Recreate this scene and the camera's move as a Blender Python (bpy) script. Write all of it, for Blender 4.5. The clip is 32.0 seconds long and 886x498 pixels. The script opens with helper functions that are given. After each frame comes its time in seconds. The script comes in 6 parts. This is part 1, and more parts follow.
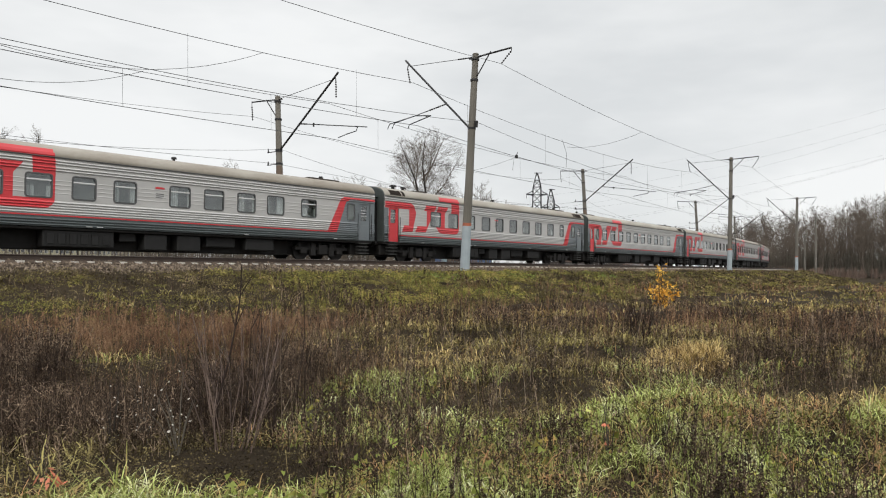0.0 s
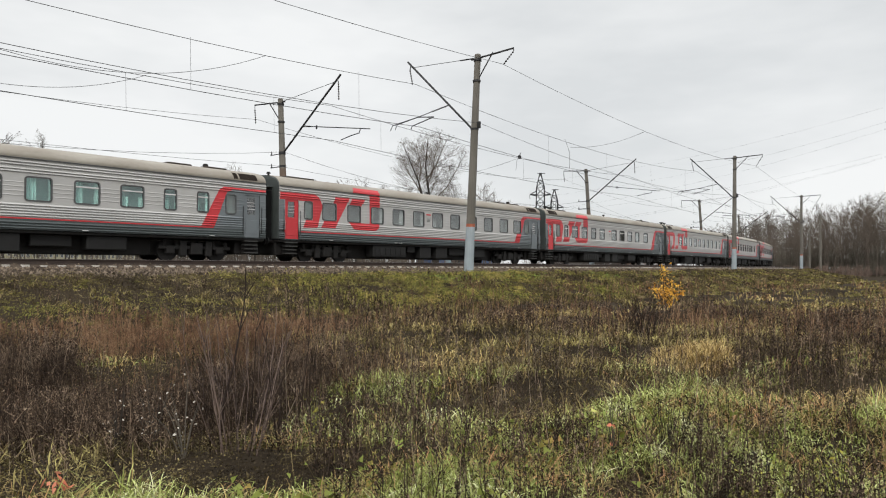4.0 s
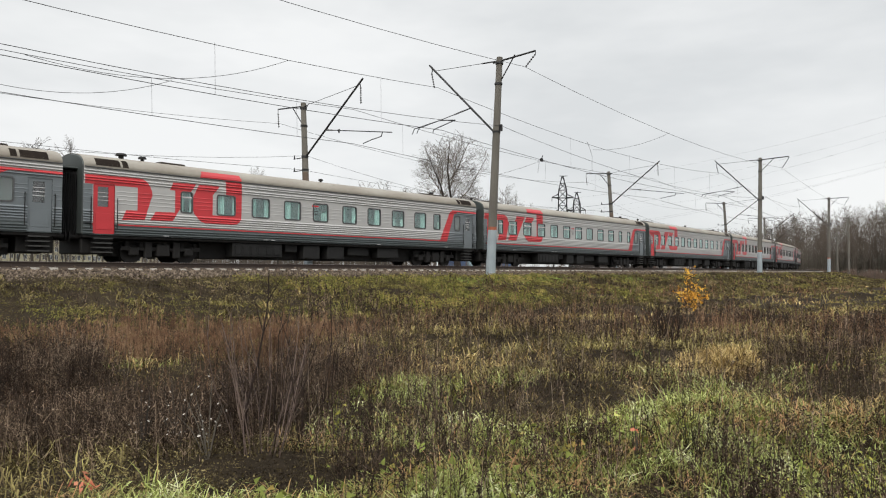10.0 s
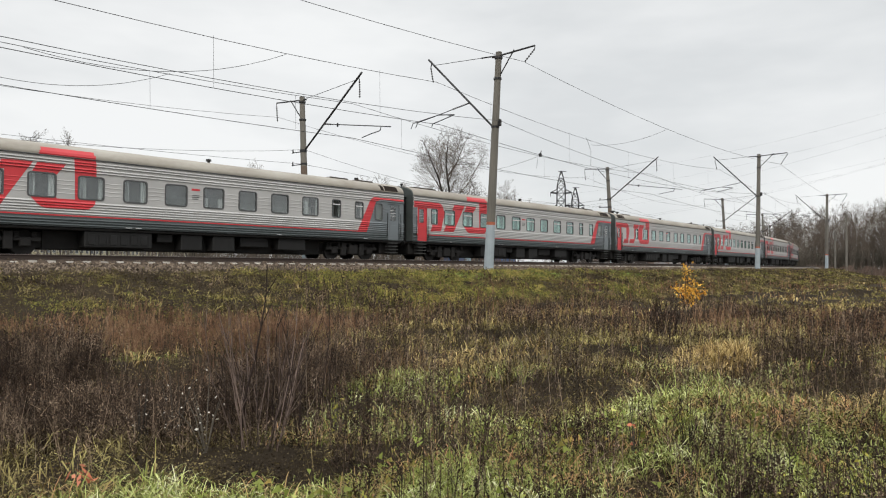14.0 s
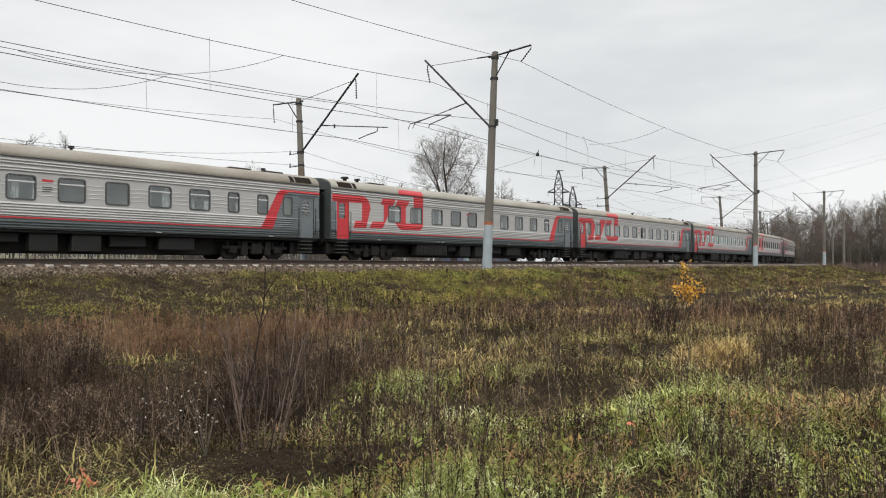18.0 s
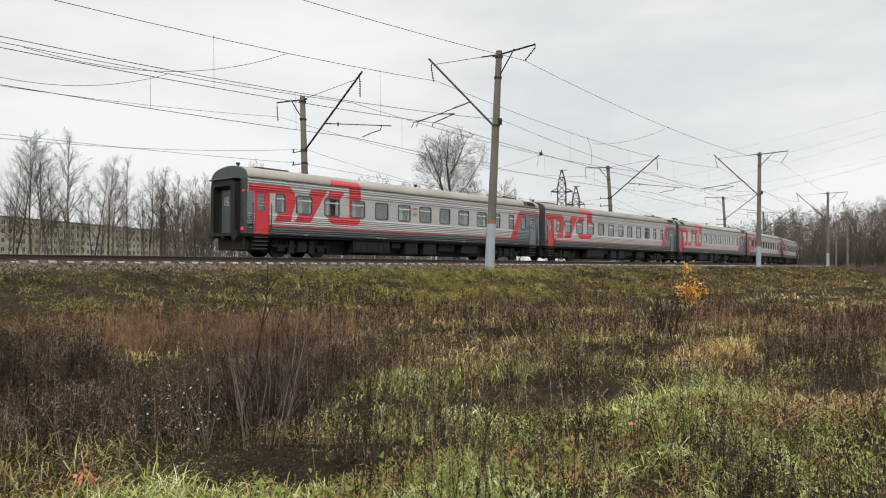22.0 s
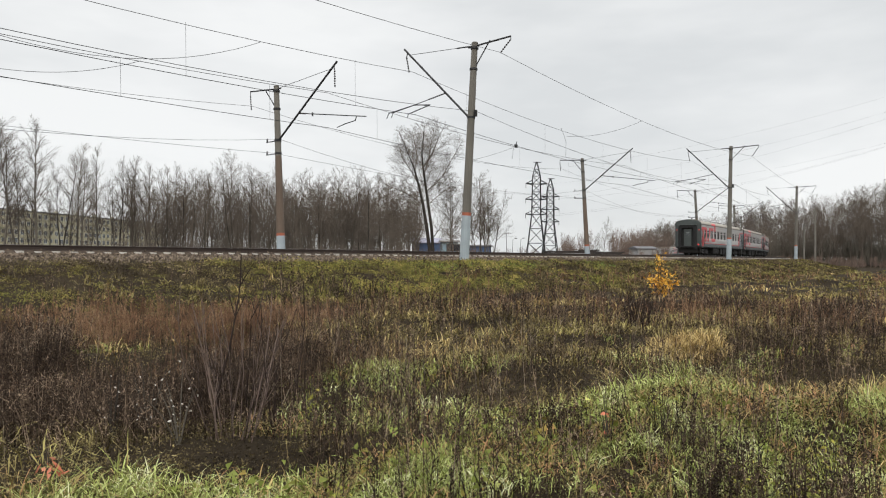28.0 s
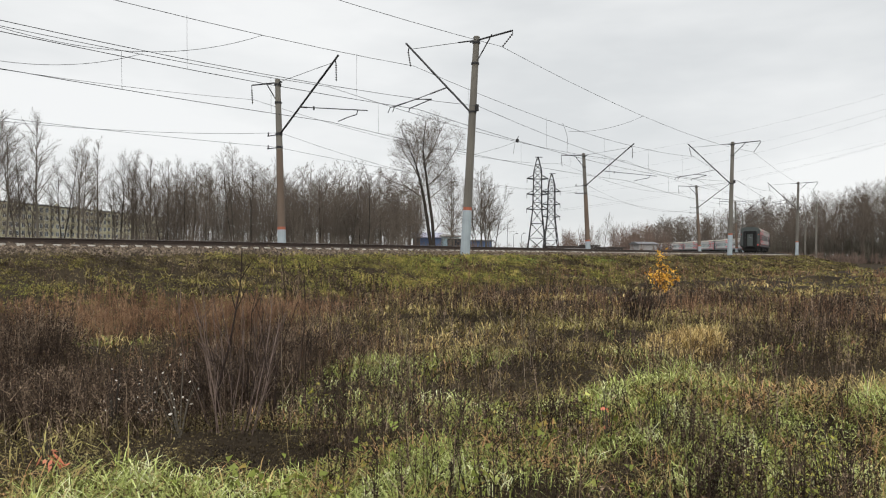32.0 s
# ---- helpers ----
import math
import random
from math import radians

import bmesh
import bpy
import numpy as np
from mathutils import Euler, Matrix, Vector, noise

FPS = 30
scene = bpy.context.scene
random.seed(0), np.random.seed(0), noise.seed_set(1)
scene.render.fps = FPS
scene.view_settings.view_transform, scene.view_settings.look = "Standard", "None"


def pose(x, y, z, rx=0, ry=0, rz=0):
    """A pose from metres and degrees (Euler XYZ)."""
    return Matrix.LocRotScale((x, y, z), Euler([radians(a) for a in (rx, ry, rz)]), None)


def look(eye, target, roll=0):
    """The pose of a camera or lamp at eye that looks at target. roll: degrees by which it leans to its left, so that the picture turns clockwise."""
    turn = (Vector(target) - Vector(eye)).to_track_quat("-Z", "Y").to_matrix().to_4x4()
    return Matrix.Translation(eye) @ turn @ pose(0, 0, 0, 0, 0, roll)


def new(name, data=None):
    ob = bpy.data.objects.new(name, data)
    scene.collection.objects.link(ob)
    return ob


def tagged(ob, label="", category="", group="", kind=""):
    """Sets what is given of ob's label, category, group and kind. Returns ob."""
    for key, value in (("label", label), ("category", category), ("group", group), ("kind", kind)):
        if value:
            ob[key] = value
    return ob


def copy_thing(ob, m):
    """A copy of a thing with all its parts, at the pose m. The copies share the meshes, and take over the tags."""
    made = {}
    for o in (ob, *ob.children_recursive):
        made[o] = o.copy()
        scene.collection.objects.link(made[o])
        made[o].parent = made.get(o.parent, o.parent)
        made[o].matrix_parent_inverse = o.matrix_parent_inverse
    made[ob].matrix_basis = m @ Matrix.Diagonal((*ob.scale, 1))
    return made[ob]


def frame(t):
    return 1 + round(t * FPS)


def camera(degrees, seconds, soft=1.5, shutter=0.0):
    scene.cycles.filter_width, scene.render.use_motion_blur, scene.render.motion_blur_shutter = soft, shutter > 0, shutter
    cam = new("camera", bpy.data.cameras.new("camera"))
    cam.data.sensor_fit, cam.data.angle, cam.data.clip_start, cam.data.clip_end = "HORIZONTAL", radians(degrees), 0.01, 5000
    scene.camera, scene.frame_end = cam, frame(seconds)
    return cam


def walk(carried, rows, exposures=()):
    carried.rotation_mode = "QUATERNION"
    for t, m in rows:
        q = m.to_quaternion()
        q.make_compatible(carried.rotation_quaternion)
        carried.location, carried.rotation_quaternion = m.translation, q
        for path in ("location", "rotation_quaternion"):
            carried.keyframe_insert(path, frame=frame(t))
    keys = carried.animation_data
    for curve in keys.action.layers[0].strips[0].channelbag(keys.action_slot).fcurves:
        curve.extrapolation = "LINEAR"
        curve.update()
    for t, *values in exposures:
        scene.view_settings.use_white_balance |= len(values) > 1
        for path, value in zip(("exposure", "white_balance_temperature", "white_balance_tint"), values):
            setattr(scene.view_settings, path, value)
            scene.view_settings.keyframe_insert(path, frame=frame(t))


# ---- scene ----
cam = camera(63.06, 32.0, soft=1.1)
EYE = (0.0, 0.0, 1.6)
PATH = [
    (0, 91.354, -0.632, -49.215),
    (0.5, 91.394, -0.669, -49.424),
    (1, 91.468, -0.668, -49.472),
    (1.5, 91.509, -0.458, -49.539),
    (2, 91.464, -0.348, -49.542),
    (2.5, 91.483, -0.321, -49.303),
    (3, 91.482, -0.345, -49.177),
    (3.5, 91.456, -0.219, -49.066),
    (5.5, 91.398, -0.273, -48.425),
    (6, 91.352, -0.183, -48.370),
    (6.5, 91.333, -0.104, -48.229),
    (7, 91.355, -0.074, -48.026),
    (7.5, 91.331, -0.121, -47.937),
    (8, 91.421, -0.338, -47.938),
    (8.5, 91.590, -0.286, -47.893),
    (9, 91.810, -0.181, -47.738),
    (9.5, 91.855, -0.174, -47.351),
    (10, 91.678, -0.207, -47.175),
    (10.5, 91.585, -0.265, -47.288),
    (11, 91.419, -0.363, -47.456),
    (11.5, 91.329, -0.340, -47.505),
    (12, 91.285, -0.431, -47.491),
    (12.5, 91.380, -0.252, -47.419),
    (13, 91.510, -0.283, -47.293),
    (13.5, 91.402, -0.373, -47.218),
    (14, 91.264, -0.463, -47.318),
    (14.5, 91.210, -0.445, -47.538),
    (16.5, 91.071, -0.312, -47.645),
    (17, 91.096, -0.247, -47.615),
    (17.5, 91.193, -0.050, -47.514),
    (18, 91.287, 0.059, -47.460),
    (18.5, 91.303, 0.212, -47.368),
    (19, 91.323, 0.198, -47.243),
    (19.5, 91.297, 0.034, -47.115),
    (20, 91.221, -0.069, -47.025),
    (20.5, 91.153, -0.181, -47.044),
    (21, 91.209, -0.101, -47.025),
    (21.5, 91.222, -0.167, -47.101),
    (22, 91.191, -0.327, -47.256),
    (22.5, 91.206, -0.330, -47.409),
    (23, 91.327, -0.186, -47.599),
    (23.5, 91.476, -0.077, -47.723),
    (24, 91.483, -0.119, -47.674),
    (24.5, 91.337, -0.301, -47.753),
    (25, 91.215, -0.385, -47.899),
    (25.5, 91.041, -0.450, -48.054),
    (27.5, 90.630, -0.498, -48.543),
    (28, 90.528, -0.510, -49.252),
    (28.5, 90.484, -0.566, -49.744),
    (29, 90.483, -0.576, -49.679),
    (29.5, 90.400, -0.466, -49.505),
    (30, 90.325, -0.448, -49.388),
    (30.5, 90.308, -0.400, -49.167),
    (31, 90.300, -0.456, -49.041),
    (31.5, 90.228, -0.588, -49.139),
    (32, 90.097, -0.758, -49.189),
]
walk(cam, [(t, pose(*EYE, a, b, c)) for t, a, b, c in PATH])

# ---- light ----
world = bpy.data.worlds.new("overcast")
scene.world = world
world.use_nodes = True
wn = world.node_tree.nodes
wl = world.node_tree.links
wn.clear()
w_out = wn.new("ShaderNodeOutputWorld")
w_bg = wn.new("ShaderNodeBackground")
w_sky = wn.new("ShaderNodeTexSky")
w_sky.sky_type = "NISHITA"
w_sky.sun_disc = False
w_sky.sun_elevation = radians(34)
w_sky.sun_rotation = radians(235)
w_tc = wn.new("ShaderNodeTexCoord")
w_map = wn.new("ShaderNodeMapping")
w_map.inputs["Scale"].default_value = (1.0, 1.0, 3.4)
w_n1 = wn.new("ShaderNodeTexNoise")
w_n1.inputs["Scale"].default_value = 1.7
w_n1.inputs["Detail"].default_value = 5
w_n1.inputs["Roughness"].default_value = 0.55
w_ramp = wn.new("ShaderNodeValToRGB")
w_ramp.color_ramp.elements[0].position = 0.36
w_ramp.color_ramp.elements[0].color = (7.3, 7.5, 7.6, 1)
w_ramp.color_ramp.elements[1].position = 0.62
w_ramp.color_ramp.elements[1].color = (9.3, 9.4, 9.4, 1)
w_mix = wn.new("ShaderNodeMixRGB")
w_mix.inputs[0].default_value = 0.96
wl.new(w_tc.outputs["Generated"], w_map.inputs["Vector"])
wl.new(w_map.outputs[0], w_n1.inputs["Vector"])
wl.new(w_n1.outputs["Fac"], w_ramp.inputs["Fac"])
wl.new(w_sky.outputs[0], w_mix.inputs[1])
wl.new(w_ramp.outputs[0], w_mix.inputs[2])
# an overcast sky is about three times as bright overhead as near the horizon
w_sep = wn.new("ShaderNodeSeparateXYZ")
w_up = wn.new("ShaderNodeMapRange")
w_up.interpolation_type = "SMOOTHSTEP"
w_up.inputs["From Min"].default_value = 0.34
w_up.inputs["From Max"].default_value = 1.0
w_up.inputs["To Min"].default_value = 0.1
w_up.inputs["To Max"].default_value = 0.265
wl.new(w_tc.outputs["Generated"], w_sep.inputs[0])
wl.new(w_sep.outputs["Z"], w_up.inputs["Value"])
wl.new(w_up.outputs[0], w_bg.inputs["Strength"])
wl.new(w_mix.outputs[0], w_bg.inputs["Color"])
wl.new(w_bg.outputs[0], w_out.inputs["Surface"])

sun_data = bpy.data.lights.new("sun", "SUN")
sun_data.energy = 1.5
sun_data.angle = radians(14)
sun_data.color = (1.0, 0.95, 0.88)
sun = new("sun", sun_data)
sun.matrix_world = look((0, 0, 40), (48, 34, 0))


# ---- materials ----
def mat(name, col, col2=None, rough=0.7, metal=0.0, scale=6.0, fine=60.0, amount=0.5, bump=0.15, island=0.0, rand=0.0, spec=0.4, stretch=(1, 1, 1), distance=0.01):
    """Principled surface with two scales of noise in colour and relief."""
    m = bpy.data.materials.new(name)
    m.use_nodes = True
    nt, nd = m.node_tree, m.node_tree.nodes
    bs = nd["Principled BSDF"]
    bs.inputs["Roughness"].default_value = rough
    bs.inputs["Metallic"].default_value = metal
    bs.inputs["Specular IOR Level"].default_value = spec
    col2 = col2 or tuple(c * 0.6 for c in col)
    tc = nd.new("ShaderNodeTexCoord")
    mp = nd.new("ShaderNodeMapping")
    mp.inputs["Scale"].default_value = stretch
    nt.links.new(tc.outputs["Object"], mp.inputs["Vector"])
    n1, n2 = nd.new("ShaderNodeTexNoise"), nd.new("ShaderNodeTexNoise")
    n1.inputs["Scale"].default_value = scale
    n1.inputs["Detail"].default_value = 4
    n2.inputs["Scale"].default_value = fine
    n2.inputs["Detail"].default_value = 3
    nt.links.new(mp.outputs[0], n1.inputs["Vector"])
    nt.links.new(mp.outputs[0], n2.inputs["Vector"])
    mx = nd.new("ShaderNodeMath")
    mx.operation = "MULTIPLY_ADD"
    mx.inputs[1].default_value = 0.35
    nt.links.new(n2.outputs["Fac"], mx.inputs[0])
    nt.links.new(n1.outputs["Fac"], mx.inputs[2])
    rg = nd.new("ShaderNodeMapRange")
    rg.inputs["From Min"].default_value = 0.68 - 0.32
    rg.inputs["From Max"].default_value = 0.68 + 0.32
    rg.inputs["To Min"].default_value = 0.5 - amount / 2
    rg.inputs["To Max"].default_value = 0.5 + amount / 2
    src = mx.outputs[0]
    nt.links.new(src, rg.inputs["Value"])
    fac = rg.outputs[0]
    if island or rand:
        if island:
            g = nd.new("ShaderNodeNewGeometry").outputs["Random Per Island"]
            w = island
        else:
            g = nd.new("ShaderNodeObjectInfo").outputs["Random"]
            w = rand
        ad = nd.new("ShaderNodeMath")
        ad.operation = "MULTIPLY_ADD"
        ad.inputs[1].default_value = w
        sb = nd.new("ShaderNodeMath")
        sb.operation = "SUBTRACT"
        sb.inputs[1].default_value = w / 2
        nt.links.new(fac, sb.inputs[0])
        nt.links.new(g, ad.inputs[0])
        nt.links.new(sb.outputs[0], ad.inputs[2])
        fac = ad.outputs[0]
    cm = nd.new("ShaderNodeMixRGB")
    cm.use_clamp = True
    cm.inputs[1].default_value = (*col2, 1)
    cm.inputs[2].default_value = (*col, 1)
    nt.links.new(fac, cm.inputs[0])
    nt.links.new(cm.outputs[0], bs.inputs["Base Color"])
    if bump:
        bp = nd.new("ShaderNodeBump")
        bp.inputs["Strength"].default_value = bump
        bp.inputs["Distance"].default_value = distance
        nt.links.new(src, bp.inputs["Height"])
        nt.links.new(bp.outputs[0], bs.inputs["Normal"])
    return m


def blade_mat(name, stops, patch=0.35, scale=0.35, clump=0.45, own=0.5):
    """Leaf and stalk colours: each blade its own, in tufts and drifting patches."""
    m = bpy.data.materials.new(name)
    m.use_nodes = True
    nt, nd = m.node_tree, m.node_tree.nodes
    bs = nd["Principled BSDF"]
    bs.inputs["Roughness"].default_value = 0.65
    bs.inputs["Specular IOR Level"].default_value = 0.12
    geo = nd.new("ShaderNodeNewGeometry")
    tc = nd.new("ShaderNodeTexCoord")
    total = None
    for sc, amp in ((scale, patch), (2.4, clump)):
        n1 = nd.new("ShaderNodeTexNoise")
        n1.inputs["Scale"].default_value = sc
        n1.inputs["Detail"].default_value = 3
        nt.links.new(tc.outputs["Object"], n1.inputs["Vector"])
        ma = nd.new("ShaderNodeMapRange")
        ma.inputs["From Min"].default_value = 0.3
        ma.inputs["From Max"].default_value = 0.7
        ma.inputs["To Min"].default_value = -amp
        ma.inputs["To Max"].default_value = amp
        nt.links.new(n1.outputs["Fac"], ma.inputs["Value"])
        if total is None:
            total = ma.outputs[0]
        else:
            ad = nd.new("ShaderNodeMath")
            ad.operation = "ADD"
            nt.links.new(total, ad.inputs[0])
            nt.links.new(ma.outputs[0], ad.inputs[1])
            total = ad.outputs[0]
    isl = nd.new("ShaderNodeMapRange")
    isl.inputs["To Min"].default_value = 0.5 - own / 2
    isl.inputs["To Max"].default_value = 0.5 + own / 2
    nt.links.new(geo.outputs["Random Per Island"], isl.inputs["Value"])
    ad = nd.new("ShaderNodeMath")
    ad.operation = "ADD"
    nt.links.new(isl.outputs[0], ad.inputs[0])
    nt.links.new(total, ad.inputs[1])
    rp = nd.new("ShaderNodeValToRGB")
    el = rp.color_ramp.elements
    while len(el) < len(stops):
        el.new(0.5)
    for i, (p, c) in enumerate(stops):
        el[i].position = p
        el[i].color = (*c, 1)
    nt.links.new(ad.outputs[0], rp.inputs["Fac"])
    nt.links.new(rp.outputs[0], bs.inputs["Base Color"])
    return m


M_BODY = mat("car_light_grey_paint", (0.50, 0.495, 0.48), (0.33, 0.325, 0.315), 0.42, 0, 0.8, 14, 0.6, 0.05, spec=0.5, stretch=(0.35, 1, 2.2))
M_DARK = mat("car_dark_grey_paint", (0.070, 0.085, 0.086), (0.040, 0.048, 0.048), 0.45, 0, 1.2, 20, 0.8, 0.05, stretch=(0.4, 1, 2))
M_GREY = mat("car_mid_grey_paint", (0.17, 0.195, 0.205), (0.12, 0.135, 0.145), 0.45, 0, 1.5, 20, 0.6, 0.05)
M_RED = mat("car_red_paint", (0.62, 0.047, 0.056), (0.42, 0.031, 0.037), 0.42, 0, 1.4, 25, 0.6, 0.04, stretch=(0.4, 1, 2))
M_ROOF = mat("car_roof_paint", (0.33, 0.31, 0.265), (0.185, 0.155, 0.12), 0.6, 0, 0.9, 9, 0.9, 0.1, stretch=(0.5, 1, 1), rand=0.5)
M_END = mat("car_end_dark_green_grey", (0.066, 0.077, 0.074), (0.038, 0.045, 0.043), 0.5, 0, 1.5, 20, 0.8, 0.08)
M_GRILLE = mat("rusty_grille", (0.05, 0.036, 0.027), (0.02, 0.015, 0.012), 0.8, 0.2, 5, 40, 0.9, 0.2)
M_RUBBER = mat("black_rubber", (0.014, 0.014, 0.014), (0.007, 0.007, 0.007), 0.8, 0, 4, 40, 0.8, 0.2)
# Near black: shade below the floor is put into both base colours.
M_STEEL = mat("near_black_steel", (0.017, 0.0155, 0.0145), (0.007, 0.0065, 0.006), 0.75, 0.1, 5, 50, 0.9, 0.3)
M_BOX = mat("shaded_underframe_grey", (0.013, 0.0128, 0.0125), (0.006, 0.0058, 0.0055), 0.7, 0, 3, 30, 0.9, 0.2, rand=0.5)
M_TREAD = mat("worn_step_metal", (0.11, 0.11, 0.105), (0.045, 0.044, 0.042), 0.5, 0.6, 6, 50, 0.8, 0.1)
M_FRAME = mat("window_frame_grey", (0.11, 0.115, 0.115), (0.07, 0.07, 0.07), 0.5, 0.3, 8, 60, 0.5, 0.05)
M_BAR = mat("window_bar_pale", (0.62, 0.63, 0.62), (0.5, 0.5, 0.5), 0.4, 0.2, 8, 60, 0.5, 0.03)
M_CURTAIN = mat("curtain_cloth", (0.78, 0.82, 0.80), (0.55, 0.60, 0.58), 0.9, 0, 4, 50, 0.9, 0.3, rand=0.8, stretch=(6, 1, 0.5))
M_INSIDE = mat("car_interior_panel", (0.62, 0.68, 0.66), (0.24, 0.28, 0.28), 0.8, 0, 1.1, 9, 1.0, 0.05, rand=0.6)


def glass_mat(name, tint, rough):
    m = bpy.data.materials.new(name)
    m.use_nodes = True
    b = m.node_tree.nodes["Principled BSDF"]
    b.inputs["Base Color"].default_value = (*tint, 1)
    b.inputs["Roughness"].default_value = rough
    b.inputs["IOR"].default_value = 1.85
    b.inputs["Transmission Weight"].default_value = 1.0
    return m


M_GLASS = glass_mat("tinted_teal_glass", (0.50, 0.77, 0.73), 0.02)
M_GLASS2 = glass_mat("smoke_grey_glass", (0.49, 0.525, 0.53), 0.02)
M_GLASS3 = glass_mat("frosted_glass", (0.80, 0.90, 0.88), 0.35)
M_CONC = mat("weathered_concrete", (0.185, 0.172, 0.148), (0.095, 0.087, 0.074), 0.85, 0, 1.3, 35, 0.9, 0.3, rand=0.3, stretch=(1, 1, 0.3))
M_RUSTC = mat("rust_streaked_concrete", (0.16, 0.12, 0.09), (0.085, 0.06, 0.045), 0.85, 0, 1.5, 35, 0.9, 0.3, stretch=(1, 1, 0.25))
M_PBASE = mat("pale_blue_grey_paint", (0.36, 0.41, 0.44), (0.24, 0.28, 0.30), 0.7, 0, 1.6, 30, 0.8, 0.2)
M_PRING = mat("faded_red_paint", (0.42, 0.12, 0.06), (0.25, 0.08, 0.05), 0.7, 0, 3, 40, 0.9, 0.2)
M_ARM = mat("dark_painted_steel", (0.045, 0.045, 0.048), (0.025, 0.024, 0.023), 0.6, 0.5, 4, 40, 0.8, 0.15)
M_INSUL = mat("porcelain_insulator", (0.06, 0.05, 0.05), (0.03, 0.028, 0.028), 0.35, 0, 8, 40, 0.6, 0.05)
M_WIRE = mat("weathered_copper_wire", (0.06, 0.062, 0.065), (0.035, 0.035, 0.036), 0.55, 0.5, 3, 30, 0.5, 0.0)
M_RAIL = mat("rusty_rail", (0.07, 0.05, 0.04), (0.035, 0.026, 0.022), 0.7, 0.4, 2, 40, 0.9, 0.2)
M_RAILTOP = mat("worn_rail_head", (0.30, 0.29, 0.28), (0.2, 0.19, 0.18), 0.35, 0.9, 2, 40, 0.6, 0.1)
M_SLEEP = mat("concrete_sleeper", (0.55, 0.52, 0.47), (0.28, 0.26, 0.23), 0.85, 0, 3, 40, 0.8, 0.3, rand=0.7)
M_BALLAST = mat("ballast_bed", (0.095, 0.072, 0.054), (0.03, 0.023, 0.018), 0.95, 0, 5.0, 26, 1.0, 1.0, distance=0.05, spec=0.08)
M_STONE = mat("ballast_stone", (0.23, 0.18, 0.135), (0.03, 0.022, 0.017), 0.9, 0, 3, 60, 0.5, 0.4, island=0.9, spec=0.1)
M_BARK = mat("grey_brown_bark", (0.155, 0.138, 0.112), (0.034, 0.029, 0.025), 0.9, 0, 1.5, 20, 0.7, 0.3, rand=0.9, spec=0.1)
M_TWIG = mat("bare_twigs", (0.17, 0.142, 0.115), (0.085, 0.07, 0.058), 0.9, 0, 0.5, 10, 0.7, 0.0, rand=0.6, spec=0.1)
M_OLDBARK = mat("dark_old_bark", (0.062, 0.052, 0.044), (0.026, 0.022, 0.019), 0.9, 0, 1.5, 20, 0.8, 0.3, spec=0.1)


# ---- mesh helpers ----
def part(name, bm, material, parent, label="", at=None):
    me = bpy.data.meshes.new(name)
    bm.to_mesh(me)
    bm.free()
    me.materials.append(material)
    ob = new(name, me)
    if parent is not None:
        ob.parent = parent
    if at is not None:
        ob.matrix_basis = at
    if label:
        ob["label"] = label
    return ob


def mesh_obj(name, verts, faces, material, parent=None, smooth=False):
    me = bpy.data.meshes.new(name)
    me.from_pydata([tuple(v) for v in verts], [], faces)
    me.materials.append(material)
    if smooth:
        me.polygons.foreach_set("use_smooth", [True] * len(me.polygons))
    ob = new(name, me)
    if parent is not None:
        ob.parent = parent
    return ob


def fast_mesh(name, verts, quads, tris, material, parent=None):
    """A large mesh from numpy arrays: verts (n,3), quads (m,4), tris (k,3)."""
    me = bpy.data.meshes.new(name)
    nq, nt3 = len(quads), len(tris)
    me.vertices.add(len(verts))
    me.vertices.foreach_set("co", np.asarray(verts, dtype=np.float32).ravel())
    loops = np.concatenate([np.asarray(quads, dtype=np.int32).ravel(), np.asarray(tris, dtype=np.int32).ravel()])
    me.loops.add(len(loops))
    me.loops.foreach_set("vertex_index", loops)
    me.polygons.add(nq + nt3)
    start = np.concatenate([np.arange(nq) * 4, nq * 4 + np.arange(nt3) * 3]).astype(np.int32)
    me.polygons.foreach_set("loop_start", start)
    me.update(calc_edges=True)
    me.validate()
    me.materials.append(material)
    ob = new(name, me)
    if parent is not None:
        ob.parent = parent
    return ob


def box(bm, x0, x1, y0, y1, z0, z1, bevel=0.0):
    vs = [bm.verts.new((x, y, z)) for x in (x0, x1) for y in (y0, y1) for z in (z0, z1)]
    fs = []
    for f in ((0, 1, 3, 2), (4, 6, 7, 5), (0, 4, 5, 1), (2, 3, 7, 6), (0, 2, 6, 4), (1, 5, 7, 3)):
        fs.append(bm.faces.new([vs[i] for i in f]))
    if bevel:
        es = list({e for f in fs for e in f.edges})
        bmesh.ops.bevel(bm, geom=es, offset=bevel, segments=1, affect="EDGES")
    return vs


def boxed(x0, x1, y0, y1, z0, z1, bevel=0.0):
    bm = bmesh.new()
    box(bm, x0, x1, y0, y1, z0, z1, bevel)
    return bm


def tube(bm, a, b, r0, r1=None, n=8, cap=True):
    r1 = r0 if r1 is None else r1
    a, b = Vector(a), Vector(b)
    d = (b - a).normalized()
    u = d.orthogonal().normalized()
    v = d.cross(u)
    ra = [bm.verts.new(a + (u * math.cos(6.28319 * i / n) + v * math.sin(6.28319 * i / n)) * r0) for i in range(n)]
    rb = [bm.verts.new(b + (u * math.cos(6.28319 * i / n) + v * math.sin(6.28319 * i / n)) * r1) for i in range(n)]
    for i in range(n):
        bm.faces.new((ra[i], ra[(i + 1) % n], rb[(i + 1) % n], rb[i]))
    if cap:
        bm.faces.new(ra[::-1])
        bm.faces.new(rb)


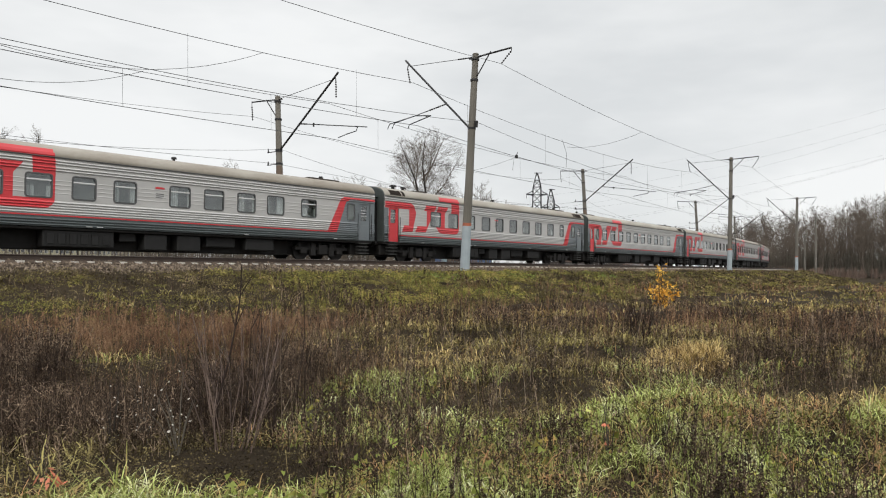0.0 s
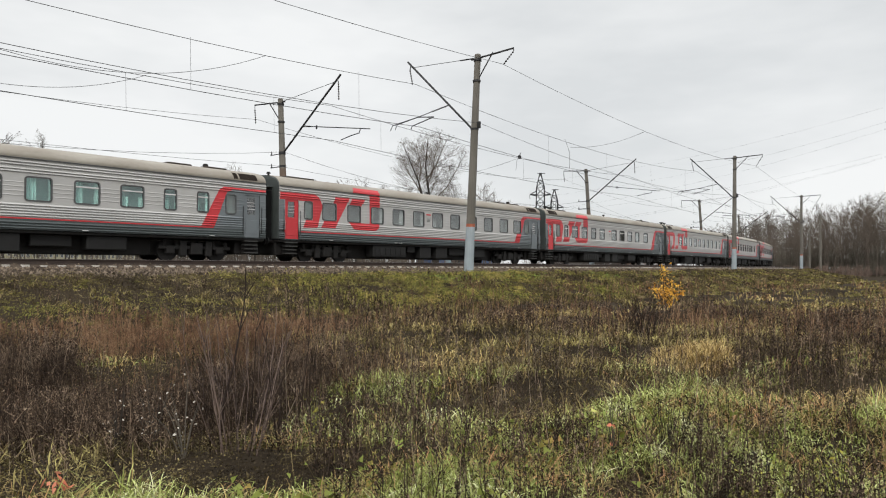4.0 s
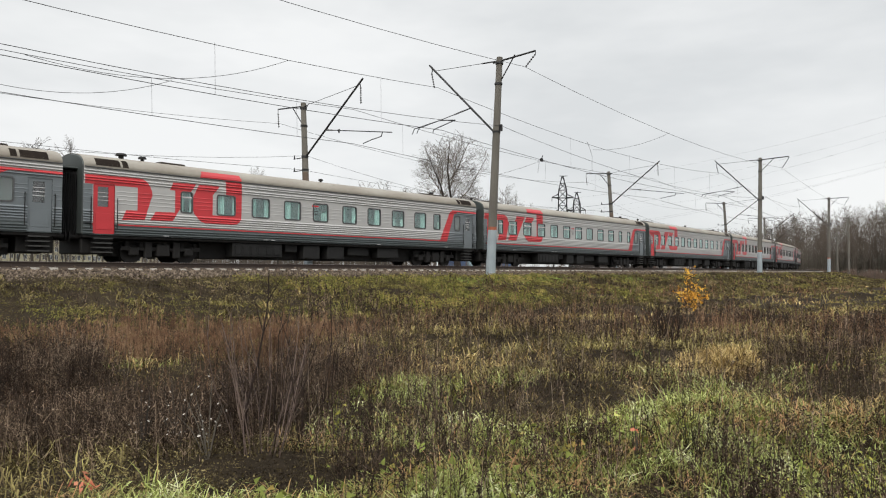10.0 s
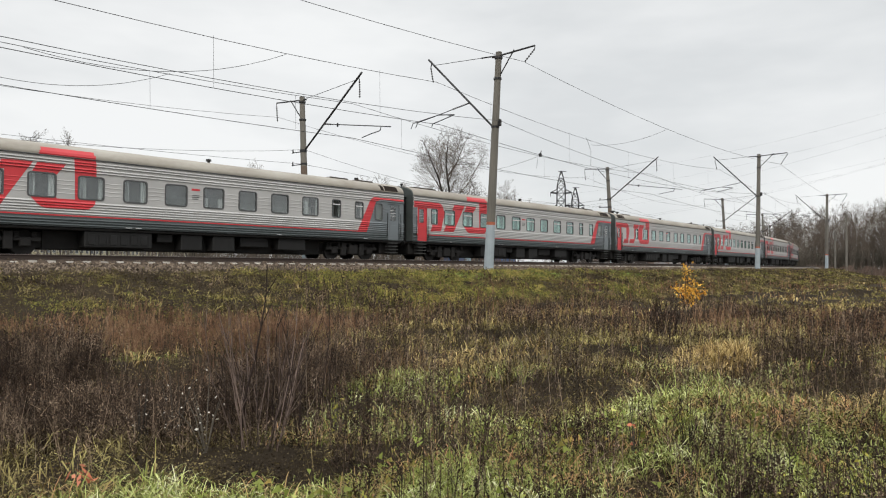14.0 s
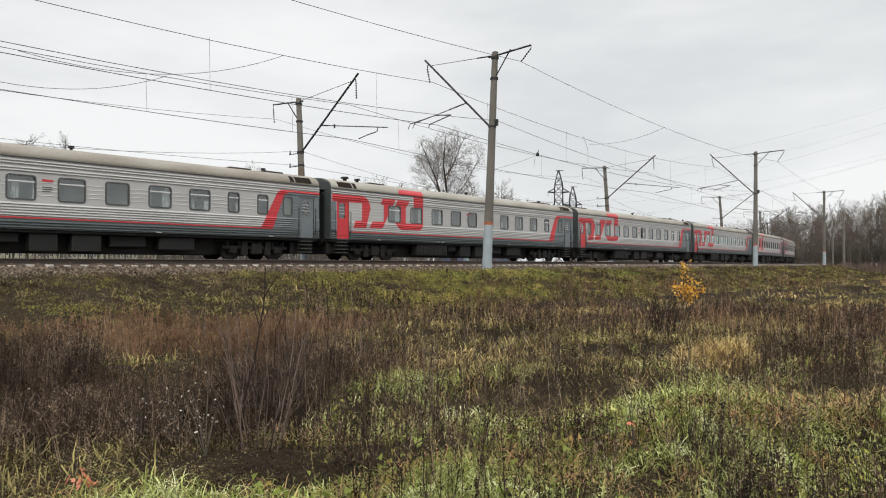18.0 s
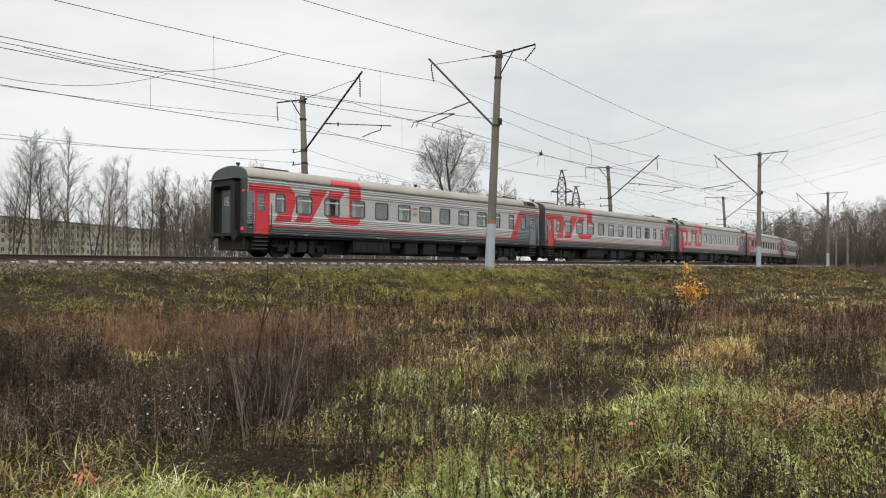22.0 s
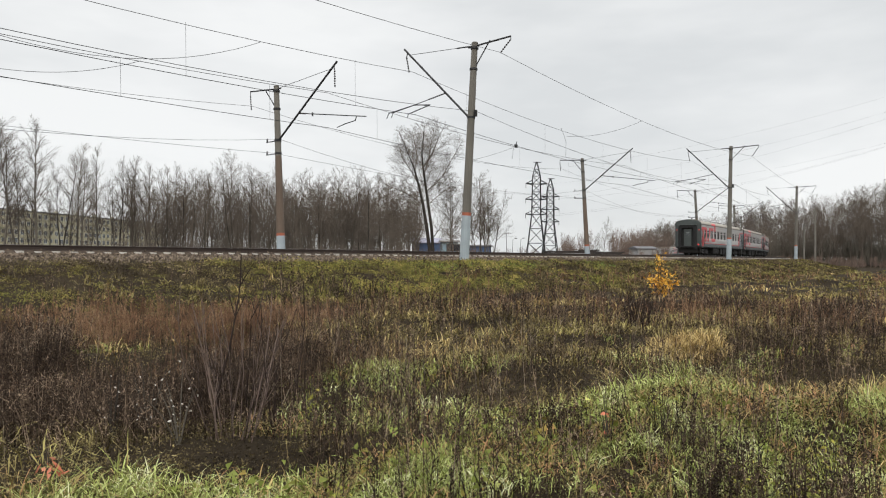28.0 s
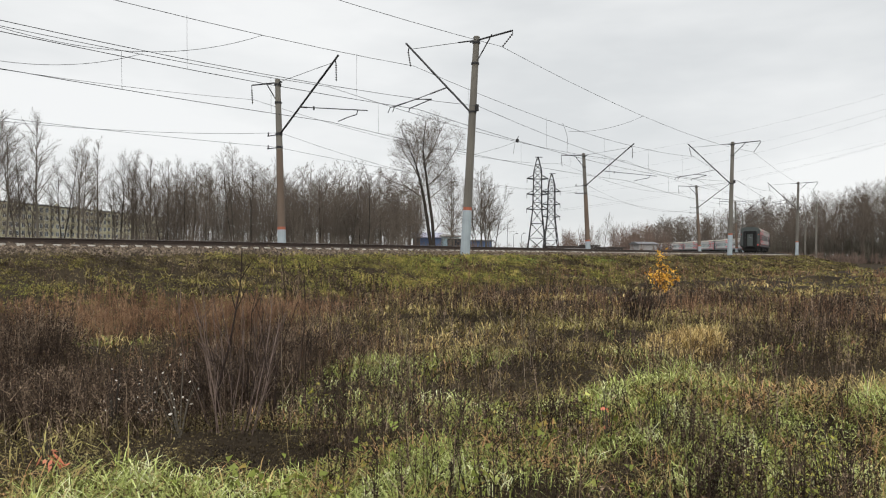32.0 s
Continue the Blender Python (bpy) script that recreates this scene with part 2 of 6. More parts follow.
def tubes(segs, n):
    """Vertices and quads of many tapered tubes: rows of a, b, ra, rb."""
    s = np.asarray(segs, dtype=float)
    a, b, ra, rb = s[:, :3], s[:, 3:6], s[:, 6], s[:, 7]
    d = b - a
    d = d / np.maximum(np.linalg.norm(d, axis=1), 1e-6)[:, None]
    ref = np.where(np.abs(d[:, 2:3]) > 0.9, np.array([[1.0, 0, 0]]), np.array([[0, 0, 1.0]]))
    u = np.cross(d, ref)
    u /= np.linalg.norm(u, axis=1)[:, None]
    v = np.cross(d, u)
    ang = np.arange(n) * 2 * np.pi / n
    ring = u[:, None, :] * np.cos(ang)[None, :, None] + v[:, None, :] * np.sin(ang)[None, :, None]
    va = a[:, None, :] + ring * ra[:, None, None]
    vb = b[:, None, :] + ring * rb[:, None, None]
    verts = np.concatenate([va, vb], axis=1).reshape(-1, 3)
    base = (np.arange(len(s)) * 2 * n)[:, None]
    i = np.arange(n)
    j = (i + 1) % n
    q = np.stack([base + i, base + j, base + n + j, base + n + i], axis=2).reshape(-1, 4)
    return verts, q


def poly_tube(pts, radii, n=5):
    """One connected tube along a line of points."""
    pts = [Vector(p) for p in pts]
    verts, quads = [], []
    for i, p in enumerate(pts):
        d = (pts[min(i + 1, len(pts) - 1)] - pts[max(i - 1, 0)]).normalized()
        u = d.cross(Vector((0.3, 0.9, 0.1)) if abs(d.z) > 0.7 else Vector((0, 0, 1))).normalized()
        v = d.cross(u)
        for k in range(n):
            a = 6.28319 * k / n
            verts.append(p + (u * math.cos(a) + v * math.sin(a)) * radii[i])
        if i:
            quads += [((i - 1) * n + k, (i - 1) * n + (k + 1) % n, i * n + (k + 1) % n, i * n + k) for k in range(n)]
    return verts, quads


def slivers(segs):
    """Vertices and triangles of fine twigs: each a long thin wedge."""
    s = np.asarray(segs, dtype=float)
    a, b, ra = s[:, :3], s[:, 3:6], s[:, 6]
    d = b - a
    ref = np.stack([np.sin(s[:, 0] * 37.0), np.cos(s[:, 1] * 41.0), 0.4 * np.sin(s[:, 2] * 53.0)], 1)
    u = np.cross(d, ref)
    u /= np.maximum(np.linalg.norm(u, axis=1), 1e-6)[:, None]
    v = np.stack([a - u * ra[:, None], a + u * ra[:, None], b], 1).reshape(-1, 3)
    return v, np.arange(len(v)).reshape(-1, 3)


def thing(name, label, category, group="", kind="", at=None):
    e = new(name)
    e.empty_display_size = 0.2
    if at is not None:
        e.matrix_basis = at
    return tagged(e, label, category, group, kind)


# ---- the line of the railway ----
RAIL_Z = 1.832
TRACK_Y = 30.305
S_TAB = np.arange(-260.0, 900.0, 0.5)
KAPPA = np.interp(S_TAB, [-22.7, 160.0, 215.0, 285.0], [0.0, 1 / 303.0, 1 / 303.0, 0.0])
HEAD = np.concatenate([[0], np.cumsum((KAPPA[1:] + KAPPA[:-1]) / 2 * 0.5)])
i0 = int(np.argmin(np.abs(S_TAB + 22.5)))
X_TAB = np.concatenate([[0], np.cumsum(np.cos((HEAD[1:] + HEAD[:-1]) / 2) * 0.5)])
Y_TAB = np.concatenate([[0], np.cumsum(np.sin((HEAD[1:] + HEAD[:-1]) / 2) * 0.5)])
X_TAB += -22.5 - X_TAB[i0]
Y_TAB += TRACK_Y - Y_TAB[i0]


def along(s, d=0.0):
    """Place and heading on the far track's axis, d metres to the left of travel."""
    x, y, h = (np.interp(s, S_TAB, t) for t in (X_TAB, Y_TAB, HEAD))
    return x - np.sin(h) * d, y + np.cos(h) * d, h


def offset_of(px, py):
    """Signed distance from the far track's axis; negative on the camera's side."""
    px, py = np.asarray(px, float).ravel(), np.asarray(py, float).ravel()
    tx, ty, th = X_TAB[::4], Y_TAB[::4], HEAD[::4]
    out = np.empty(len(px))
    for k in range(0, len(px), 20000):
        dx = px[k:k + 20000, None] - tx[None]
        dy = py[k:k + 20000, None] - ty[None]
        i = np.argmin(dx * dx + dy * dy, axis=1)
        r = np.arange(len(i))
        out[k:k + 20000] = -np.sin(th[i]) * dx[r, i] + np.cos(th[i]) * dy[r, i]
    return out


def wave(x, y, s, seed):
    """Smooth cheap noise, -1 to 1."""
    a = np.sin(x * s * 1.0 + 1.7 * seed + 1.3 * np.sin(y * s * 0.8 + seed))
    b = np.sin(y * s * 1.13 + 2.9 * seed + 1.1 * np.sin(x * s * 0.7 - seed))
    c = np.sin((x * 0.7 + y * 0.6) * s * 2.1 + seed * 4.1)
    return (a + b + 0.7 * c) / 2.7


def ground_z(x, y):
    x, y = np.asarray(x, float), np.asarray(y, float)
    d = offset_of(x, y).reshape(x.shape)
    z = np.interp(d, [-400, -60, -15.5, -13.5, -9.2, -7.4, -6.6, 3.4, 6.5, 40, 300], [-0.3, -0.1, -0.02, 0.16, 1.12, 1.36, 1.42, 1.42, 1.1, 0.9, 0.9])
    rough_w = np.clip((-7.2 - d) / 3.0, 0, 1)
    z = z + rough_w * (0.09 * wave(x, y, 0.9, 1.0) + 0.05 * wave(x, y, 2.6, 2.0))
    # a wet hollow before the bank and a grassy hump in the field
    u, v = (x - 3.2) * 0.93 - (y - 9.0) * 0.37, (x - 3.2) * 0.37 + (y - 9.0) * 0.93
    z = z - 0.46 * np.exp(-(u / 3.4) ** 2 - (v / 2.2) ** 2)
    u, v = (x - 6.9) * 0.64 - (y - 2.8) * 0.77, (x - 6.9) * 0.77 + (y - 2.8) * 0.64
    z = z + 0.24 * np.exp(-(u / 2.4) ** 2 - (v / 0.9) ** 2)
    lumps = 0.20 * np.clip(wave(x, y, 1.25, 6.0), -0.4, 1) + 0.10 * wave(x, y, 0.45, 9.0)
    return z + lumps * np.clip((-13.0 - d) / 3.0, 0, 1) * np.clip((np.hypot(x, y) - 5.0) / 3.0, 0, 1)


# ---- ground sheet ----
def axis(fine0, fine1, step, far):
    mid = np.arange(fine0, fine1 + step / 2, step)
    grow = [step]
    while sum(grow) < far:
        grow.append(grow[-1] * 1.16)
    g = np.cumsum(grow)
    return np.concatenate([(fine0 - g)[::-1], mid, fine1 + g])


def build_ground():
    xs, ys = axis(-12, 75, 0.45, 3200), axis(0, 40, 0.4, 3200)
    gx, gy = np.meshgrid(xs, ys)
    gz = ground_z(gx, gy)
    nx, ny = len(xs), len(ys)
    idx = np.arange(nx * ny).reshape(ny, nx)
    q = np.stack([idx[:-1, :-1], idx[:-1, 1:], idx[1:, 1:], idx[1:, :-1]], axis=2).reshape(-1, 4)
    m = mat("weedy_soil", (0.045, 0.034, 0.022), (0.016, 0.012, 0.008), 0.95, 0, 0.35, 7, 1.0, 0.6, distance=0.06, spec=0.04)
    ob = fast_mesh("ground", np.stack([gx, gy, gz], axis=2).reshape(-1, 3), q, np.zeros((0, 3), int), m)
    ob.data.polygons.foreach_set("use_smooth", [True] * len(ob.data.polygons))
    tagged(ob, "uneven weedy ground rising to the railway embankment", "ground", kind="structure")


build_ground()


# ---- track: ballast, sleepers, rails ----
def sweep(prof, s_vals, d0, z0):
    """A closed profile (d, z) swept along the line."""
    verts, faces, n = [], [], len(prof)
    for s in s_vals:
        for d, z in prof:
            x, y, _ = along(s, d0 + d)
            verts.append((x, y, z0 + z))
    for k in range(len(s_vals) - 1):
        for i in range(n):
            j = (i + 1) % n
            faces.append((k * n + i, (k + 1) * n + i, (k + 1) * n + j, k * n + j))
    faces.append(tuple(range(n)))
    faces.append(tuple((len(s_vals) - 1) * n + i for i in range(n))[::-1])
    return verts, faces


def build_track():
    s_vals = np.concatenate([np.arange(-130, 180, 2.0), np.arange(180, 700, 6.0)])
    v, f = sweep([(-7.25, -0.5), (-7.15, 0.0), (-6.5, 0.07), (-5.75, 0.165), (-5.52, 0.17), (-5.42, 0.215), (-5.22, 0.285), (-2.9, 0.285), (-2.5, 0.25), (1.4, 0.25), (1.9, 0.18), (3.2, 0.0), (3.3, -0.5)], s_vals, 0.0, RAIL_Z - 0.47)
    bed = mesh_obj("ballast", v, f, M_BALLAST)
    tagged(bed, "brown crushed stone ballast bed under two tracks", "ballast", kind="structure")
    prof = [(-0.075, -0.18), (0.075, -0.18), (0.075, -0.165), (0.012, -0.145), (0.01, -0.05), (0.036, -0.035), (0.036, -0.006), (0.028, 0.0), (-0.028, 0.0), (-0.036, -0.006), (-0.036, -0.035), (-0.01, -0.05), (-0.012, -0.145), (-0.075, -0.165)]
    for name, d in (("near", -4.1), ("far", 0.0)):
        tr = thing("railway_track", "double rail track with rusty rails on pale concrete sleepers", "railway track", "tracks", "structure")
        for g in (-0.78, 0.78):
            v, f = sweep(prof, s_vals, d + g, RAIL_Z)
            r = mesh_obj("rail", v, f, M_RAIL, tr)
            r["label"] = "rusty steel rail"
            v, f = sweep([(-0.027, 0.0015), (0.027, 0.0015), (0.022, 0.004), (-0.022, 0.004)], s_vals, d + g, RAIL_Z)
            h = mesh_obj("rail_head", v, f, M_RAILTOP, r)
            h["label"] = "worn shiny running surface"
        bm = bmesh.new()
        vs = []
        for x, w, zt in ((-1.35, 0.10, -0.205), (-0.55, 0.11, -0.19), (0, 0.09, -0.23), (0.55, 0.11, -0.19), (1.35, 0.10, -0.205)):
            vs.append([bm.verts.new((a, x, z)) for a, z in ((-w - 0.02, -0.36), (w + 0.02, -0.36), (w, zt), (-w, zt))])
        for a, b in zip(vs[:-1], vs[1:]):
            for i in range(4):
                bm.faces.new((a[i], a[(i + 1) % 4], b[(i + 1) % 4], b[i]))
        bm.faces.new(vs[0][::-1])
        bm.faces.new(vs[-1])
        me = bpy.data.meshes.new("sleeper")
        bm.to_mesh(me)
        bm.free()
        me.materials.append(M_SLEEP)
        if name == "near":
            rng = random.Random(5)
            for k in range(290):
                x, y, h = along(-8 + k * 0.55, d + rng.uniform(-0.02, 0.02))
                o = new("sleeper", me)
                o.parent = tr
                o.matrix_basis = pose(x, y, RAIL_Z + rng.uniform(-0.012, 0.008), rng.uniform(-0.6, 0.6), 0, math.degrees(h) + rng.uniform(-0.5, 0.5))
        else:
            vv, ff = [], []
            base = np.array([v.co[:] for v in me.vertices])
            pol = [tuple(p.vertices) for p in me.polygons]
            for k in range(300):
                x, y, h = along(-10 + k * 0.55, d)
                c, s_ = math.cos(h), math.sin(h)
                n0 = len(vv)
                vv += [(x + c * b[0] - s_ * b[1], y + s_ * b[0] + c * b[1], RAIL_Z + b[2]) for b in base]
                ff += [tuple(n0 + i for i in p) for p in pol]
            o = mesh_obj("sleeper_row", vv, ff, M_SLEEP, tr)
            tagged(o, "row of pale concrete sleepers", kind="stuff")
    # loose stones on the shoulder that faces the field
    rng = np.random.default_rng(11)
    n = 24000
    s = -6 + 105 * rng.random(n) ** 1.35
    d = -8.3 + 2.8 * rng.random(n) ** 0.8
    extra = rng.random(n) < 0.12
    d = np.where(extra, -5.2 + 2.3 * rng.random(n), d)
    x, y, _ = along(s, d)
    z = RAIL_Z - 0.47 + np.interp(d, [-8.3, -7.4, -7.15, -6.5, -5.75, -5.52, -5.42, -5.22, -2.7], [-0.13, 0.0, 0.0, 0.07, 0.165, 0.17, 0.215, 0.285, 0.285])
    r = rng.uniform(0.02, 0.06, n)
    octa = np.array([(1, 0, 0), (-1, 0, 0), (0, 1, 0), (0, -1, 0), (0, 0, 1), (0, 0, -1)], float)
    jit = rng.uniform(0.6, 1.3, (n, 6, 3))
    v = np.stack([x, y, z + r * 0.3], 1)[:, None, :] + octa[None] * jit * r[:, None, None] + rng.uniform(-0.3, 0.3, (n, 6, 3)) * r[:, None, None]
    tri = np.array([(0, 2, 4), (2, 1, 4), (1, 3, 4), (3, 0, 4), (2, 0, 5), (1, 2, 5), (3, 1, 5), (0, 3, 5)])
    t = (np.arange(n)[:, None, None] * 6 + tri[None]).reshape(-1, 3)
    st = fast_mesh("ballast_stones", v.reshape(-1, 3), np.zeros((0, 4), int), t, M_STONE)
    tagged(st, "loose brown and grey crushed ballast stones", "ballast", kind="stuff")


build_track()


# ---- masts and overhead line ----
def lat_point(s, d, z):
    x, y, _ = along(s, d)
    return Vector((x, y, z))


def rod(name, a, b, r, material, parent, label="", n=6, r1=None):
    bm = bmesh.new()
    tube(bm, a, b, r, r1, n)
    return part(name, bm, material, parent, label)


def insulator(a, b, parent):
    """A string of discs between two points."""
    bm = bmesh.new()
    a, b = Vector(a), Vector(b)
    tube(bm, a, b, 0.018, n=6)
    L = (b - a).length
    k = max(3, int(L / 0.13))
    for i in range(k):
        c = a.lerp(b, (i + 0.5) / k)
        w = (b - a).normalized() * 0.03
        tube(bm, c - w, c + w, 0.052, 0.035, 8)
    return part("insulator", bm, M_INSUL, parent, "dark insulator string")


def mast(s, side, base_z, top_z, lean):
    """side: -1 the row beside the near track, 1 the row beyond the far track. Local frame: x along the line, y towards the track, z up."""
    d = -7.5 if side < 0 else 3.3
    x, y, h = along(s, d)
    turn = math.degrees(h) + (0 if side < 0 else 180)
    T = thing("catenary_mast", "tall tapered concrete mast with pale painted foot and steel cantilever" if side < 0 else "rust-stained concrete mast with pale painted foot and steel cantilever", "railway mast", "catenary masts", at=pose(x, y, base_z, 0, 0, turn))
    H = top_z - base_z
    ly = lambda z: -lean * z / H
    foot = 2.25 if side < 0 else 1.25
    bands = ((0, -0.45, foot, M_PBASE, "pole_foot", "pale blue-grey painted foot"), (1, foot, foot + 0.16, M_PRING, "paint_ring", "faded red ring"), (2, foot + 0.16, H, M_CONC if side < 0 else M_RUSTC, "pole", ""))
    for i, z0, z1, m, nm, lb in bands:
        bm = bmesh.new()
        tube(bm, (0, ly(z0), z0), (0, ly(z1), z1), 0.25 - 0.011 * z0, 0.25 - 0.011 * z1 if i < 2 else 0.155, 14)
        if i == 2:
            tube(bm, (0, ly(H), H), (0, ly(H), H + 0.06), 0.17, 0.14, 14)
            part(nm, bm, m if side < 0 else M_CONC, T, lb) if side < 0 else None
            if side > 0:
                bm.free()
                bm = bmesh.new()
                zc = foot + 4.6
                tube(bm, (0, ly(z0), z0), (0, ly(zc), zc), 0.25 - 0.011 * z0, 0.25 - 0.011 * zc, 14)
                p = part(nm, bm, M_RUSTC, T, "rust-brown lower shaft")
                bm = bmesh.new()
                tube(bm, (0, ly(zc), zc), (0, ly(H), H), 0.25 - 0.011 * zc, 0.15, 14)
                tube(bm, (0, ly(H), H), (0, ly(H), H + 0.06), 0.165, 0.14, 14)
                part("pole_top", bm, M_CONC, T)
        else:
            part(nm, bm, m, T, lb)
    zf = (8.62 if side < 0 else 8.18) - base_z
    zt = (12.72 if side < 0 else 11.75) - base_z
    yt = 4.08 if side < 0 else 4.35
    zm = (11.55 if side < 0 else 10.52) - base_z
    zc = (9.12 if side < 0 else 8.62) - base_z
    a, b = Vector((0, ly(zf) + 0.12, zf)), Vector((0, yt, zt))
    bm = bmesh.new()
    tube(bm, a, b + (b - a).normalized() * 0.25, 0.055, 0.055, 6)
    part("cantilever", bm, M_ARM, T, "dark steel cantilever")
    rod("tie_rod", (0, ly(H) + 0.1, H - 0.12), a.lerp(b, 0.95), 0.015, M_ARM, T)
    if side < 0:
        rod("tie_stub", (0, ly(H) + 0.1, H - 0.12), Vector((0, ly(H) + 0.1, H - 0.12)).lerp(a.lerp(b, 0.95), 0.24), 0.035, M_ARM, T)
    for zz in (zf, H - 0.25, H - 1.3):
        bm = bmesh.new()
        tube(bm, (0, ly(zz), zz - 0.05), (0, ly(zz), zz + 0.05), 0.205, 0.205, 12)
        part("clamp", bm, M_ARM, T)
    rod("hanger", (0, yt - 0.05, zt - 0.05), (0, yt + 0.02, zt - 0.3), 0.03, M_ARM, T)
    insulator((0, yt + 0.02, zt - 0.3), (0, yt + (-0.18 if side < 0 else 0.05), zm + 0.02), T)
    # registration arm
    if side < 0:
        k = a.lerp(b, 0.36)
        e = Vector((0, 3.5, zc + 0.62))
        insulator(k.lerp(e, 0.1), k.lerp(e, 0.55), T)
        bm = bmesh.new()
        tube(bm, k.lerp(e, 0.55), e, 0.022, n=6)
        rod("clevis", k, k.lerp(e, 0.1), 0.03, M_ARM, T)
        tube(bm, e, (-0.15, 2.25, zc + 0.45), 0.028, n=6)
        for q in (0.0, 0.35):
            tube(bm, e, (0.1, 5.5 - q, zc + 0.42), 0.024, n=6)
            tube(bm, (0.1, 5.5 - q, zc + 0.42), (0.1, 5.66 - q, zc + 0.14), 0.022, n=6)
        tube(bm, (-0.15, 2.25, zc + 0.45), (-0.15, 3.8, zc + 0.14), 0.027, n=6)
        tube(bm, (-0.15, 3.8, zc + 0.14), (-0.15, 3.86, zc - 0.04), 0.024, n=6)
        part("registration_arm", bm, M_ARM, T, "bent steel steady arm")
    else:
        k = a.lerp(b, 0.37)
        e = Vector((0, 6.8, k.z - 0.8))
        insulator(k, k.lerp(e, 0.12), T)
        bm = bmesh.new()
        tube(bm, k.lerp(e, 0.12), e, 0.028, n=6)
        part("registration_arm", bm, M_ARM, T, "long steel registration arm")
        bm = bmesh.new()
        tube(bm, (0, 6.1, e.z + 0.12), (0, 6.0, e.z - 0.12), 0.026, n=6)
        tube(bm, (0, 6.0, e.z - 0.12), (0, 5.3, e.z - 0.2), 0.026, n=6)
        tube(bm, (0, 5.3, e.z - 0.2), (0, 4.6, zc - 0.25), 0.026, n=6)
        part("steady_arm", bm, M_ARM, T, "bent steel steady arm")
        bm = bmesh.new()
        tube(bm, (0, 2.6, k.z - 0.1), (0, 2.6, k.z - 0.3), 0.05, n=6)
        part("clip", bm, M_ARM, T)
    # outer arm at the top
    out = -2.75 if side < 0 else -3.1
    bm = bmesh.new()
    tube(bm, (0, ly(H) + 0.4, H - 0.16), (0, out, H - 0.04 if side < 0 else H + 0.05), 0.045, n=6)
    tube(bm, (0, ly(H - 1.35), H - 1.35), (0, out * 0.55, H), 0.032, n=6)
    part("outer_arm", bm, M_ARM, T, "steel bracket arm at the mast head")
    zw = (11.62 if side < 0 else 10.2) - base_z
    rod("hanger", (0, out, H + (-0.04 if side < 0 else 0.05)), (0, out, H - 0.2), 0.02, M_ARM, T)
    insulator((0, out, H - 0.2), (0, out + (0.6 if side < 0 else 0.1), zw), T)
    if side > 0:
        for zz in (8.13 - base_z, 7.39 - base_z):
            bm = bmesh.new()
            tube(bm, (0, ly(zz), zz), (0, -1.5, zz), 0.03, n=6)
            tube(bm, (0, -1.42, zz), (0, -1.42, zz + 0.22), 0.05, 0.03, n=6)
            tube(bm, (0, ly(zz), zz - 0.06), (0, ly(zz), zz + 0.06), 0.2, n=12)
            part("wire_bracket", bm, M_ARM, T)
    else:
        bm = bmesh.new()
        box(bm, -0.05, 0.06, ly(zf) - 0.36, ly(zf) - 0.16, zf + 0.02, zf + 0.36, 0.02)
        tube(bm, (0, ly(zf) - 0.2, zf), (0, ly(zf) + 0.2, zf), 0.05, n=6)
        part("fitting", bm, M_ARM, T)
    return T


NEAR_S = (-17.0, 28.42, 72.7, 119.0)
FAR_S = (-12.5, 25.3, 63.2, 102.2, 137.0, 176.0)
for s, bz, tz, ln in zip(NEAR_S, (1.40, 1.40, 1.25, 1.30), (12.40, 12.36, 12.73, 12.8), (0.5, 0.56, 0.15, 0.1)):
    mast(s, -1, bz, tz, ln)
for s, ln in zip(FAR_S, (0.6, 0.62, 0.65, 0.6, 0.4, 0.3)):
    mast(s, 1, 1.40, 11.28, ln)


def wire(name, pts, r, label, parent=None, group="overhead wires"):
    v, q = poly_tube(pts, [r] * len(pts), 4)
    ob = fast_mesh(name, v, q, np.zeros((0, 3), int), M_WIRE, parent)
    if parent is None:
        tagged(ob, label, "cable", group)
    return ob


def span(poles, d, z, sag, lead=0.0):
    """Points along a wire hung at each mast and sagging between."""
    pts = []
    s_all = [poles[0] - 45.0, *poles, poles[-1] + 48.0]
    for a, b in zip(s_all[:-1], s_all[1:]):
        for k in range(14):
            u = k / 14
            pts.append(lat_point(a + (b - a) * u, d + (lead if u else 0), z - sag * 4 * u * (1 - u)))
    pts.append(lat_point(s_all[-1], d, z))
    return pts


def overhead(poles, d, zm, zc, sag, low):
    wire("messenger_wire", span(poles, d + (0.3 if d < -2 else 0), zm, sag), 0.013, "dark sagging messenger wire of the overhead line")
    wire("contact_wire", span(poles, d, zc, low), 0.014, "taut dark contact wire above the track")
    s_all = [poles[0] - 45.0, *poles, poles[-1] + 48.0]
    for a, b in zip(s_all[:-1], s_all[1:]):
        n = 5
        for k in range(n):
            u = (k + 0.5) / n
            s = a + (b - a) * u
            if s < -20 or s > 150:
                continue
            w = 4 * u * (1 - u)
            wire("dropper", [lat_point(s, d, zm - sag * w), lat_point(s + 0.05, d, zc - low * w)], 0.006, "thin dropper wire hanging to the contact wire", group="dropper wires")


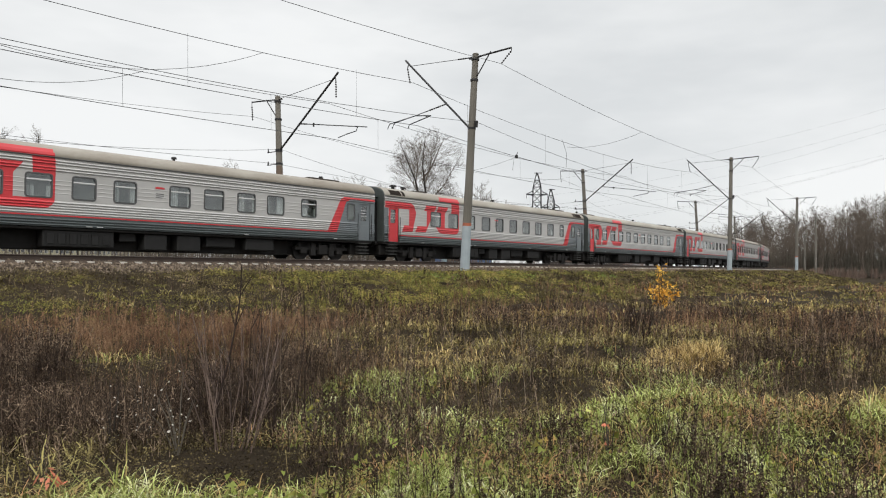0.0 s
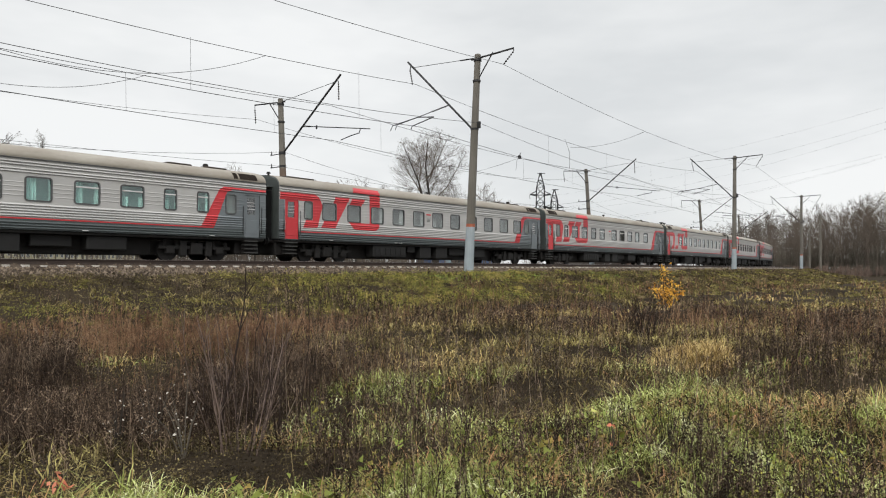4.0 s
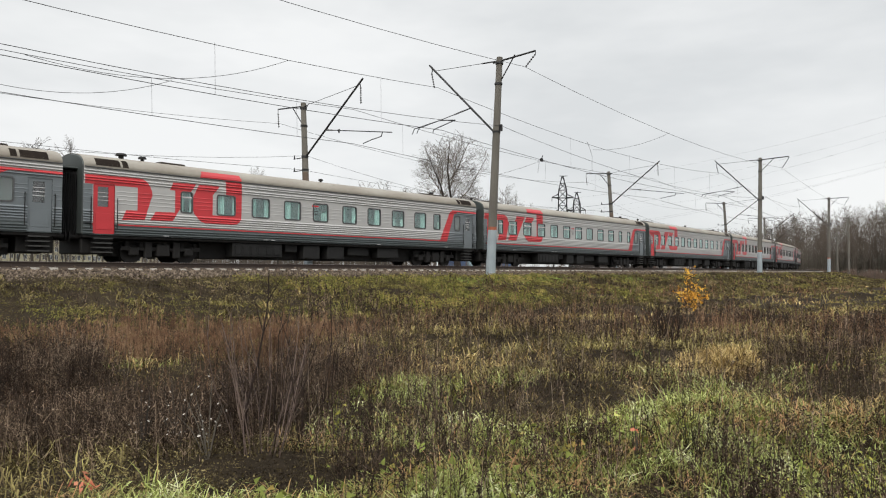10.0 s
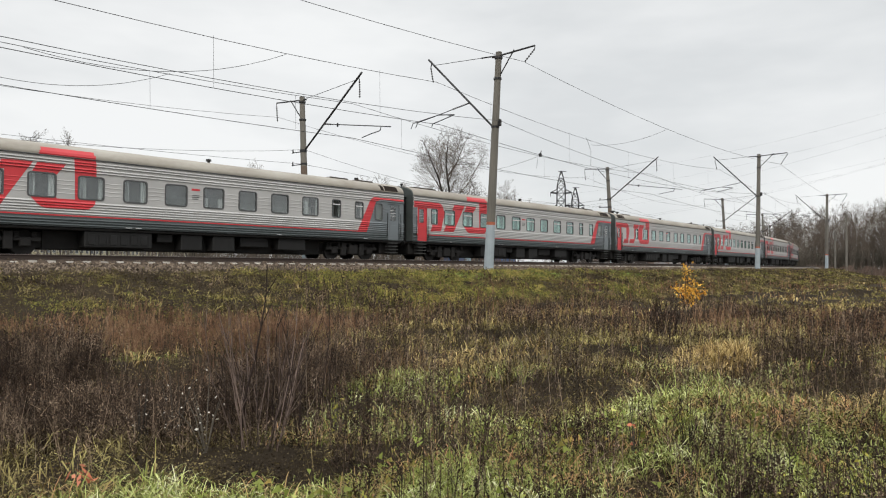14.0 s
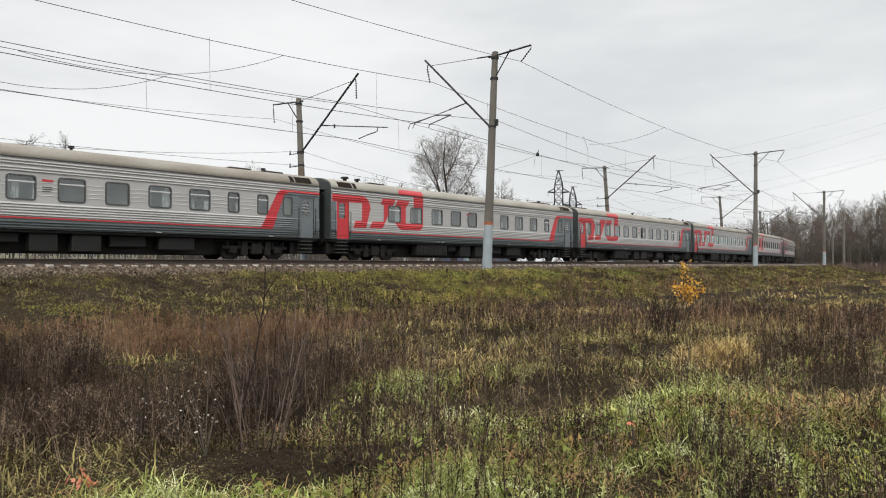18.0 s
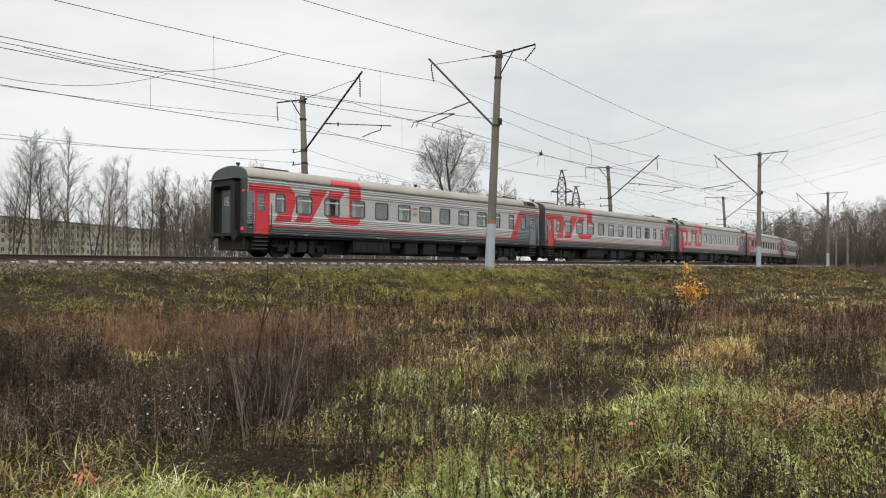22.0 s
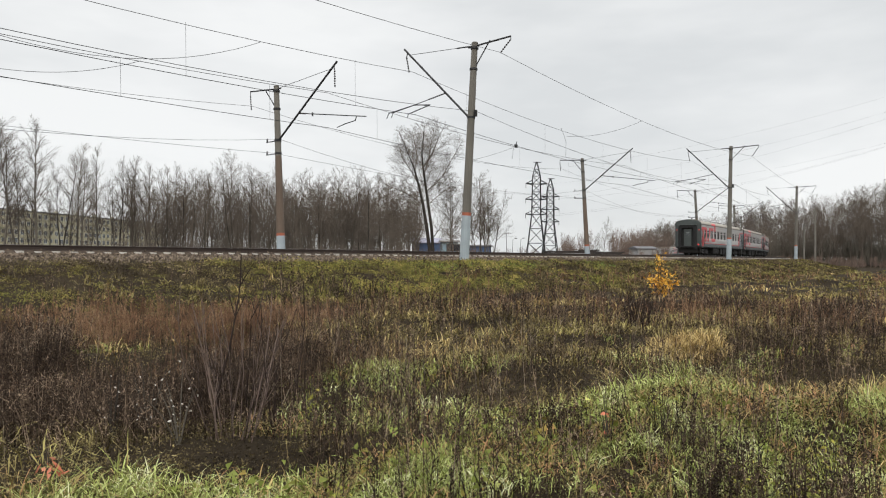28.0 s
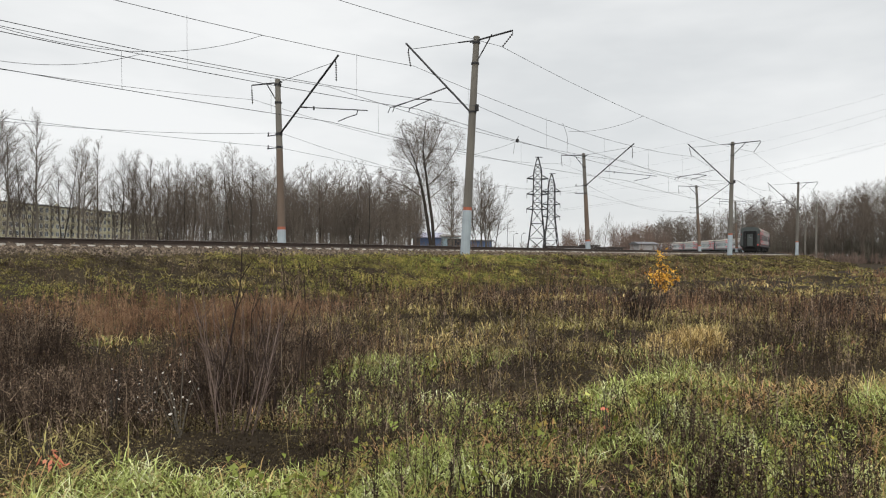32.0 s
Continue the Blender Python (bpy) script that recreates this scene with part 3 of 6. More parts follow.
overhead(NEAR_S, -4.15, 11.56, 9.19, 0.99, 0.69)
overhead(FAR_S, -0.5, 10.32, 8.45, 0.66, 0.36)
wire("auxiliary_wire", span(NEAR_S, -8.2, 8.89, 1.15), 0.011, "dark line wire carried on the mast fittings")
wire("feeder_wire", span(NEAR_S, -9.6, 11.65, 0.90), 0.012, "dark feeder wire along the mast heads")
wire("feeder_wire", span(FAR_S, 6.2, 10.44, 0.98), 0.010, "dark feeder wire along the mast heads")
wire("low_wire", span(FAR_S, 3.6, 8.22, 1.52), 0.009, "thin line wire on mast brackets")
wire("low_wire", span(FAR_S, 4.0, 7.43, 0.46), 0.009, "thin line wire on mast brackets")


def jumper(a, b, low, r=0.010):
    """A slack wire between two points (place along the line, offset, height)."""
    pts = []
    for k in range(17):
        u = k / 16
        s, d, z = (p + (q - p) * u for p, q in zip(a, b))
        pts.append(lat_point(s, d, z - low * 4 * u * (1 - u)))
    wire("jumper_wire", pts, r, "slack curved jumper wire of the overhead line")


jumper((18.6, -3.85, 10.9), (8.0, -3.85, 8.75), 0.82)
jumper((15.0, -0.25, 9.9), (7.0, -0.25, 8.55), 0.62)
jumper((45.3, -9.6, 10.86), (45.3, -3.85, 10.34), 0.35)
jumper((44.5, -3.85, 10.8), (45.2, -3.85, 9.9), -0.04, 0.014)
jumper((45.2, -3.85, 9.9), (45.0, -3.95, 8.8), 0.08, 0.014)
jumper((38.0, -4.05, 8.6), (37.9, -4.0, 7.85), 0.05, 0.012)
jumper((38.2, -4.1, 8.7), (38.6, -0.3, 8.15), 0.06, 0.009)
bm = bmesh.new()
box(bm, -0.10, 0.10, -0.08, 0.08, -0.10, 0.12, 0.03)
tube(bm, (0, 0, 0.1), (0.12, 0, 0.3), 0.03, n=6)
sx, sy, sh = along(38.2, -4.1)
tagged(part("wire_clamp", bm, M_ARM, None, at=pose(sx, sy, 8.72, 0, 0, math.degrees(sh))), "dark clamp gripping the overhead line wire", "clamp")


# ---- train ----
CAR = 24.54
BODY = 23.8
HALF = 1.53
WIN_Z = (2.16, 3.07)
CORNER_R = 0.11
CORNER_Z = (0.012, 0.035, 0.07, 0.11)


def rib_profile():
    """Outline of the side wall: height and how far it stands out, with pressed ribs."""
    pts = [(1.10, 0.0)]
    ribs = [1.19, 1.29, 1.39, 1.63, 1.73, 1.83, 1.93, 2.03]
    piers = [2.36, 2.52, 2.68, 2.84]
    top = [3.24, 3.34, 3.50, 3.60]
    for z in sorted(ribs + piers + top):
        h, w = (0.014, 0.018) if z in piers else (0.048, 0.036)
        pts += [(z - w, 0.0), (z - w + 0.006, h), (z + w, 0.0)]
    pts += [(1.49, 0.0), (1.545, 0.0), (WIN_Z[0], 0.0), (WIN_Z[1], 0.0), (3.74, 0.0)]
    return sorted(set(pts))


PROFILE = rib_profile()


def out_at(z):
    return float(np.interp(z, [p[0] for p in PROFILE], [p[1] for p in PROFILE]))


def clip(poly, axis_i, value, keep_less):
    res = []
    for a, b in zip(poly, poly[1:] + poly[:1]):
        ia = (a[axis_i] <= value) == keep_less or abs(a[axis_i] - value) < 1e-9
        ib = (b[axis_i] <= value) == keep_less or abs(b[axis_i] - value) < 1e-9
        if ia:
            res.append(a)
        if ia != ib:
            u = (value - a[axis_i]) / (b[axis_i] - a[axis_i])
            res.append((a[0] + (b[0] - a[0]) * u, a[1] + (b[1] - a[1]) * u))
    return res


def wall_area(poly, wins, lift, side, doors=()):
    """Paints a polygon (x, z) on the ribbed side wall, leaving the windows open. Returns a bmesh."""
    bm = bmesh.new()
    z_lo, z_hi = min(p[1] for p in poly), max(p[1] for p in poly)
    cuts = {p[0] for p in PROFILE} | {z_lo, z_hi}
    for e in CORNER_Z:
        cuts |= {WIN_Z[0] + e, WIN_Z[1] - e}
    cuts = sorted(cuts)
    if doors:
        cuts = sorted(set(cuts) | {doors[0][2], doors[0][3]})
    for z0, z1 in zip(cuts[:-1], cuts[1:]):
        if z1 <= z_lo + 1e-6 or z0 >= z_hi - 1e-6 or z1 - z0 < 1e-5:
            continue
        band = clip(clip(poly, 1, z0, False), 1, z1, True)
        if len(band) < 3:
            continue
        holes = []
        zc = (z0 + z1) / 2
        if WIN_Z[0] < zc < WIN_Z[1]:
            e = CORNER_R - min(zc - WIN_Z[0], WIN_Z[1] - zc)
            e = CORNER_R - math.sqrt(CORNER_R ** 2 - e ** 2) if e > 0 else 0.0
            holes += [(a + e, b - e) for a, b in wins]
        holes += [d[:2] for d in doors if d[2] < zc < d[3]]
        edges = [-99.0]
        for a, b in sorted(holes):
            edges += [a, b]
        edges.append(99.0)
        for a, b in zip(edges[0::2], edges[1::2]):
            piece = clip(clip(band, 0, a, False), 0, b, True)
            clean = []
            for q in piece:
                if not clean or abs(q[0] - clean[-1][0]) + abs(q[1] - clean[-1][1]) > 1e-4:
                    clean.append(q)
            if len(clean) > 1 and abs(clean[0][0] - clean[-1][0]) + abs(clean[0][1] - clean[-1][1]) < 1e-4:
                clean.pop()
            if len(clean) < 3:
                continue
            vs = [bm.verts.new((x, side * (HALF + out_at(z) + lift), z)) for x, z in clean]
            try:
                bm.faces.new(vs if side < 0 else vs[::-1])
            except ValueError:
                pass
    bmesh.ops.remove_doubles(bm, verts=bm.verts, dist=0.0004)
    return bm


def islands(bm):
    """Splits a bmesh into one bmesh for each connected piece."""
    seen, out = set(), []
    bm.verts.ensure_lookup_table()
    bm.verts.index_update()
    for v in bm.verts:
        if v.index in seen or not v.link_faces:
            continue
        stack, faces = [v], set()
        seen.add(v.index)
        while stack:
            for f in stack.pop().link_faces:
                faces.add(f)
                for w in f.verts:
                    if w.index not in seen:
                        seen.add(w.index)
                        stack.append(w)
        nb, made = bmesh.new(), {}
        for f in faces:
            for w in f.verts:
                if w.index not in made:
                    made[w.index] = nb.verts.new(w.co)
            nb.faces.new([made[w.index] for w in f.verts])
        if sum(f.calc_area() for f in nb.faces) > 0.01:
            out.append(nb)
        else:
            nb.free()
    bm.free()
    return out


ROOF = [(1.55, 3.735), (1.565, 3.78), (1.53, 3.88), (1.43, 4.02), (1.26, 4.13), (1.0, 4.22), (0.65, 4.295), (0.3, 4.335), (0.0, 4.345)]


def roof_mesh():
    full = [(-y, z) for y, z in ROOF] + [(y, z) for y, z in ROOF[::-1][1:]]
    xs = [0.0, 0.12] + [0.12 + (BODY - 0.24) * i / 12 for i in range(1, 12)] + [BODY - 0.12, BODY]
    verts, faces, n = [], [], len(full)
    for i, x in enumerate(xs):
        k = 0.985 if i in (0, len(xs) - 1) else 1.0
        for y, z in full:
            verts.append((x, y * k, 3.735 + (z - 3.735) * k))
    for i in range(len(xs) - 1):
        for j in range(n - 1):
            faces.append((i * n + j, (i + 1) * n + j, (i + 1) * n + j + 1, i * n + j + 1))
    return verts, faces


def add_window(car, x0, x1, side, style, rng, teal):
    """style: t with a pale transom bar, p plain, f frosted, o with an open top light."""
    z0, z1 = WIN_Z
    y = side * HALF
    fr = bmesh.new()
    t = 0.045
    ya, yb = y - side * 0.05, y + side * 0.022
    loops = []
    for o, r, yy in ((-0.012, CORNER_R + 0.012, ya), (-0.012, CORNER_R + 0.012, yb), (t, CORNER_R - 0.035, yb), (t, CORNER_R - 0.035, ya)):
        ring = []
        for cx, cz, a0 in ((x1 - o - r, z1 - o - r, 0), (x0 + o + r, z1 - o - r, 90), (x0 + o + r, z0 + o + r, 180), (x1 - o - r, z0 + o + r, 270)):
            for k in range(4):
                g = radians(a0 + k * 30)
                ring.append(fr.verts.new((cx + r * math.cos(g), yy, cz + r * math.sin(g))))
        loops.append(ring)
    for la, lb_ in zip(loops, loops[1:] + loops[:1]):
        for k in range(16):
            fr.faces.new((la[k], la[(k + 1) % 16], lb_[(k + 1) % 16], lb_[k]))
    win = part("window", fr, M_FRAME, car, "window with dark rubber frame")
    ya, yb = sorted((y - side * 0.02, y - side * 0.012))
    g = part("pane", boxed(x0 + t, x1 - t, ya, yb, z0 + t, z1 - t), M_GLASS3 if style == "f" else (M_GLASS if teal else M_GLASS2), win)
    g.visible_shadow = False
    if style in "to":
        zb = z0 + (z1 - z0) * 0.70
        ya, yb = sorted((y - side * 0.02, y + side * 0.02))
        part("transom", boxed(x0 + t, x1 - t, ya, yb, zb, zb + 0.06, 0.008), M_BAR, win, "pale transom bar")
    if style != "f" and (teal or rng.random() < 0.5):
        ya, yb = sorted((y - side * 0.10, y - side * 0.12))
        cb = bmesh.new()
        w = x1 - x0
        lay = rng.choice(((0.0, 0.28, 0.75, 1.0), (0.0, 0.35, 0.8, 1.0), (0.0, 0.2, 0.62, 1.0), (0.1, 0.45, 0.9, 1.0)))
        top = z1 if rng.random() < 0.6 else z0 + 0.45
        for a, b in ((lay[0], lay[1]), (lay[2], lay[3])):
            n = 6
            for i in range(n):
                xa, xb = x0 + w * (a + (b - a) * i / n), x0 + w * (a + (b - a) * (i + 1) / n)
                o = 0.02 if i % 2 else 0.0
                q = [cb.verts.new(v) for v in ((xa, ya + o, z0), (xb, ya + 0.02 - o, z0), (xb, ya + 0.02 - o, top), (xa, ya + o, top))]
                cb.faces.new(q)
        part("curtain", cb, M_CURTAIN, win, "pale gathered curtain")
    return win


def add_door(car, x0, x1, side, material, label):
    z0, z1 = 1.14, 3.10
    y = side * HALF
    bm = bmesh.new()
    ya, yb = sorted((y - side * 0.09, y - side * 0.03))
    gx0, gx1, gz0, gz1 = x0 + 0.18, x1 - 0.24, 2.2, 2.98
    for a, b, c, d in ((x0, x1, z0, gz0), (x0, x1, gz1, z1), (x0, gx0, gz0, gz1), (gx1, x1, gz0, gz1)):
        box(bm, a, b, ya, yb, c, d)
    ya2, yb2 = sorted((y - side * 0.03, y - side * 0.018))
    box(bm, x0 + 0.1, x1 - 0.1, ya2, yb2, 1.3, 1.95, 0.008)
    dr = part("door", bm, material, car, label)
    ya3, yb3 = sorted((y - side * 0.065, y - side * 0.055))
    part("pane", boxed(gx0, gx1, ya3, yb3, gz0, gz1), M_GLASS2, dr)
    bm = bmesh.new()
    for zz in (2.45, 2.6, 2.75):
        tube(bm, (gx0, y - side * 0.03, zz), (gx1, y - side * 0.03, zz), 0.012, n=5)
    part("guard_bar", bm, M_BAR, dr)
    for xx in (x0 - 0.09, x1 + 0.09):
        bm = bmesh.new()
        tube(bm, (xx, y + side * 0.05, 1.35), (xx, y + side * 0.05, 2.55), 0.017, n=6)
        for zz in (1.35, 2.55):
            tube(bm, (xx, y, zz), (xx, y + side * 0.05, zz), 0.014, n=5)
        part("handrail", bm, M_STEEL, car)
    ya, yb = sorted((y - side * 0.29, y - side * 0.31))
    st = part("step", boxed(x0 + 0.05, x1 - 0.05, ya, yb, 0.40, 1.0), M_STEEL, car, "black steel entrance steps")
    for zz in (0.40, 0.58, 0.76, 0.94):
        ya, yb = sorted((y - side * 0.02, y - side * 0.288))
        part("tread", boxed(x0 + 0.05, x1 - 0.05, ya, yb, zz, zz + 0.045), M_TREAD, st)


def add_bogie(car, xc):
    bm = bmesh.new()
    for side in (-1, 1):
        y = side * 1.06
        box(bm, xc - 1.75, xc + 1.75, y - 0.07, y + 0.07, 0.52, 0.68, 0.02)
        for dx in (-1.2, 1.2):
            box(bm, xc + dx - 0.19, xc + dx + 0.19, y - 0.11, y + 0.13, 0.33, 0.64, 0.03)
    box(bm, xc - 0.28, xc + 0.28, -1.25, 1.25, 0.30, 0.80, 0.03)
    box(bm, xc - 1.9, xc + 1.9, -0.66, 0.66, 0.28, 0.90, 0.03)
    for side in (-1, 1):
        for dx in (-0.62, 0.62):
            y0, y1 = sorted((side * 1.02, side * 1.2))
            box(bm, xc + dx - 0.16, xc + dx + 0.16, y0, y1, 0.22, 0.9, 0.03)
    fr = part("bogie_frame", bm, M_STEEL, car, "near-black steel bogie frame")
    for side in (-1, 1):
        for dx in (-1.5, -0.9, 0.9, 1.5, -0.15, 0.15):
            b2 = bmesh.new()
            for k in range(4):
                tube(b2, (xc + dx, side * 1.08, 0.66 + k * 0.055), (xc + dx, side * 1.08, 0.70 + k * 0.055), 0.095, n=8)
            part("spring", b2, M_STEEL, fr)
    for dx in (-1.2, 1.2):
        b2 = bmesh.new()
        tube(b2, (xc + dx, -1.1, 0.475), (xc + dx, 1.1, 0.475), 0.075, n=8)
        for side in (-1, 1):
            y = side * 0.79
            tube(b2, (xc + dx, y - 0.065, 0.475), (xc + dx, y + 0.065, 0.475), 0.475, n=24)
            tube(b2, (xc + dx, y - side * 0.065, 0.475), (xc + dx, y - side * 0.09, 0.475), 0.50, 0.495, n=24)
        part("wheelset", b2, M_STEEL, fr, "worn steel wheel pair")


LOGO = {
    "band": [(0.05, 3.42), (2.20, 3.45), (2.36, 3.41), (2.52, 3.29), (2.64, 3.14), (2.67, 3.07), (0.05, 3.06)],
    "bow": [(2.12, 3.07), (2.67, 3.07), (2.73, 2.94), (2.74, 2.80), (2.42, 1.76), (1.48, 1.72), (1.66, 2.12), (2.12, 2.13)],
    "slash": [(3.64, 3.42), (4.67, 3.44), (3.62, 1.78), (2.64, 1.76), (2.88, 2.13), (3.73, 2.15), (3.73, 3.08), (3.49, 3.09)],
    "hook": [(4.81, 3.43), (5.82, 3.44), (5.48, 3.02), (5.48, 2.14), (4.62, 2.13), (4.44, 2.63)],
    "base": [(4.62, 2.14), (6.93, 2.14), (6.90, 2.0), (6.80, 1.88), (6.66, 1.79), (6.50, 1.76), (5.14, 1.76), (4.96, 1.81), (4.80, 1.93)],
    "side": [(6.14, 3.07), (6.94, 3.07), (6.93, 2.14), (6.16, 2.14)],
    "post": [(6.10, 3.74), (6.88, 3.74), (6.92, 3.62), (6.94, 3.07), (6.14, 3.07)],
}
WIN_A = [(1.55, 2.11, "t"), (2.75, 3.72, "t"), (4.50, 5.48, "t"), (6.26, 7.25, "t"), (8.0, 8.98, "p"), (9.75, 10.74, "t"), (11.5, 12.5, "t"), (13.25, 14.2, "p"), (15.0, 15.98, "t"), (16.8, 17.78, "t"), (18.66, 19.24, "t"), (20.2, 20.78, "t"), (21.62, 22.18, "f")]
WIN_B = [(1.55, 2.11, "f"), (2.75, 3.72, "p"), (4.50, 5.48, "p"), (6.26, 7.25, "p"), (8.0, 8.98, "p"), (9.75, 10.74, "p"), (11.5, 12.5, "p"), (13.25, 14.2, "p"), (15.0, 15.98, "p"), (16.8, 17.78, "p"), (18.62, 19.6, "p"), (20.3, 21.25, "p"), (21.72, 22.26, "f")]
WIN_C = [(1.55, 2.11, "f"), (2.75, 3.72, "t"), (4.50, 5.48, "t"), (6.26, 7.25, "t"), (8.0, 8.98, "t"), (9.75, 10.74, "t"), (11.5, 12.5, "t"), (13.25, 14.2, "t"), (15.0, 15.98, "t"), (16.6, 17.56, "p"), (18.62, 19.62, "t"), (21.72, 22.26, "f")]

WIN_D = [(3.98, 4.54, "t"), (5.69, 6.62, "p"), (7.48, 8.45, "p"), (9.27, 10.25, "p"), (11.0, 11.95, "p"), (12.9, 13.87, "p"), (14.65, 15.6, "p"), (16.45, 17.4, "p"), (18.25, 19.2, "p"), (19.85, 20.45, "p"), (21.72, 22.26, "f")]
WIN_E = [(a, b, "f" if a < 2 else "p" if st == "t" and b - a > 0.7 else st) for a, b, st in WIN_A]
WIN_F = [(1.62, 2.22, "f"), (2.92, 3.5, "t"), (4.17, 5.15, "t"), (5.88, 6.84, "t"), (7.55, 8.47, "t"), (9.17, 10.12, "t"), (11.57, 12.55, "t"), (13.22, 14.22, "t"), (14.94, 15.92, "t"), (16.6, 17.6, "p"), (18.66, 19.64, "t"), (21.76, 22.32, "f")]
WIN_G = [(4.1, 5.08, "t"), (5.88, 6.85, "p"), (7.7, 8.66, "p"), (9.45, 10.4, "p"), (11.1, 12.0, "p"), (12.8, 13.72, "p"), (14.5, 15.42, "p"), (16.2, 17.1, "p"), (18.0, 18.9, "p"), (19.85, 20.45, "t"), (21.72, 22.26, "f")]


def build_car(wins, seed, grilles, label, teal):
    rng = random.Random(seed)
    car = thing("passenger_car", label, "railway carriage", "train of carriages")
    holes = [(a, b) for a, b, _ in wins]
    doors = [(0.37, 1.21, 1.14, 3.10), (22.62, 23.46, 1.14, 3.10)]
    for side in (-1, 1):
        part("side_wall", wall_area([(0.0, 1.545), (BODY, 1.545), (BODY, 3.74), (0.0, 3.74)], holes, 0.0, side, doors), M_BODY, car, "light grey ribbed side wall")
        part("skirt", wall_area([(0.0, 1.10), (BODY, 1.10), (BODY, 1.49), (0.0, 1.49)], holes, 0.0, side, doors), M_DARK, car, "dark grey ribbed lower wall")
        part("red_line", wall_area([(1.3, 1.49), (20.4, 1.49), (20.4, 1.545), (1.3, 1.545)], holes, 0.006, side), M_RED, car, "thin red waist line")
        part("rear_panel", wall_area([(0.0, 1.545), (0.34, 1.545), (0.34, 3.05), (0.0, 3.05)], holes, 0.004, side), M_GREY, car, "grey end panel")
        part("front_panel", wall_area([(20.9, 1.49), (BODY, 1.49), (BODY, 3.28), (22.0, 3.28), (21.55, 3.12)], holes, 0.004, side, doors), M_GREY, car, "dark grey front panel")
        part("flash", wall_area([(20.37, 1.49), (21.03, 1.49), (21.68, 3.14), (22.0, 3.30), (BODY, 3.28), (BODY, 3.40), (21.54, 3.40), (21.3, 3.26)], holes, 0.007, side, doors), M_RED, car, "slanted red flash")
        for nm, poly in LOGO.items():
            for piece in islands(wall_area(poly, holes, 0.007, side, doors)):
                part("red_emblem", piece, M_RED, car, "large red painted emblem stroke")
        top = bmesh.new()
        strip = [r for r in ROOF if 3.73 < r[1] < 4.05]
        for (ya, za), (yb, zb) in zip(strip[:-1], strip[1:]):
            x_a, x_b = 4.85 + (za - 3.74) * 0.6, 6.9 - max(za - 3.76, 0) ** 2 * 3.5
            vs = [top.verts.new((xx, side * (yy + 0.008), zz + 0.004)) for xx, yy, zz in ((x_a, ya, za), (x_b, ya, za), (x_b, yb, zb), (x_a, yb, zb))]
            top.faces.new(vs)
        part("red_emblem", top, M_RED, car, "red emblem stroke running onto the roof edge")
        inner = bmesh.new()
        yy = side * 1.05
        box(inner, 1.3, 22.4, min(yy, yy + side * 0.02), max(yy, yy + side * 0.02), 1.2, 3.6)
        part("inner_wall", inner, M_INSIDE, car, "pale inner partition")
        for a, b, st in wins:
            add_window(car, a, b, side, st, rng, teal)
        add_door(car, 0.37, 1.21, side, M_RED, "bright red entrance door")
        add_door(car, 22.62, 23.46, side, M_GREY, "grey entrance door")
        # small panel of unreadable marks between windows
        bm = bmesh.new()
        ya, yb = sorted((side * (HALF + 0.013), side * (HALF + 0.016)))
        for i, (w, zz) in enumerate(((0.36, 2.66), (0.36, 2.58), (0.3, 2.5))):
            box(bm, 10.95, 10.95 + w, ya, yb, zz, zz + 0.03)
        part("marking", bm, M_FRAME, car, "small grey lines of lettering")
        bm = bmesh.new()
        box(bm, 10.93, 11.33, ya, yb, 2.88, 2.96)
        part("marking", bm, M_RED, car, "small red mark")
        bm = bmesh.new()
        for xx in (3.2, 8.1, 8.5, 15.3, 20.8):
            box(bm, xx, xx + 0.25, min(side * (HALF + 0.05), side * (HALF + 0.056)), max(side * (HALF + 0.05), side * (HALF + 0.056)), 1.13, 1.16)
        part("marking", bm, M_BAR, car, "small white lettering along the sill")
    v, f = roof_mesh()
    mesh_obj("roof", v, f, M_ROOF, car, True)["label"] = "weathered beige-grey roof"
    for side in (-1, 1):
        ya, yb = sorted((side * 1.52, side * 1.585))
        part("gutter", boxed(0.02, BODY - 0.02, ya, yb, 3.70, 3.735, 0.006), M_FRAME, car)
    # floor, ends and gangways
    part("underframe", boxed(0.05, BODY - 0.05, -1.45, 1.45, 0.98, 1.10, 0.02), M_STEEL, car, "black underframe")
    for x, sg, nm in ((0.0, -1, "rear"), (BODY, 1, "front")):
        bm = bmesh.new()
        prof = [(-HALF, 1.1), (HALF, 1.1), (HALF, 3.735)] + [(y, z) for y, z in ROOF[1:]] + [(-y, z) for y, z in ROOF[::-1][1:]] + [(-HALF, 3.735)]
        a = [bm.verts.new((x - sg * 0.06, y * 0.99, z * 0.999)) for y, z in prof]
        b = [bm.verts.new((x + sg * 0.03, y * 0.965, 2.4 + (z - 2.4) * 0.97)) for y, z in prof]
        for i in range(len(prof)):
            j = (i + 1) % len(prof)
            bm.faces.new((a[i], a[j], b[j], b[i]))
        bm.faces.new(b)
        part("end_wall", bm, M_END, car, "dark green-grey end wall")
        bm = bmesh.new()
        rings = []
        for k in range(9):
            w = 1.03 if k % 2 else 0.96
            xx = x + sg * (0.03 + k * 0.042)
            outer = [bm.verts.new((xx, yy * w, zz)) for yy, zz in ((-1, 1.02), (1, 1.02), (1, 3.45), (0.8, 3.62 + 0.05 * (k % 2)), (-0.8, 3.62 + 0.05 * (k % 2)), (-1, 3.45))]
            inner = [bm.verts.new((xx, yy, zz)) for yy, zz in ((-0.72, 1.16), (0.72, 1.16), (0.72, 3.2), (0.6, 3.34), (-0.6, 3.34), (-0.72, 3.2))]
            rings.append((outer, inner))
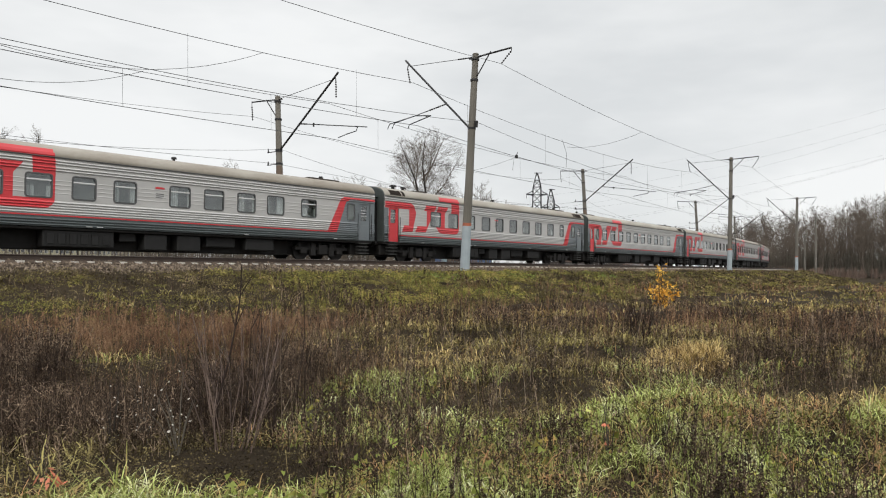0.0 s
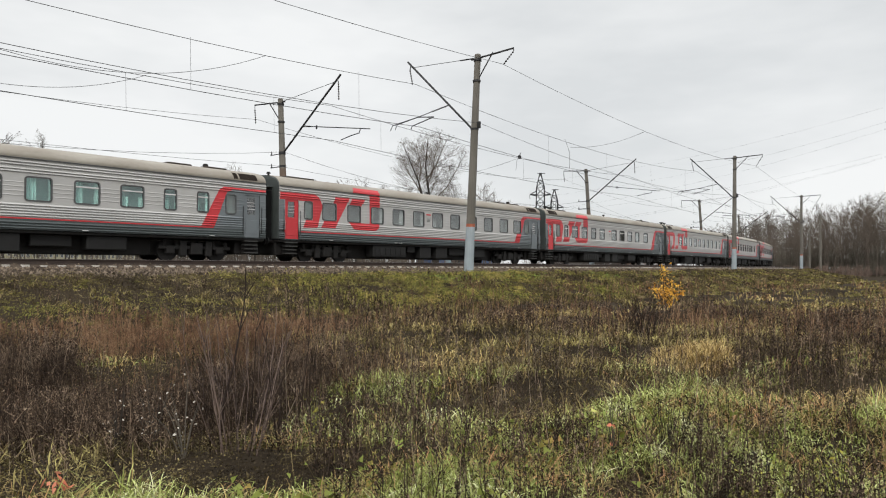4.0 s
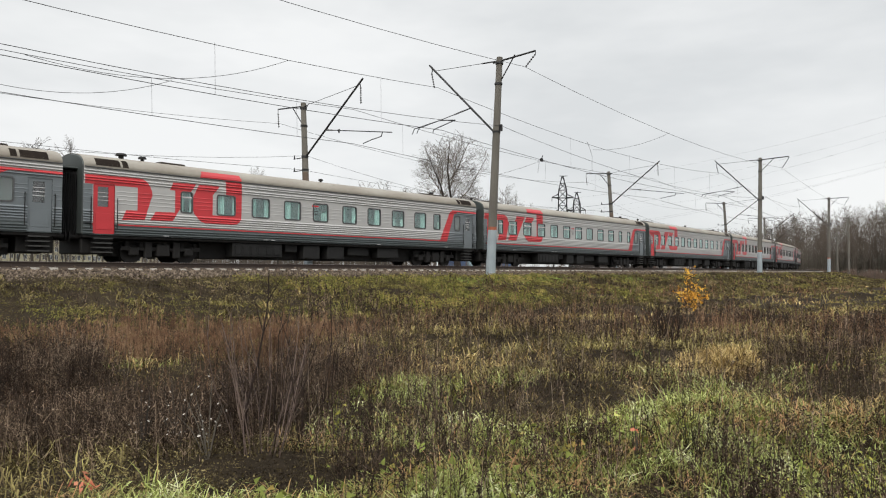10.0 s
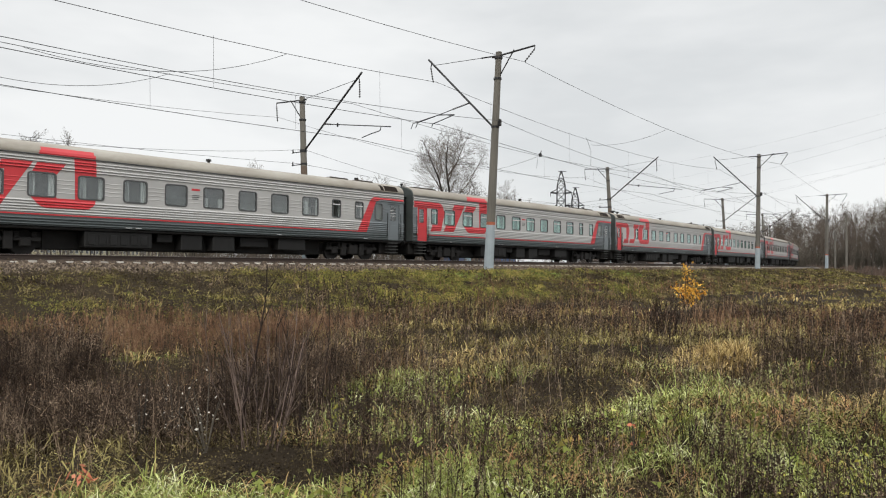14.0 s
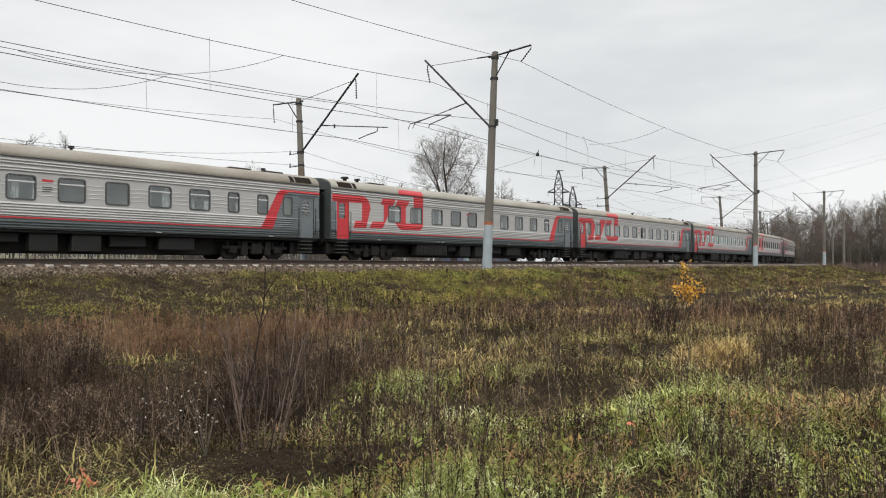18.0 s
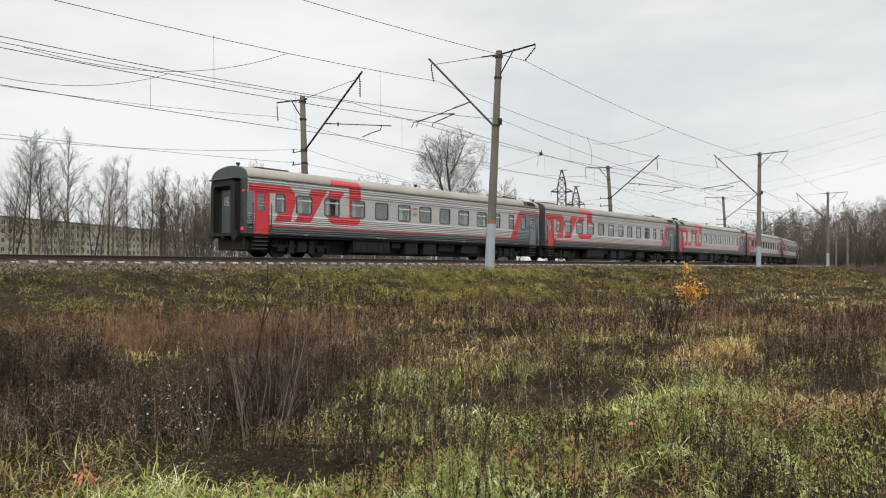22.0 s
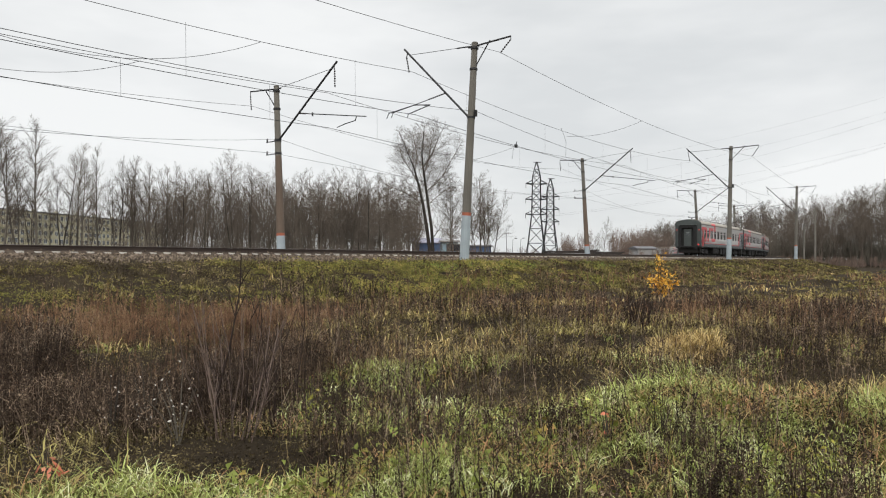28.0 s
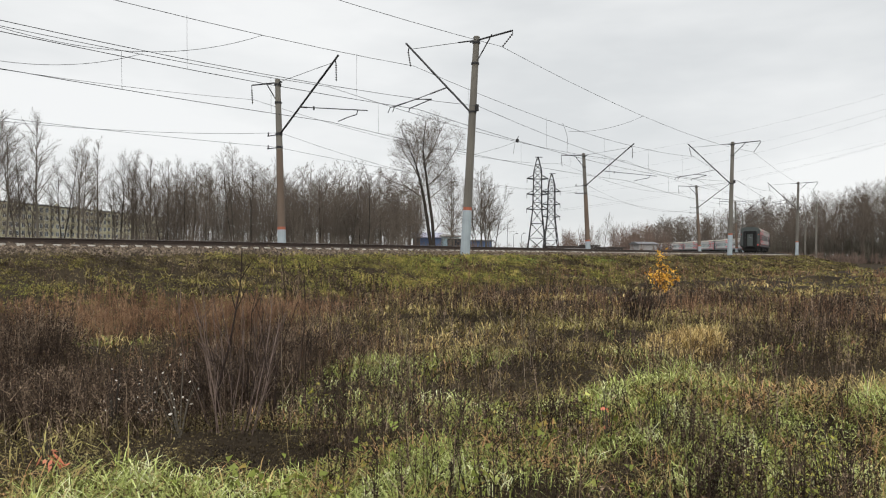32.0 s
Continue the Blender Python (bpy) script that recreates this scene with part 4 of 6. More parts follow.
        for (o0, n0), (o1, n1) in zip(rings[:-1], rings[1:]):
            for i in range(6):
                j = (i + 1) % 6
                bm.faces.new((o0[i], o0[j], o1[j], o1[i]))
                bm.faces.new((n0[i], n1[i], n1[j], n0[j]))
        for o, n in (rings[0], rings[-1]):
            for i in range(6):
                j = (i + 1) % 6
                bm.faces.new((o[i], o[j], n[j], n[i]))
        part("gangway", bm, M_RUBBER, car, "black rubber gangway frame")
        xa, xb = sorted((x + sg * 0.03, x + sg * 0.44))
        part("canopy", boxed(xa, xb, -1.06, 1.06, 3.64, 3.70, 0.012), M_END, car, "small sheet canopy over the gangway")
        xa, xb = sorted((x + sg * 0.02, x + sg * 0.06))
        part("recess_panel", boxed(xa, xb, -0.74, 0.74, 1.15, 3.36), M_RUBBER, car, "black panel behind the gangway")
        xa, xb = sorted((x + sg * 0.064, x + sg * 0.10))
        gd = part("gangway_door", boxed(xa, xb, -0.42, 0.42, 1.16, 3.2, 0.01), M_END, car, "dark gangway door")
        xa, xb = sorted((x + sg * 0.101, x + sg * 0.11))
        part("pane", boxed(xa, xb, -0.2, 0.2, 2.45, 2.85), M_GLASS2, gd)
        for yy in (-0.95, 0.95):
            bm = bmesh.new()
            tube(bm, (x - sg * 0.1, yy, 1.02), (x + sg * 0.28, yy, 1.02), 0.09, n=10)
            tube(bm, (x + sg * 0.28, yy, 1.02), (x + sg * 0.33, yy, 1.02), 0.22, 0.2, n=14)
            part("buffer", bm, M_STEEL, car)
        bm = bmesh.new()
        xa, xb = sorted((x - sg * 0.3, x + sg * 0.33))
        box(bm, xa, xb, -0.14, 0.14, 0.88, 1.02, 0.03)
        part("coupler", bm, M_STEEL, car)
    for xc in (BODY / 2 - 8.5, BODY / 2 + 8.5):
        add_bogie(car, xc)
    # equipment under the floor
    for side in (-1, 1):
        for k, (xa, w, zb, yo) in enumerate(((6.6, 2.7, 0.34, 1.38), (9.6, 0.7, 0.62, 1.20), (10.6, 1.0, 0.30, 1.34), (12.1, 1.1, 0.30, 1.34), (13.6, 1.5, 0.52, 1.16), (15.6, 1.6, 0.42, 1.30))):
            y0, y1 = sorted((side * 0.75, side * yo))
            u = part("equipment_box", boxed(xa, xa + w, y0, y1, zb, 0.98, 0.03), M_BOX, car, "grey underfloor equipment box with shade in its colour")
            if k == 0:
                for i in range(6):
                    bm = bmesh.new()
                    yy0, yy1 = sorted((side * 1.38, side * 1.41))
                    box(bm, xa + 0.12 + i * 0.42, xa + 0.40 + i * 0.42, yy0, yy1, zb + 0.1, 0.86, 0.02)
                    part("box_lid", bm, M_BOX, u)
    # Plain black blocks added to close the bright gap below the floor.
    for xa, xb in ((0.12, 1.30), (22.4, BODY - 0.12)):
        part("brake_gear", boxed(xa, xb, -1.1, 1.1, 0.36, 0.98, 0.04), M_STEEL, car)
    part("centre_beam", boxed(5.3, 18.5, -0.7, 0.7, 0.24, 0.98, 0.03), M_STEEL, car, "black block added to shut out light under the floor")
    bm = bmesh.new()
    tube(bm, (5.6, -0.3, 0.7), (18.2, -0.3, 0.7), 0.05, n=6)
    tube(bm, (5.6, 0.4, 0.8), (18.2, 0.4, 0.8), 0.04, n=6)
    part("pipe", bm, M_STEEL, car)
    # roof fittings
    for xx, r in (((0.25, 0.05), (12.4, 0.06), (21.3, 0.06)) if grilles == 1 else ((1.95, 0.11), (2.85, 0.08), (12.4, 0.06), (20.9, 0.06))):
        bm = bmesh.new()
        tube(bm, (xx, -0.35, 4.26), (xx, -0.35, 4.36 + r), r, n=8)
        tube(bm, (xx, -0.35, 4.35 + r), (xx, -0.35, 4.44 + r), r * 2.2, r * 1.7, n=10)
        part("roof_vent", bm, M_STEEL, car, "small black roof vent")
    for xa, xb in (((1.0, 2.9), (19.2, 20.4), (21.0, 22.2)) if grilles == 1 else ((3.4, 4.6), (19.8, 21.9))):
        bm = bmesh.new()
        box(bm, xa, xb, -0.75, 0.75, 4.22, 4.35, 0.04)
        box(bm, xa + 0.2, xa + (xb - xa) * 0.6, -0.5, 0.5, 4.34, 4.39, 0.02)
        part("roof_unit", bm, M_GRILLE, car, "low rust-brown roof ventilation unit")
    for xx in {1: (BODY - 1.45,), 2: (0.45, BODY - 1.45), 3: (0.45,)}[grilles]:
        for side in (-1, 1):
            for gx, gw in ((xx, 0.95), (xx - 0.32 if xx > 9 else xx + 1.05, 0.22)):
                bm = bmesh.new()
                for k in range(9):
                    u = (k + 0.5) / 9
                    z = 3.80 + 0.30 * u
                    y = float(np.interp(z, [r[1] for r in ROOF[1:]], [r[0] for r in ROOF[1:]]))
                    ya, yb = sorted((side * (y - 0.08), side * (y + 0.016)))
                    box(bm, gx, gx + gw, ya, yb, z - 0.013, z + 0.016)
                part("grille", bm, M_GRILLE, car, "rust-brown louvred roof grille")
    return car


LABEL_A = "light grey passenger carriage with red emblem and half-open top lights"
LABEL_B = "light grey passenger carriage with red emblem and plain dark windows"
LABEL_C = "light grey passenger carriage with red emblem and teal-tinted windows"
proto = {
    "A": build_car(WIN_A, 1, 1, LABEL_A, False),
    "B": build_car(WIN_B, 2, 1, LABEL_B, False),
    "T": build_car(WIN_A, 3, 1, LABEL_C, True),
    "U": build_car(WIN_D, 4, 2, LABEL_C, True),
    "C": build_car(WIN_C, 6, 1, LABEL_A, False),
    "D": build_car(WIN_E, 7, 1, LABEL_B, False),
    "F": build_car(WIN_F, 8, 3, LABEL_A, False),
    "G": build_car(WIN_G, 9, 2, LABEL_B, False),
}
N_CARS = 18
KINDS = "AAGDTUTTBFGCBACABA"
cars, used = [], set()
for j in range(N_CARS):
    k = KINDS[j]
    if k not in used:
        used.add(k)
        cars.append(proto[k])
    else:
        cars.append(copy_thing(proto[k], Matrix.Identity(4)))

# tail lamps on the last carriage
M_LAMP = bpy.data.materials.new("red_tail_lamp")
M_LAMP.use_nodes = True
lb = M_LAMP.node_tree.nodes["Principled BSDF"]
lb.inputs["Base Color"].default_value = (0.7, 0.03, 0.03, 1)
lb.inputs["Emission Color"].default_value = (1.0, 0.05, 0.05, 1)
lb.inputs["Emission Strength"].default_value = 0.45
lb.inputs["Roughness"].default_value = 0.3
for yy, zz, rr in ((-1.28, 3.1, 0.055), (1.28, 3.1, 0.055), (-1.22, 1.35, 0.085)):
    bm = bmesh.new()
    tube(bm, (0.0, yy, zz), (-0.09, yy, zz), rr, rr * 0.9, 12)
    part("tail_lamp", bm, M_LAMP, cars[0], "round red tail lamp")

# how far the rear of the train has come, second by second
TRAIN_T = [0.0, 6.0, 9.0, 13.0, 19.0, 23.0, 28.0, 32.0]
TRAIN_S = [-217.25, -154.5, -122.9, -80.37, -15.53, 28.66, 83.44, 124.3]


def train_at(t):
    """Smooth place of the rear end along the line."""
    k = np.polyfit(TRAIN_T, TRAIN_S, 3)
    res = np.array(TRAIN_S) - np.polyval(k, TRAIN_T)
    return float(np.polyval(k, t) + np.interp(t, TRAIN_T, res))


def car_pose(s_rear):
    """Both bogies of a carriage stay on the line."""
    a, b = s_rear + 0.45 + BODY / 2 - 8.5, s_rear + 0.45 + BODY / 2 + 8.5
    xa, ya, _ = along(a)
    xb, yb, _ = along(b)
    h = math.atan2(yb - ya, xb - xa)
    mx, my = (xa + xb) / 2, (ya + yb) / 2
    return pose(mx - math.cos(h) * BODY / 2, my - math.sin(h) * BODY / 2, RAIL_Z, 0, 0, math.degrees(h))


# ---- bare trees ----
def sprout(rng, pts, n, u0, length, angle, up, plan, r, segs, fine, thin, side=None):
    """Side branches along a line of points, and theirs in turn."""
    m = len(pts) - 1
    for i in range(n):
        w = (i + rng.random()) / n
        u = u0 + (1 - u0) * w
        k = min(int(u * m), m - 1)
        p = pts[k].lerp(pts[k + 1], u * m - k)
        d = (pts[k + 1] - pts[k]).normalized()
        a = d.orthogonal().normalized()
        a.rotate(Matrix.Rotation(rng.uniform(0, 6.283), 3, d))
        th = angle * rng.uniform(0.65, 1.3)
        d1 = (d * math.cos(th) + a * math.sin(th) + Vector((0, 0, up * rng.uniform(0.3, 1.2)))).normalized()
        L = length * (1.12 - 0.78 * w ** 1.4) * rng.uniform(0.6, 1.15)
        if not plan:
            fine.append((*p, *(p + d1 * L), thin, 0.0))
            continue
        q1 = p + d1 * L * 0.45
        d2 = (d1 + Vector((rng.uniform(-0.2, 0.2), rng.uniform(-0.2, 0.2), up * 0.5))).normalized()
        q2 = q1 + d2 * L * 0.55
        r1 = max(r * (1.1 - 0.7 * w), thin)
        if len(plan) > 1:
            segs.append((*p, *q1, r1, r1 * 0.62))
            segs.append((*q1, *q2, r1 * 0.62, r1 * 0.2))
        else:
            fine.append((*p, *q1, r1, 0.0))
            fine.append((*(p.lerp(q1, 0.45)), *q2, r1 * 0.8, 0.0))
        n2, k2, a2, up2 = plan[0]
        sprout(rng, [p, q1, q2], n2, 0.15, L * k2, a2, up2, plan[1:], r1 * 0.42, segs, fine, thin)


def grow_tree(rng, height, lean, first, n, spread, angle, up, thick, forks=1, plan=((8, 0.52, 0.68, 0.16), (11, 0.58, 0.62, 0.12)), thin=0.0072):
    """Rows of tapered pieces for the stem, the boughs and the twigs of a leafless tree."""
    stem, boughs, fine = [], [], []
    for f in range(forks):
        az = f * 6.283 / forks + rng.uniform(0, 3)
        out = 0.11 * (forks > 1)
        d = Vector((lean + out * math.cos(az), out * math.sin(az), 1)).normalized()
        h = height * (rng.uniform(0.82, 0.97) if f else 1.0)
        p = Vector((0.12 * f, 0, -0.4))
        pts = [p]
        for i in range(8):
            d = (d + Vector((rng.uniform(-0.05, 0.05), rng.uniform(-0.05, 0.05), 0.03))).normalized()
            q = p + d * h / 8
            stem.append((*p, *q, thick * h * (1 - 0.11 * i), thick * h * (1 - 0.11 * (i + 1))))
            p = q
            pts.append(p)
        sprout(rng, pts, n, first, height * spread, angle, up, plan, thick * h * 0.40, boughs, fine, thin)
    return stem, boughs, fine


def tree_thing(label, stem, crown, fine, bark, twig, at=None):
    T = thing("bare_tree", label, "tree", "bare trees", at=at)
    v, q = tubes(stem, 7)
    fast_mesh("trunk", v, q, np.zeros((0, 3), int), bark, T)
    v, q = tubes(crown, 3)
    fv, ft = slivers(fine)
    fast_mesh("crown", np.concatenate([v, fv]), q, ft + len(v), twig, T)["label"] = "leafless crown of fine twigs"
    return T


def place(px, dist):
    """A spot on the ground: px across the view at the clip's start, dist metres away."""
    a = radians(42.27) - math.atan((px - 755) / 1278.0)
    x, y = dist * math.cos(a), dist * math.sin(a)
    return x, y, float(ground_z(np.array([x]), np.array([y]))[0])


def old_tree():
    """The big tree: two stems leaning together, long limbs and a round crown of fine twigs."""
    rng = random.Random(4)
    u = 0.0563
    limbs = [
        ([(1, 0, 0), (-9, 4, 42), (-15, 6, 78), (-24, 8, 117), (-31, 4, 142), (-44, 0, 172), (-58, -6, 205)], 0.20, 0.02),
        ([(5, 0, 0), (0, -6, 38), (-9, -8, 97), (-14, -10, 132), (-18, -16, 165), (-16, -20, 190), (-14, -22, 215)], 0.18, 0.02),
        ([(-20, 0, 82), (-35, 6, 94), (-56, 12, 104), (-78, 18, 113), (-98, 22, 122)], 0.085, 0.02),
        ([(-12, 0, 100), (2, -8, 112), (20, -14, 130), (36, -18, 160), (52, -24, 188)], 0.085, 0.02),
        ([(-5, 0, 80), (8, 12, 92), (26, 20, 108), (34, 26, 114)], 0.07, 0.02),
        ([(-12, 0, 34), (-30, 8, 36), (-46, 10, 30), (-60, 14, 16)], 0.06, 0.018),
        ([(4, 0, 22), (16, -8, 38), (26, -12, 30), (40, -20, 14)], 0.05, 0.015),
        ([(-24, 8, 117), (-36, 22, 140), (-50, 34, 160), (-58, 40, 180)], 0.09, 0.02),
        ([(-18, -14, 140), (0, -30, 165), (10, -40, 190), (18, -44, 206)], 0.09, 0.02),
        ([(-14, -10, 132), (-6, 14, 160), (-2, 30, 185), (-6, 40, 204)], 0.08, 0.02),
        ([(-30, 4, 138), (-26, 16, 165), (-32, 26, 195), (-36, 30, 214)], 0.08, 0.02),
    ]
    stem, boughs, fine = [], [], []
    for k, (pts, ra, rb) in enumerate(limbs):
        pts = [Vector(p) * u for p in pts]
        if k < 2:
            pts[0].z = -1.4
        m = len(pts) - 1
        for i in range(m):
            g = ra + (rb - ra) * i / m, ra + (rb - ra) * (i + 1) / m
            (stem if k < 2 else boughs).append((*pts[i], *pts[i + 1], *g))
        n, L = (38, 3.1) if k < 2 else (24, 2.7)
        sprout(rng, pts, n, 0.30 if k < 2 else 0.10, L, 0.95, 0.08, ((8, 0.6, 0.75, 0.10), (11, 0.6, 0.6, 0.08)), 0.024, boughs, fine, 0.0052)
    return stem, boughs, fine


def build_trees():
    rng = random.Random(21)
    kinds = [
        grow_tree(rng, 17, 0.02, 0.27, 32, 0.30, 0.72, 0.26, 0.0095),
        grow_tree(rng, 16, -0.03, 0.26, 22, 0.29, 0.74, 0.26, 0.0085, 2),
        grow_tree(rng, 15, 0.05, 0.26, 30, 0.34, 0.82, 0.22, 0.0095),
        grow_tree(rng, 14, -0.08, 0.25, 22, 0.31, 0.78, 0.24, 0.0085, 2),
        grow_tree(rng, 12, 0.09, 0.20, 27, 0.30, 0.76, 0.26, 0.0085),
        grow_tree(rng, 18, 0.0, 0.20, 40, 0.23, 0.62, 0.34, 0.0085),
    ]
    labels = ["tall slender bare tree with ascending twigs", "forked bare tree with a fine twiggy crown", "bare deciduous tree behind the railway", "leaning forked bare tree in the tree belt", "young thin bare tree in the tree belt", "narrow upright bare tree with dense twigs"]
    protos = [None] * 6
    heights = (17, 16, 15, 14, 12, 18)
    # place across the view and apparent height
    tall = {-20: 215, 14: 224, 24: 212, 48: 205, 80: 232, 122: 178, 148: 193, 156: 170, 186: 190, 222: 165, 240: 168, 252: 150, 276: 158, 300: 150, 314: 156, 330: 140, 345: 150, 410: 190, 420: 175, 450: 165, 540: 158, 590: 164, 625: 168, 655: 150, 800: 165, 808: 138, 850: 140, 858: 158, 868: 150, 877: 125, 840: 138, 863: 132}
    spots = [(p, rng.uniform(82, 96) if p < 800 else rng.uniform(96, 104), h) for p, h in tall.items()]
    px = 270
    while px < 715:
        spots.append((px + rng.uniform(-6, 6), rng.uniform(82, 112), rng.uniform(100, 148)))
        px += rng.uniform(6, 11)
    px = -70
    while px < 330:
        spots.append((px + rng.uniform(-6, 6), rng.uniform(90, 112), rng.uniform(80, 140)))
        px += rng.uniform(24, 40)
    for p, d, h in spots:
        i = rng.randrange(6) if h < 150 else rng.choice((0, 2, 5, 1))
        if p > 790:
            i = rng.choice((3, 1, 2))
        k = (h * d / 1278 + 0.9) / (heights[i] * (1.15 if p < 200 else 1.1))
        x, y, z = place(p, d)
        m = pose(x, y, z, 0, 0, rng.uniform(0, 360))
        if protos[i] is None:
            protos[i] = tree_thing(labels[i], *kinds[i], M_BARK, M_TWIG, m)
            protos[i].scale = (k, k, k)
        else:
            o = copy_thing(protos[i], m)
            o.scale = (k, k, k)
    x, y, z = place(768, 72)
    tree_thing("large old bare tree with two leaning stems", *old_tree(), M_OLDBARK, M_TWIG, pose(x, y, z + 1.2, 0, 0, -47.7))
    # single small trees beyond the tracks
    for p, d, k, i in ((1074, 130, 0.62, 4), (1060, 150, 0.42, 3), (1190, 300, 1.0, 1)):
        x, y, z = place(p, d)
        o = copy_thing(protos[i], pose(x, y, z, 0, 0, 40 * k * 9))
        o.scale = (k, k, k)


build_trees()

WOOD_KINDS = []
rk = random.Random(77)
for k in range(5):
    WOOD_KINDS.append(grow_tree(rk, 10, rk.uniform(-0.09, 0.09), 0.24, 14, 0.30, 0.85, 0.22, 0.0085, 1, ((6, 0.6, 0.75, 0.12), (6, 0.62, 0.65, 0.1)), 0.009))
BUSH_KINDS = []
for k in range(4):
    BUSH_KINDS.append(grow_tree(rk, 10, rk.uniform(-0.2, 0.2), 0.05, 9, 0.5, 0.6, 0.5, 0.009, 3, ((5, 0.55, 0.5, 0.2),)))


def build_woods(name, label, spots, seed, material, bush=False, fine_w=0.00008, base=0.6):
    """Far woodland: many thin leafless trees as one mesh."""
    rng = np.random.default_rng(seed)
    segs, fine = [], []
    for px, dist, h in spots:
        a = radians(42.27) - math.atan((px - 755) / 1278.0)
        at = np.array([dist * math.cos(a), dist * math.sin(a), base])
        kinds = BUSH_KINDS if bush else WOOD_KINDS
        k = h / 10.0
        t = rng.random() * 6.283
        R = np.array([[math.cos(t), -math.sin(t), 0], [math.sin(t), math.cos(t), 0], [0, 0, 1]])
        st, bo, fi = kinds[rng.integers(len(kinds))]
        thin = fine_w * dist
        for rows, store, wmin in ((st + bo, segs, thin), (fi, fine, thin)):
            if not rows:
                continue
            s = np.array(rows)
            s[:, 0:3] = s[:, 0:3] @ R.T * k + at
            s[:, 3:6] = s[:, 3:6] @ R.T * k + at
            s[:, 6] = np.maximum(s[:, 6] * k, wmin)
            s[:, 7] = s[:, 7] * k
            store.append(s)
    v, q = tubes(np.concatenate(segs), 3)
    fv, ft = slivers(np.concatenate(fine))
    ob = fast_mesh(name, np.concatenate([v, fv]), q, ft + len(v), material)
    return tagged(ob, label, "woodland", kind="stuff")


rw = random.Random(8)
M_REDTWIG = mat("reddish_scrub", (0.20, 0.145, 0.115), (0.12, 0.085, 0.068), 0.9, 0, 0.5, 8, 0.8, 0.0)
spots = [(745 - 600 * (1 - math.sqrt(rw.random())), rw.uniform(92, 130), rw.uniform(8, 12.5)) for _ in range(270)]
spots += [(rw.uniform(-90, 320), rw.uniform(100, 140), rw.uniform(4, 8)) for _ in range(14)]
build_woods("far_woods", "dense belt of bare brown trees behind the railway", spots, 3, M_TWIG)
spots = []
for _ in range(230):
    px = rw.uniform(1362, 1690)
    d = rw.uniform(180, 250)
    hp = np.interp(px, [1362, 1440, 1500, 1580, 1690], [92, 100, 102, 120, 146])
    spots.append((px, d, hp * rw.uniform(0.72, 1.0) * d / 1278 + 1.0))
for _ in range(190):
    px = rw.uniform(1120, 1370)
    d = rw.uniform(400, 520)
    hp = np.interp(px, [1120, 1150, 1185, 1250, 1310, 1370], [34, 46, 62, 68, 82, 94])
    spots.append((px, d, hp * rw.uniform(0.75, 1.0) * d / 1278 + 1.0))
build_woods("far_woods", "grey-brown bare forest beyond the curve of the line", spots, 9, M_TWIG)
spots = [(rw.uniform(1000, 1050), rw.uniform(170, 200), rw.uniform(3.5, 7.5)) for _ in range(26)]
spots += [(rw.uniform(1085, 1195), rw.uniform(190, 230), rw.uniform(4.0, 9.5)) for _ in range(60)]
spots += [(rw.uniform(880, 1200), rw.uniform(160, 200), rw.uniform(1.2, 3.2)) for _ in range(60)]
build_woods("far_scrub", "low reddish leafless scrub beyond the tracks", spots, 12, M_REDTWIG, True, 0.00012)
spots = [(rw.uniform(150, 715), rw.uniform(66, 95), rw.uniform(1.2, 2.6)) for _ in range(110)] + [(rw.uniform(300, 715), rw.uniform(95, 125), rw.uniform(2.5, 5.5)) for _ in range(150)] + [(rw.uniform(-120, 320), rw.uniform(80, 125), rw.uniform(1.0, 3.0)) for _ in range(40)]
spots += [(rw.uniform(-120, 715), rw.uniform(60, 72), rw.uniform(0.9, 1.8)) for _ in range(150)]
spots += [(rw.uniform(250, 715), rw.uniform(84, 104), rw.uniform(2.5, 6.0)) for _ in range(110)]
build_woods("far_scrub", "brown undergrowth along the tree belt", spots, 14, M_TWIG, True)
spots = [(rw.uniform(715, 915), rw.uniform(78, 110), rw.uniform(1.0, 2.6)) for _ in range(50)]
build_woods("far_scrub", "thin brown undergrowth beyond the tracks", spots, 15, M_REDTWIG, True, 0.0001)
spots = [(rw.uniform(1372, 1700), rw.uniform(190, 212), rw.uniform(3.0, 7.0)) for _ in range(240)]
spots += [(rw.uniform(1372, 1700), rw.uniform(205, 262), rw.uniform(4.0, 9.0)) for _ in range(90)]
spots += [(rw.uniform(1300, 1375), rw.uniform(350, 400), rw.uniform(5.0, 9.0)) for _ in range(30)]
build_woods("far_scrub", "dense dark undergrowth at the forest edge", spots, 13, M_BARK, True, 0.00016)

spots = [(rw.uniform(1380, 1720), rw.uniform(160, 186), rw.uniform(1.0, 2.6)) for _ in range(190)]
build_woods("far_scrub", "low brown thicket along the forest edge", spots, 16, M_REDTWIG, True, 0.00016, -0.2)


# ---- distant buildings and works ----
M_PANEL = mat("pale_panel_wall", (0.50, 0.46, 0.31), (0.34, 0.31, 0.22), 0.85, 0, 0.4, 6, 0.8, 0.1)
M_PANE_D = mat("dark_window", (0.06, 0.07, 0.08), (0.03, 0.035, 0.04), 0.15, 0, 1, 9, 0.9, 0.0, rand=0.9)
M_SLATE = mat("grey_roofing", (0.16, 0.16, 0.165), (0.09, 0.09, 0.095), 0.8, 0, 0.7, 9, 0.8, 0.1)
M_BLUE = mat("blue_sheet_metal", (0.10, 0.15, 0.26), (0.06, 0.09, 0.17), 0.5, 0.2, 0.8, 9, 0.7, 0.1)
M_LBLUE = mat("light_blue_siding", (0.32, 0.44, 0.50), (0.22, 0.32, 0.37), 0.6, 0, 0.8, 9, 0.7, 0.1)
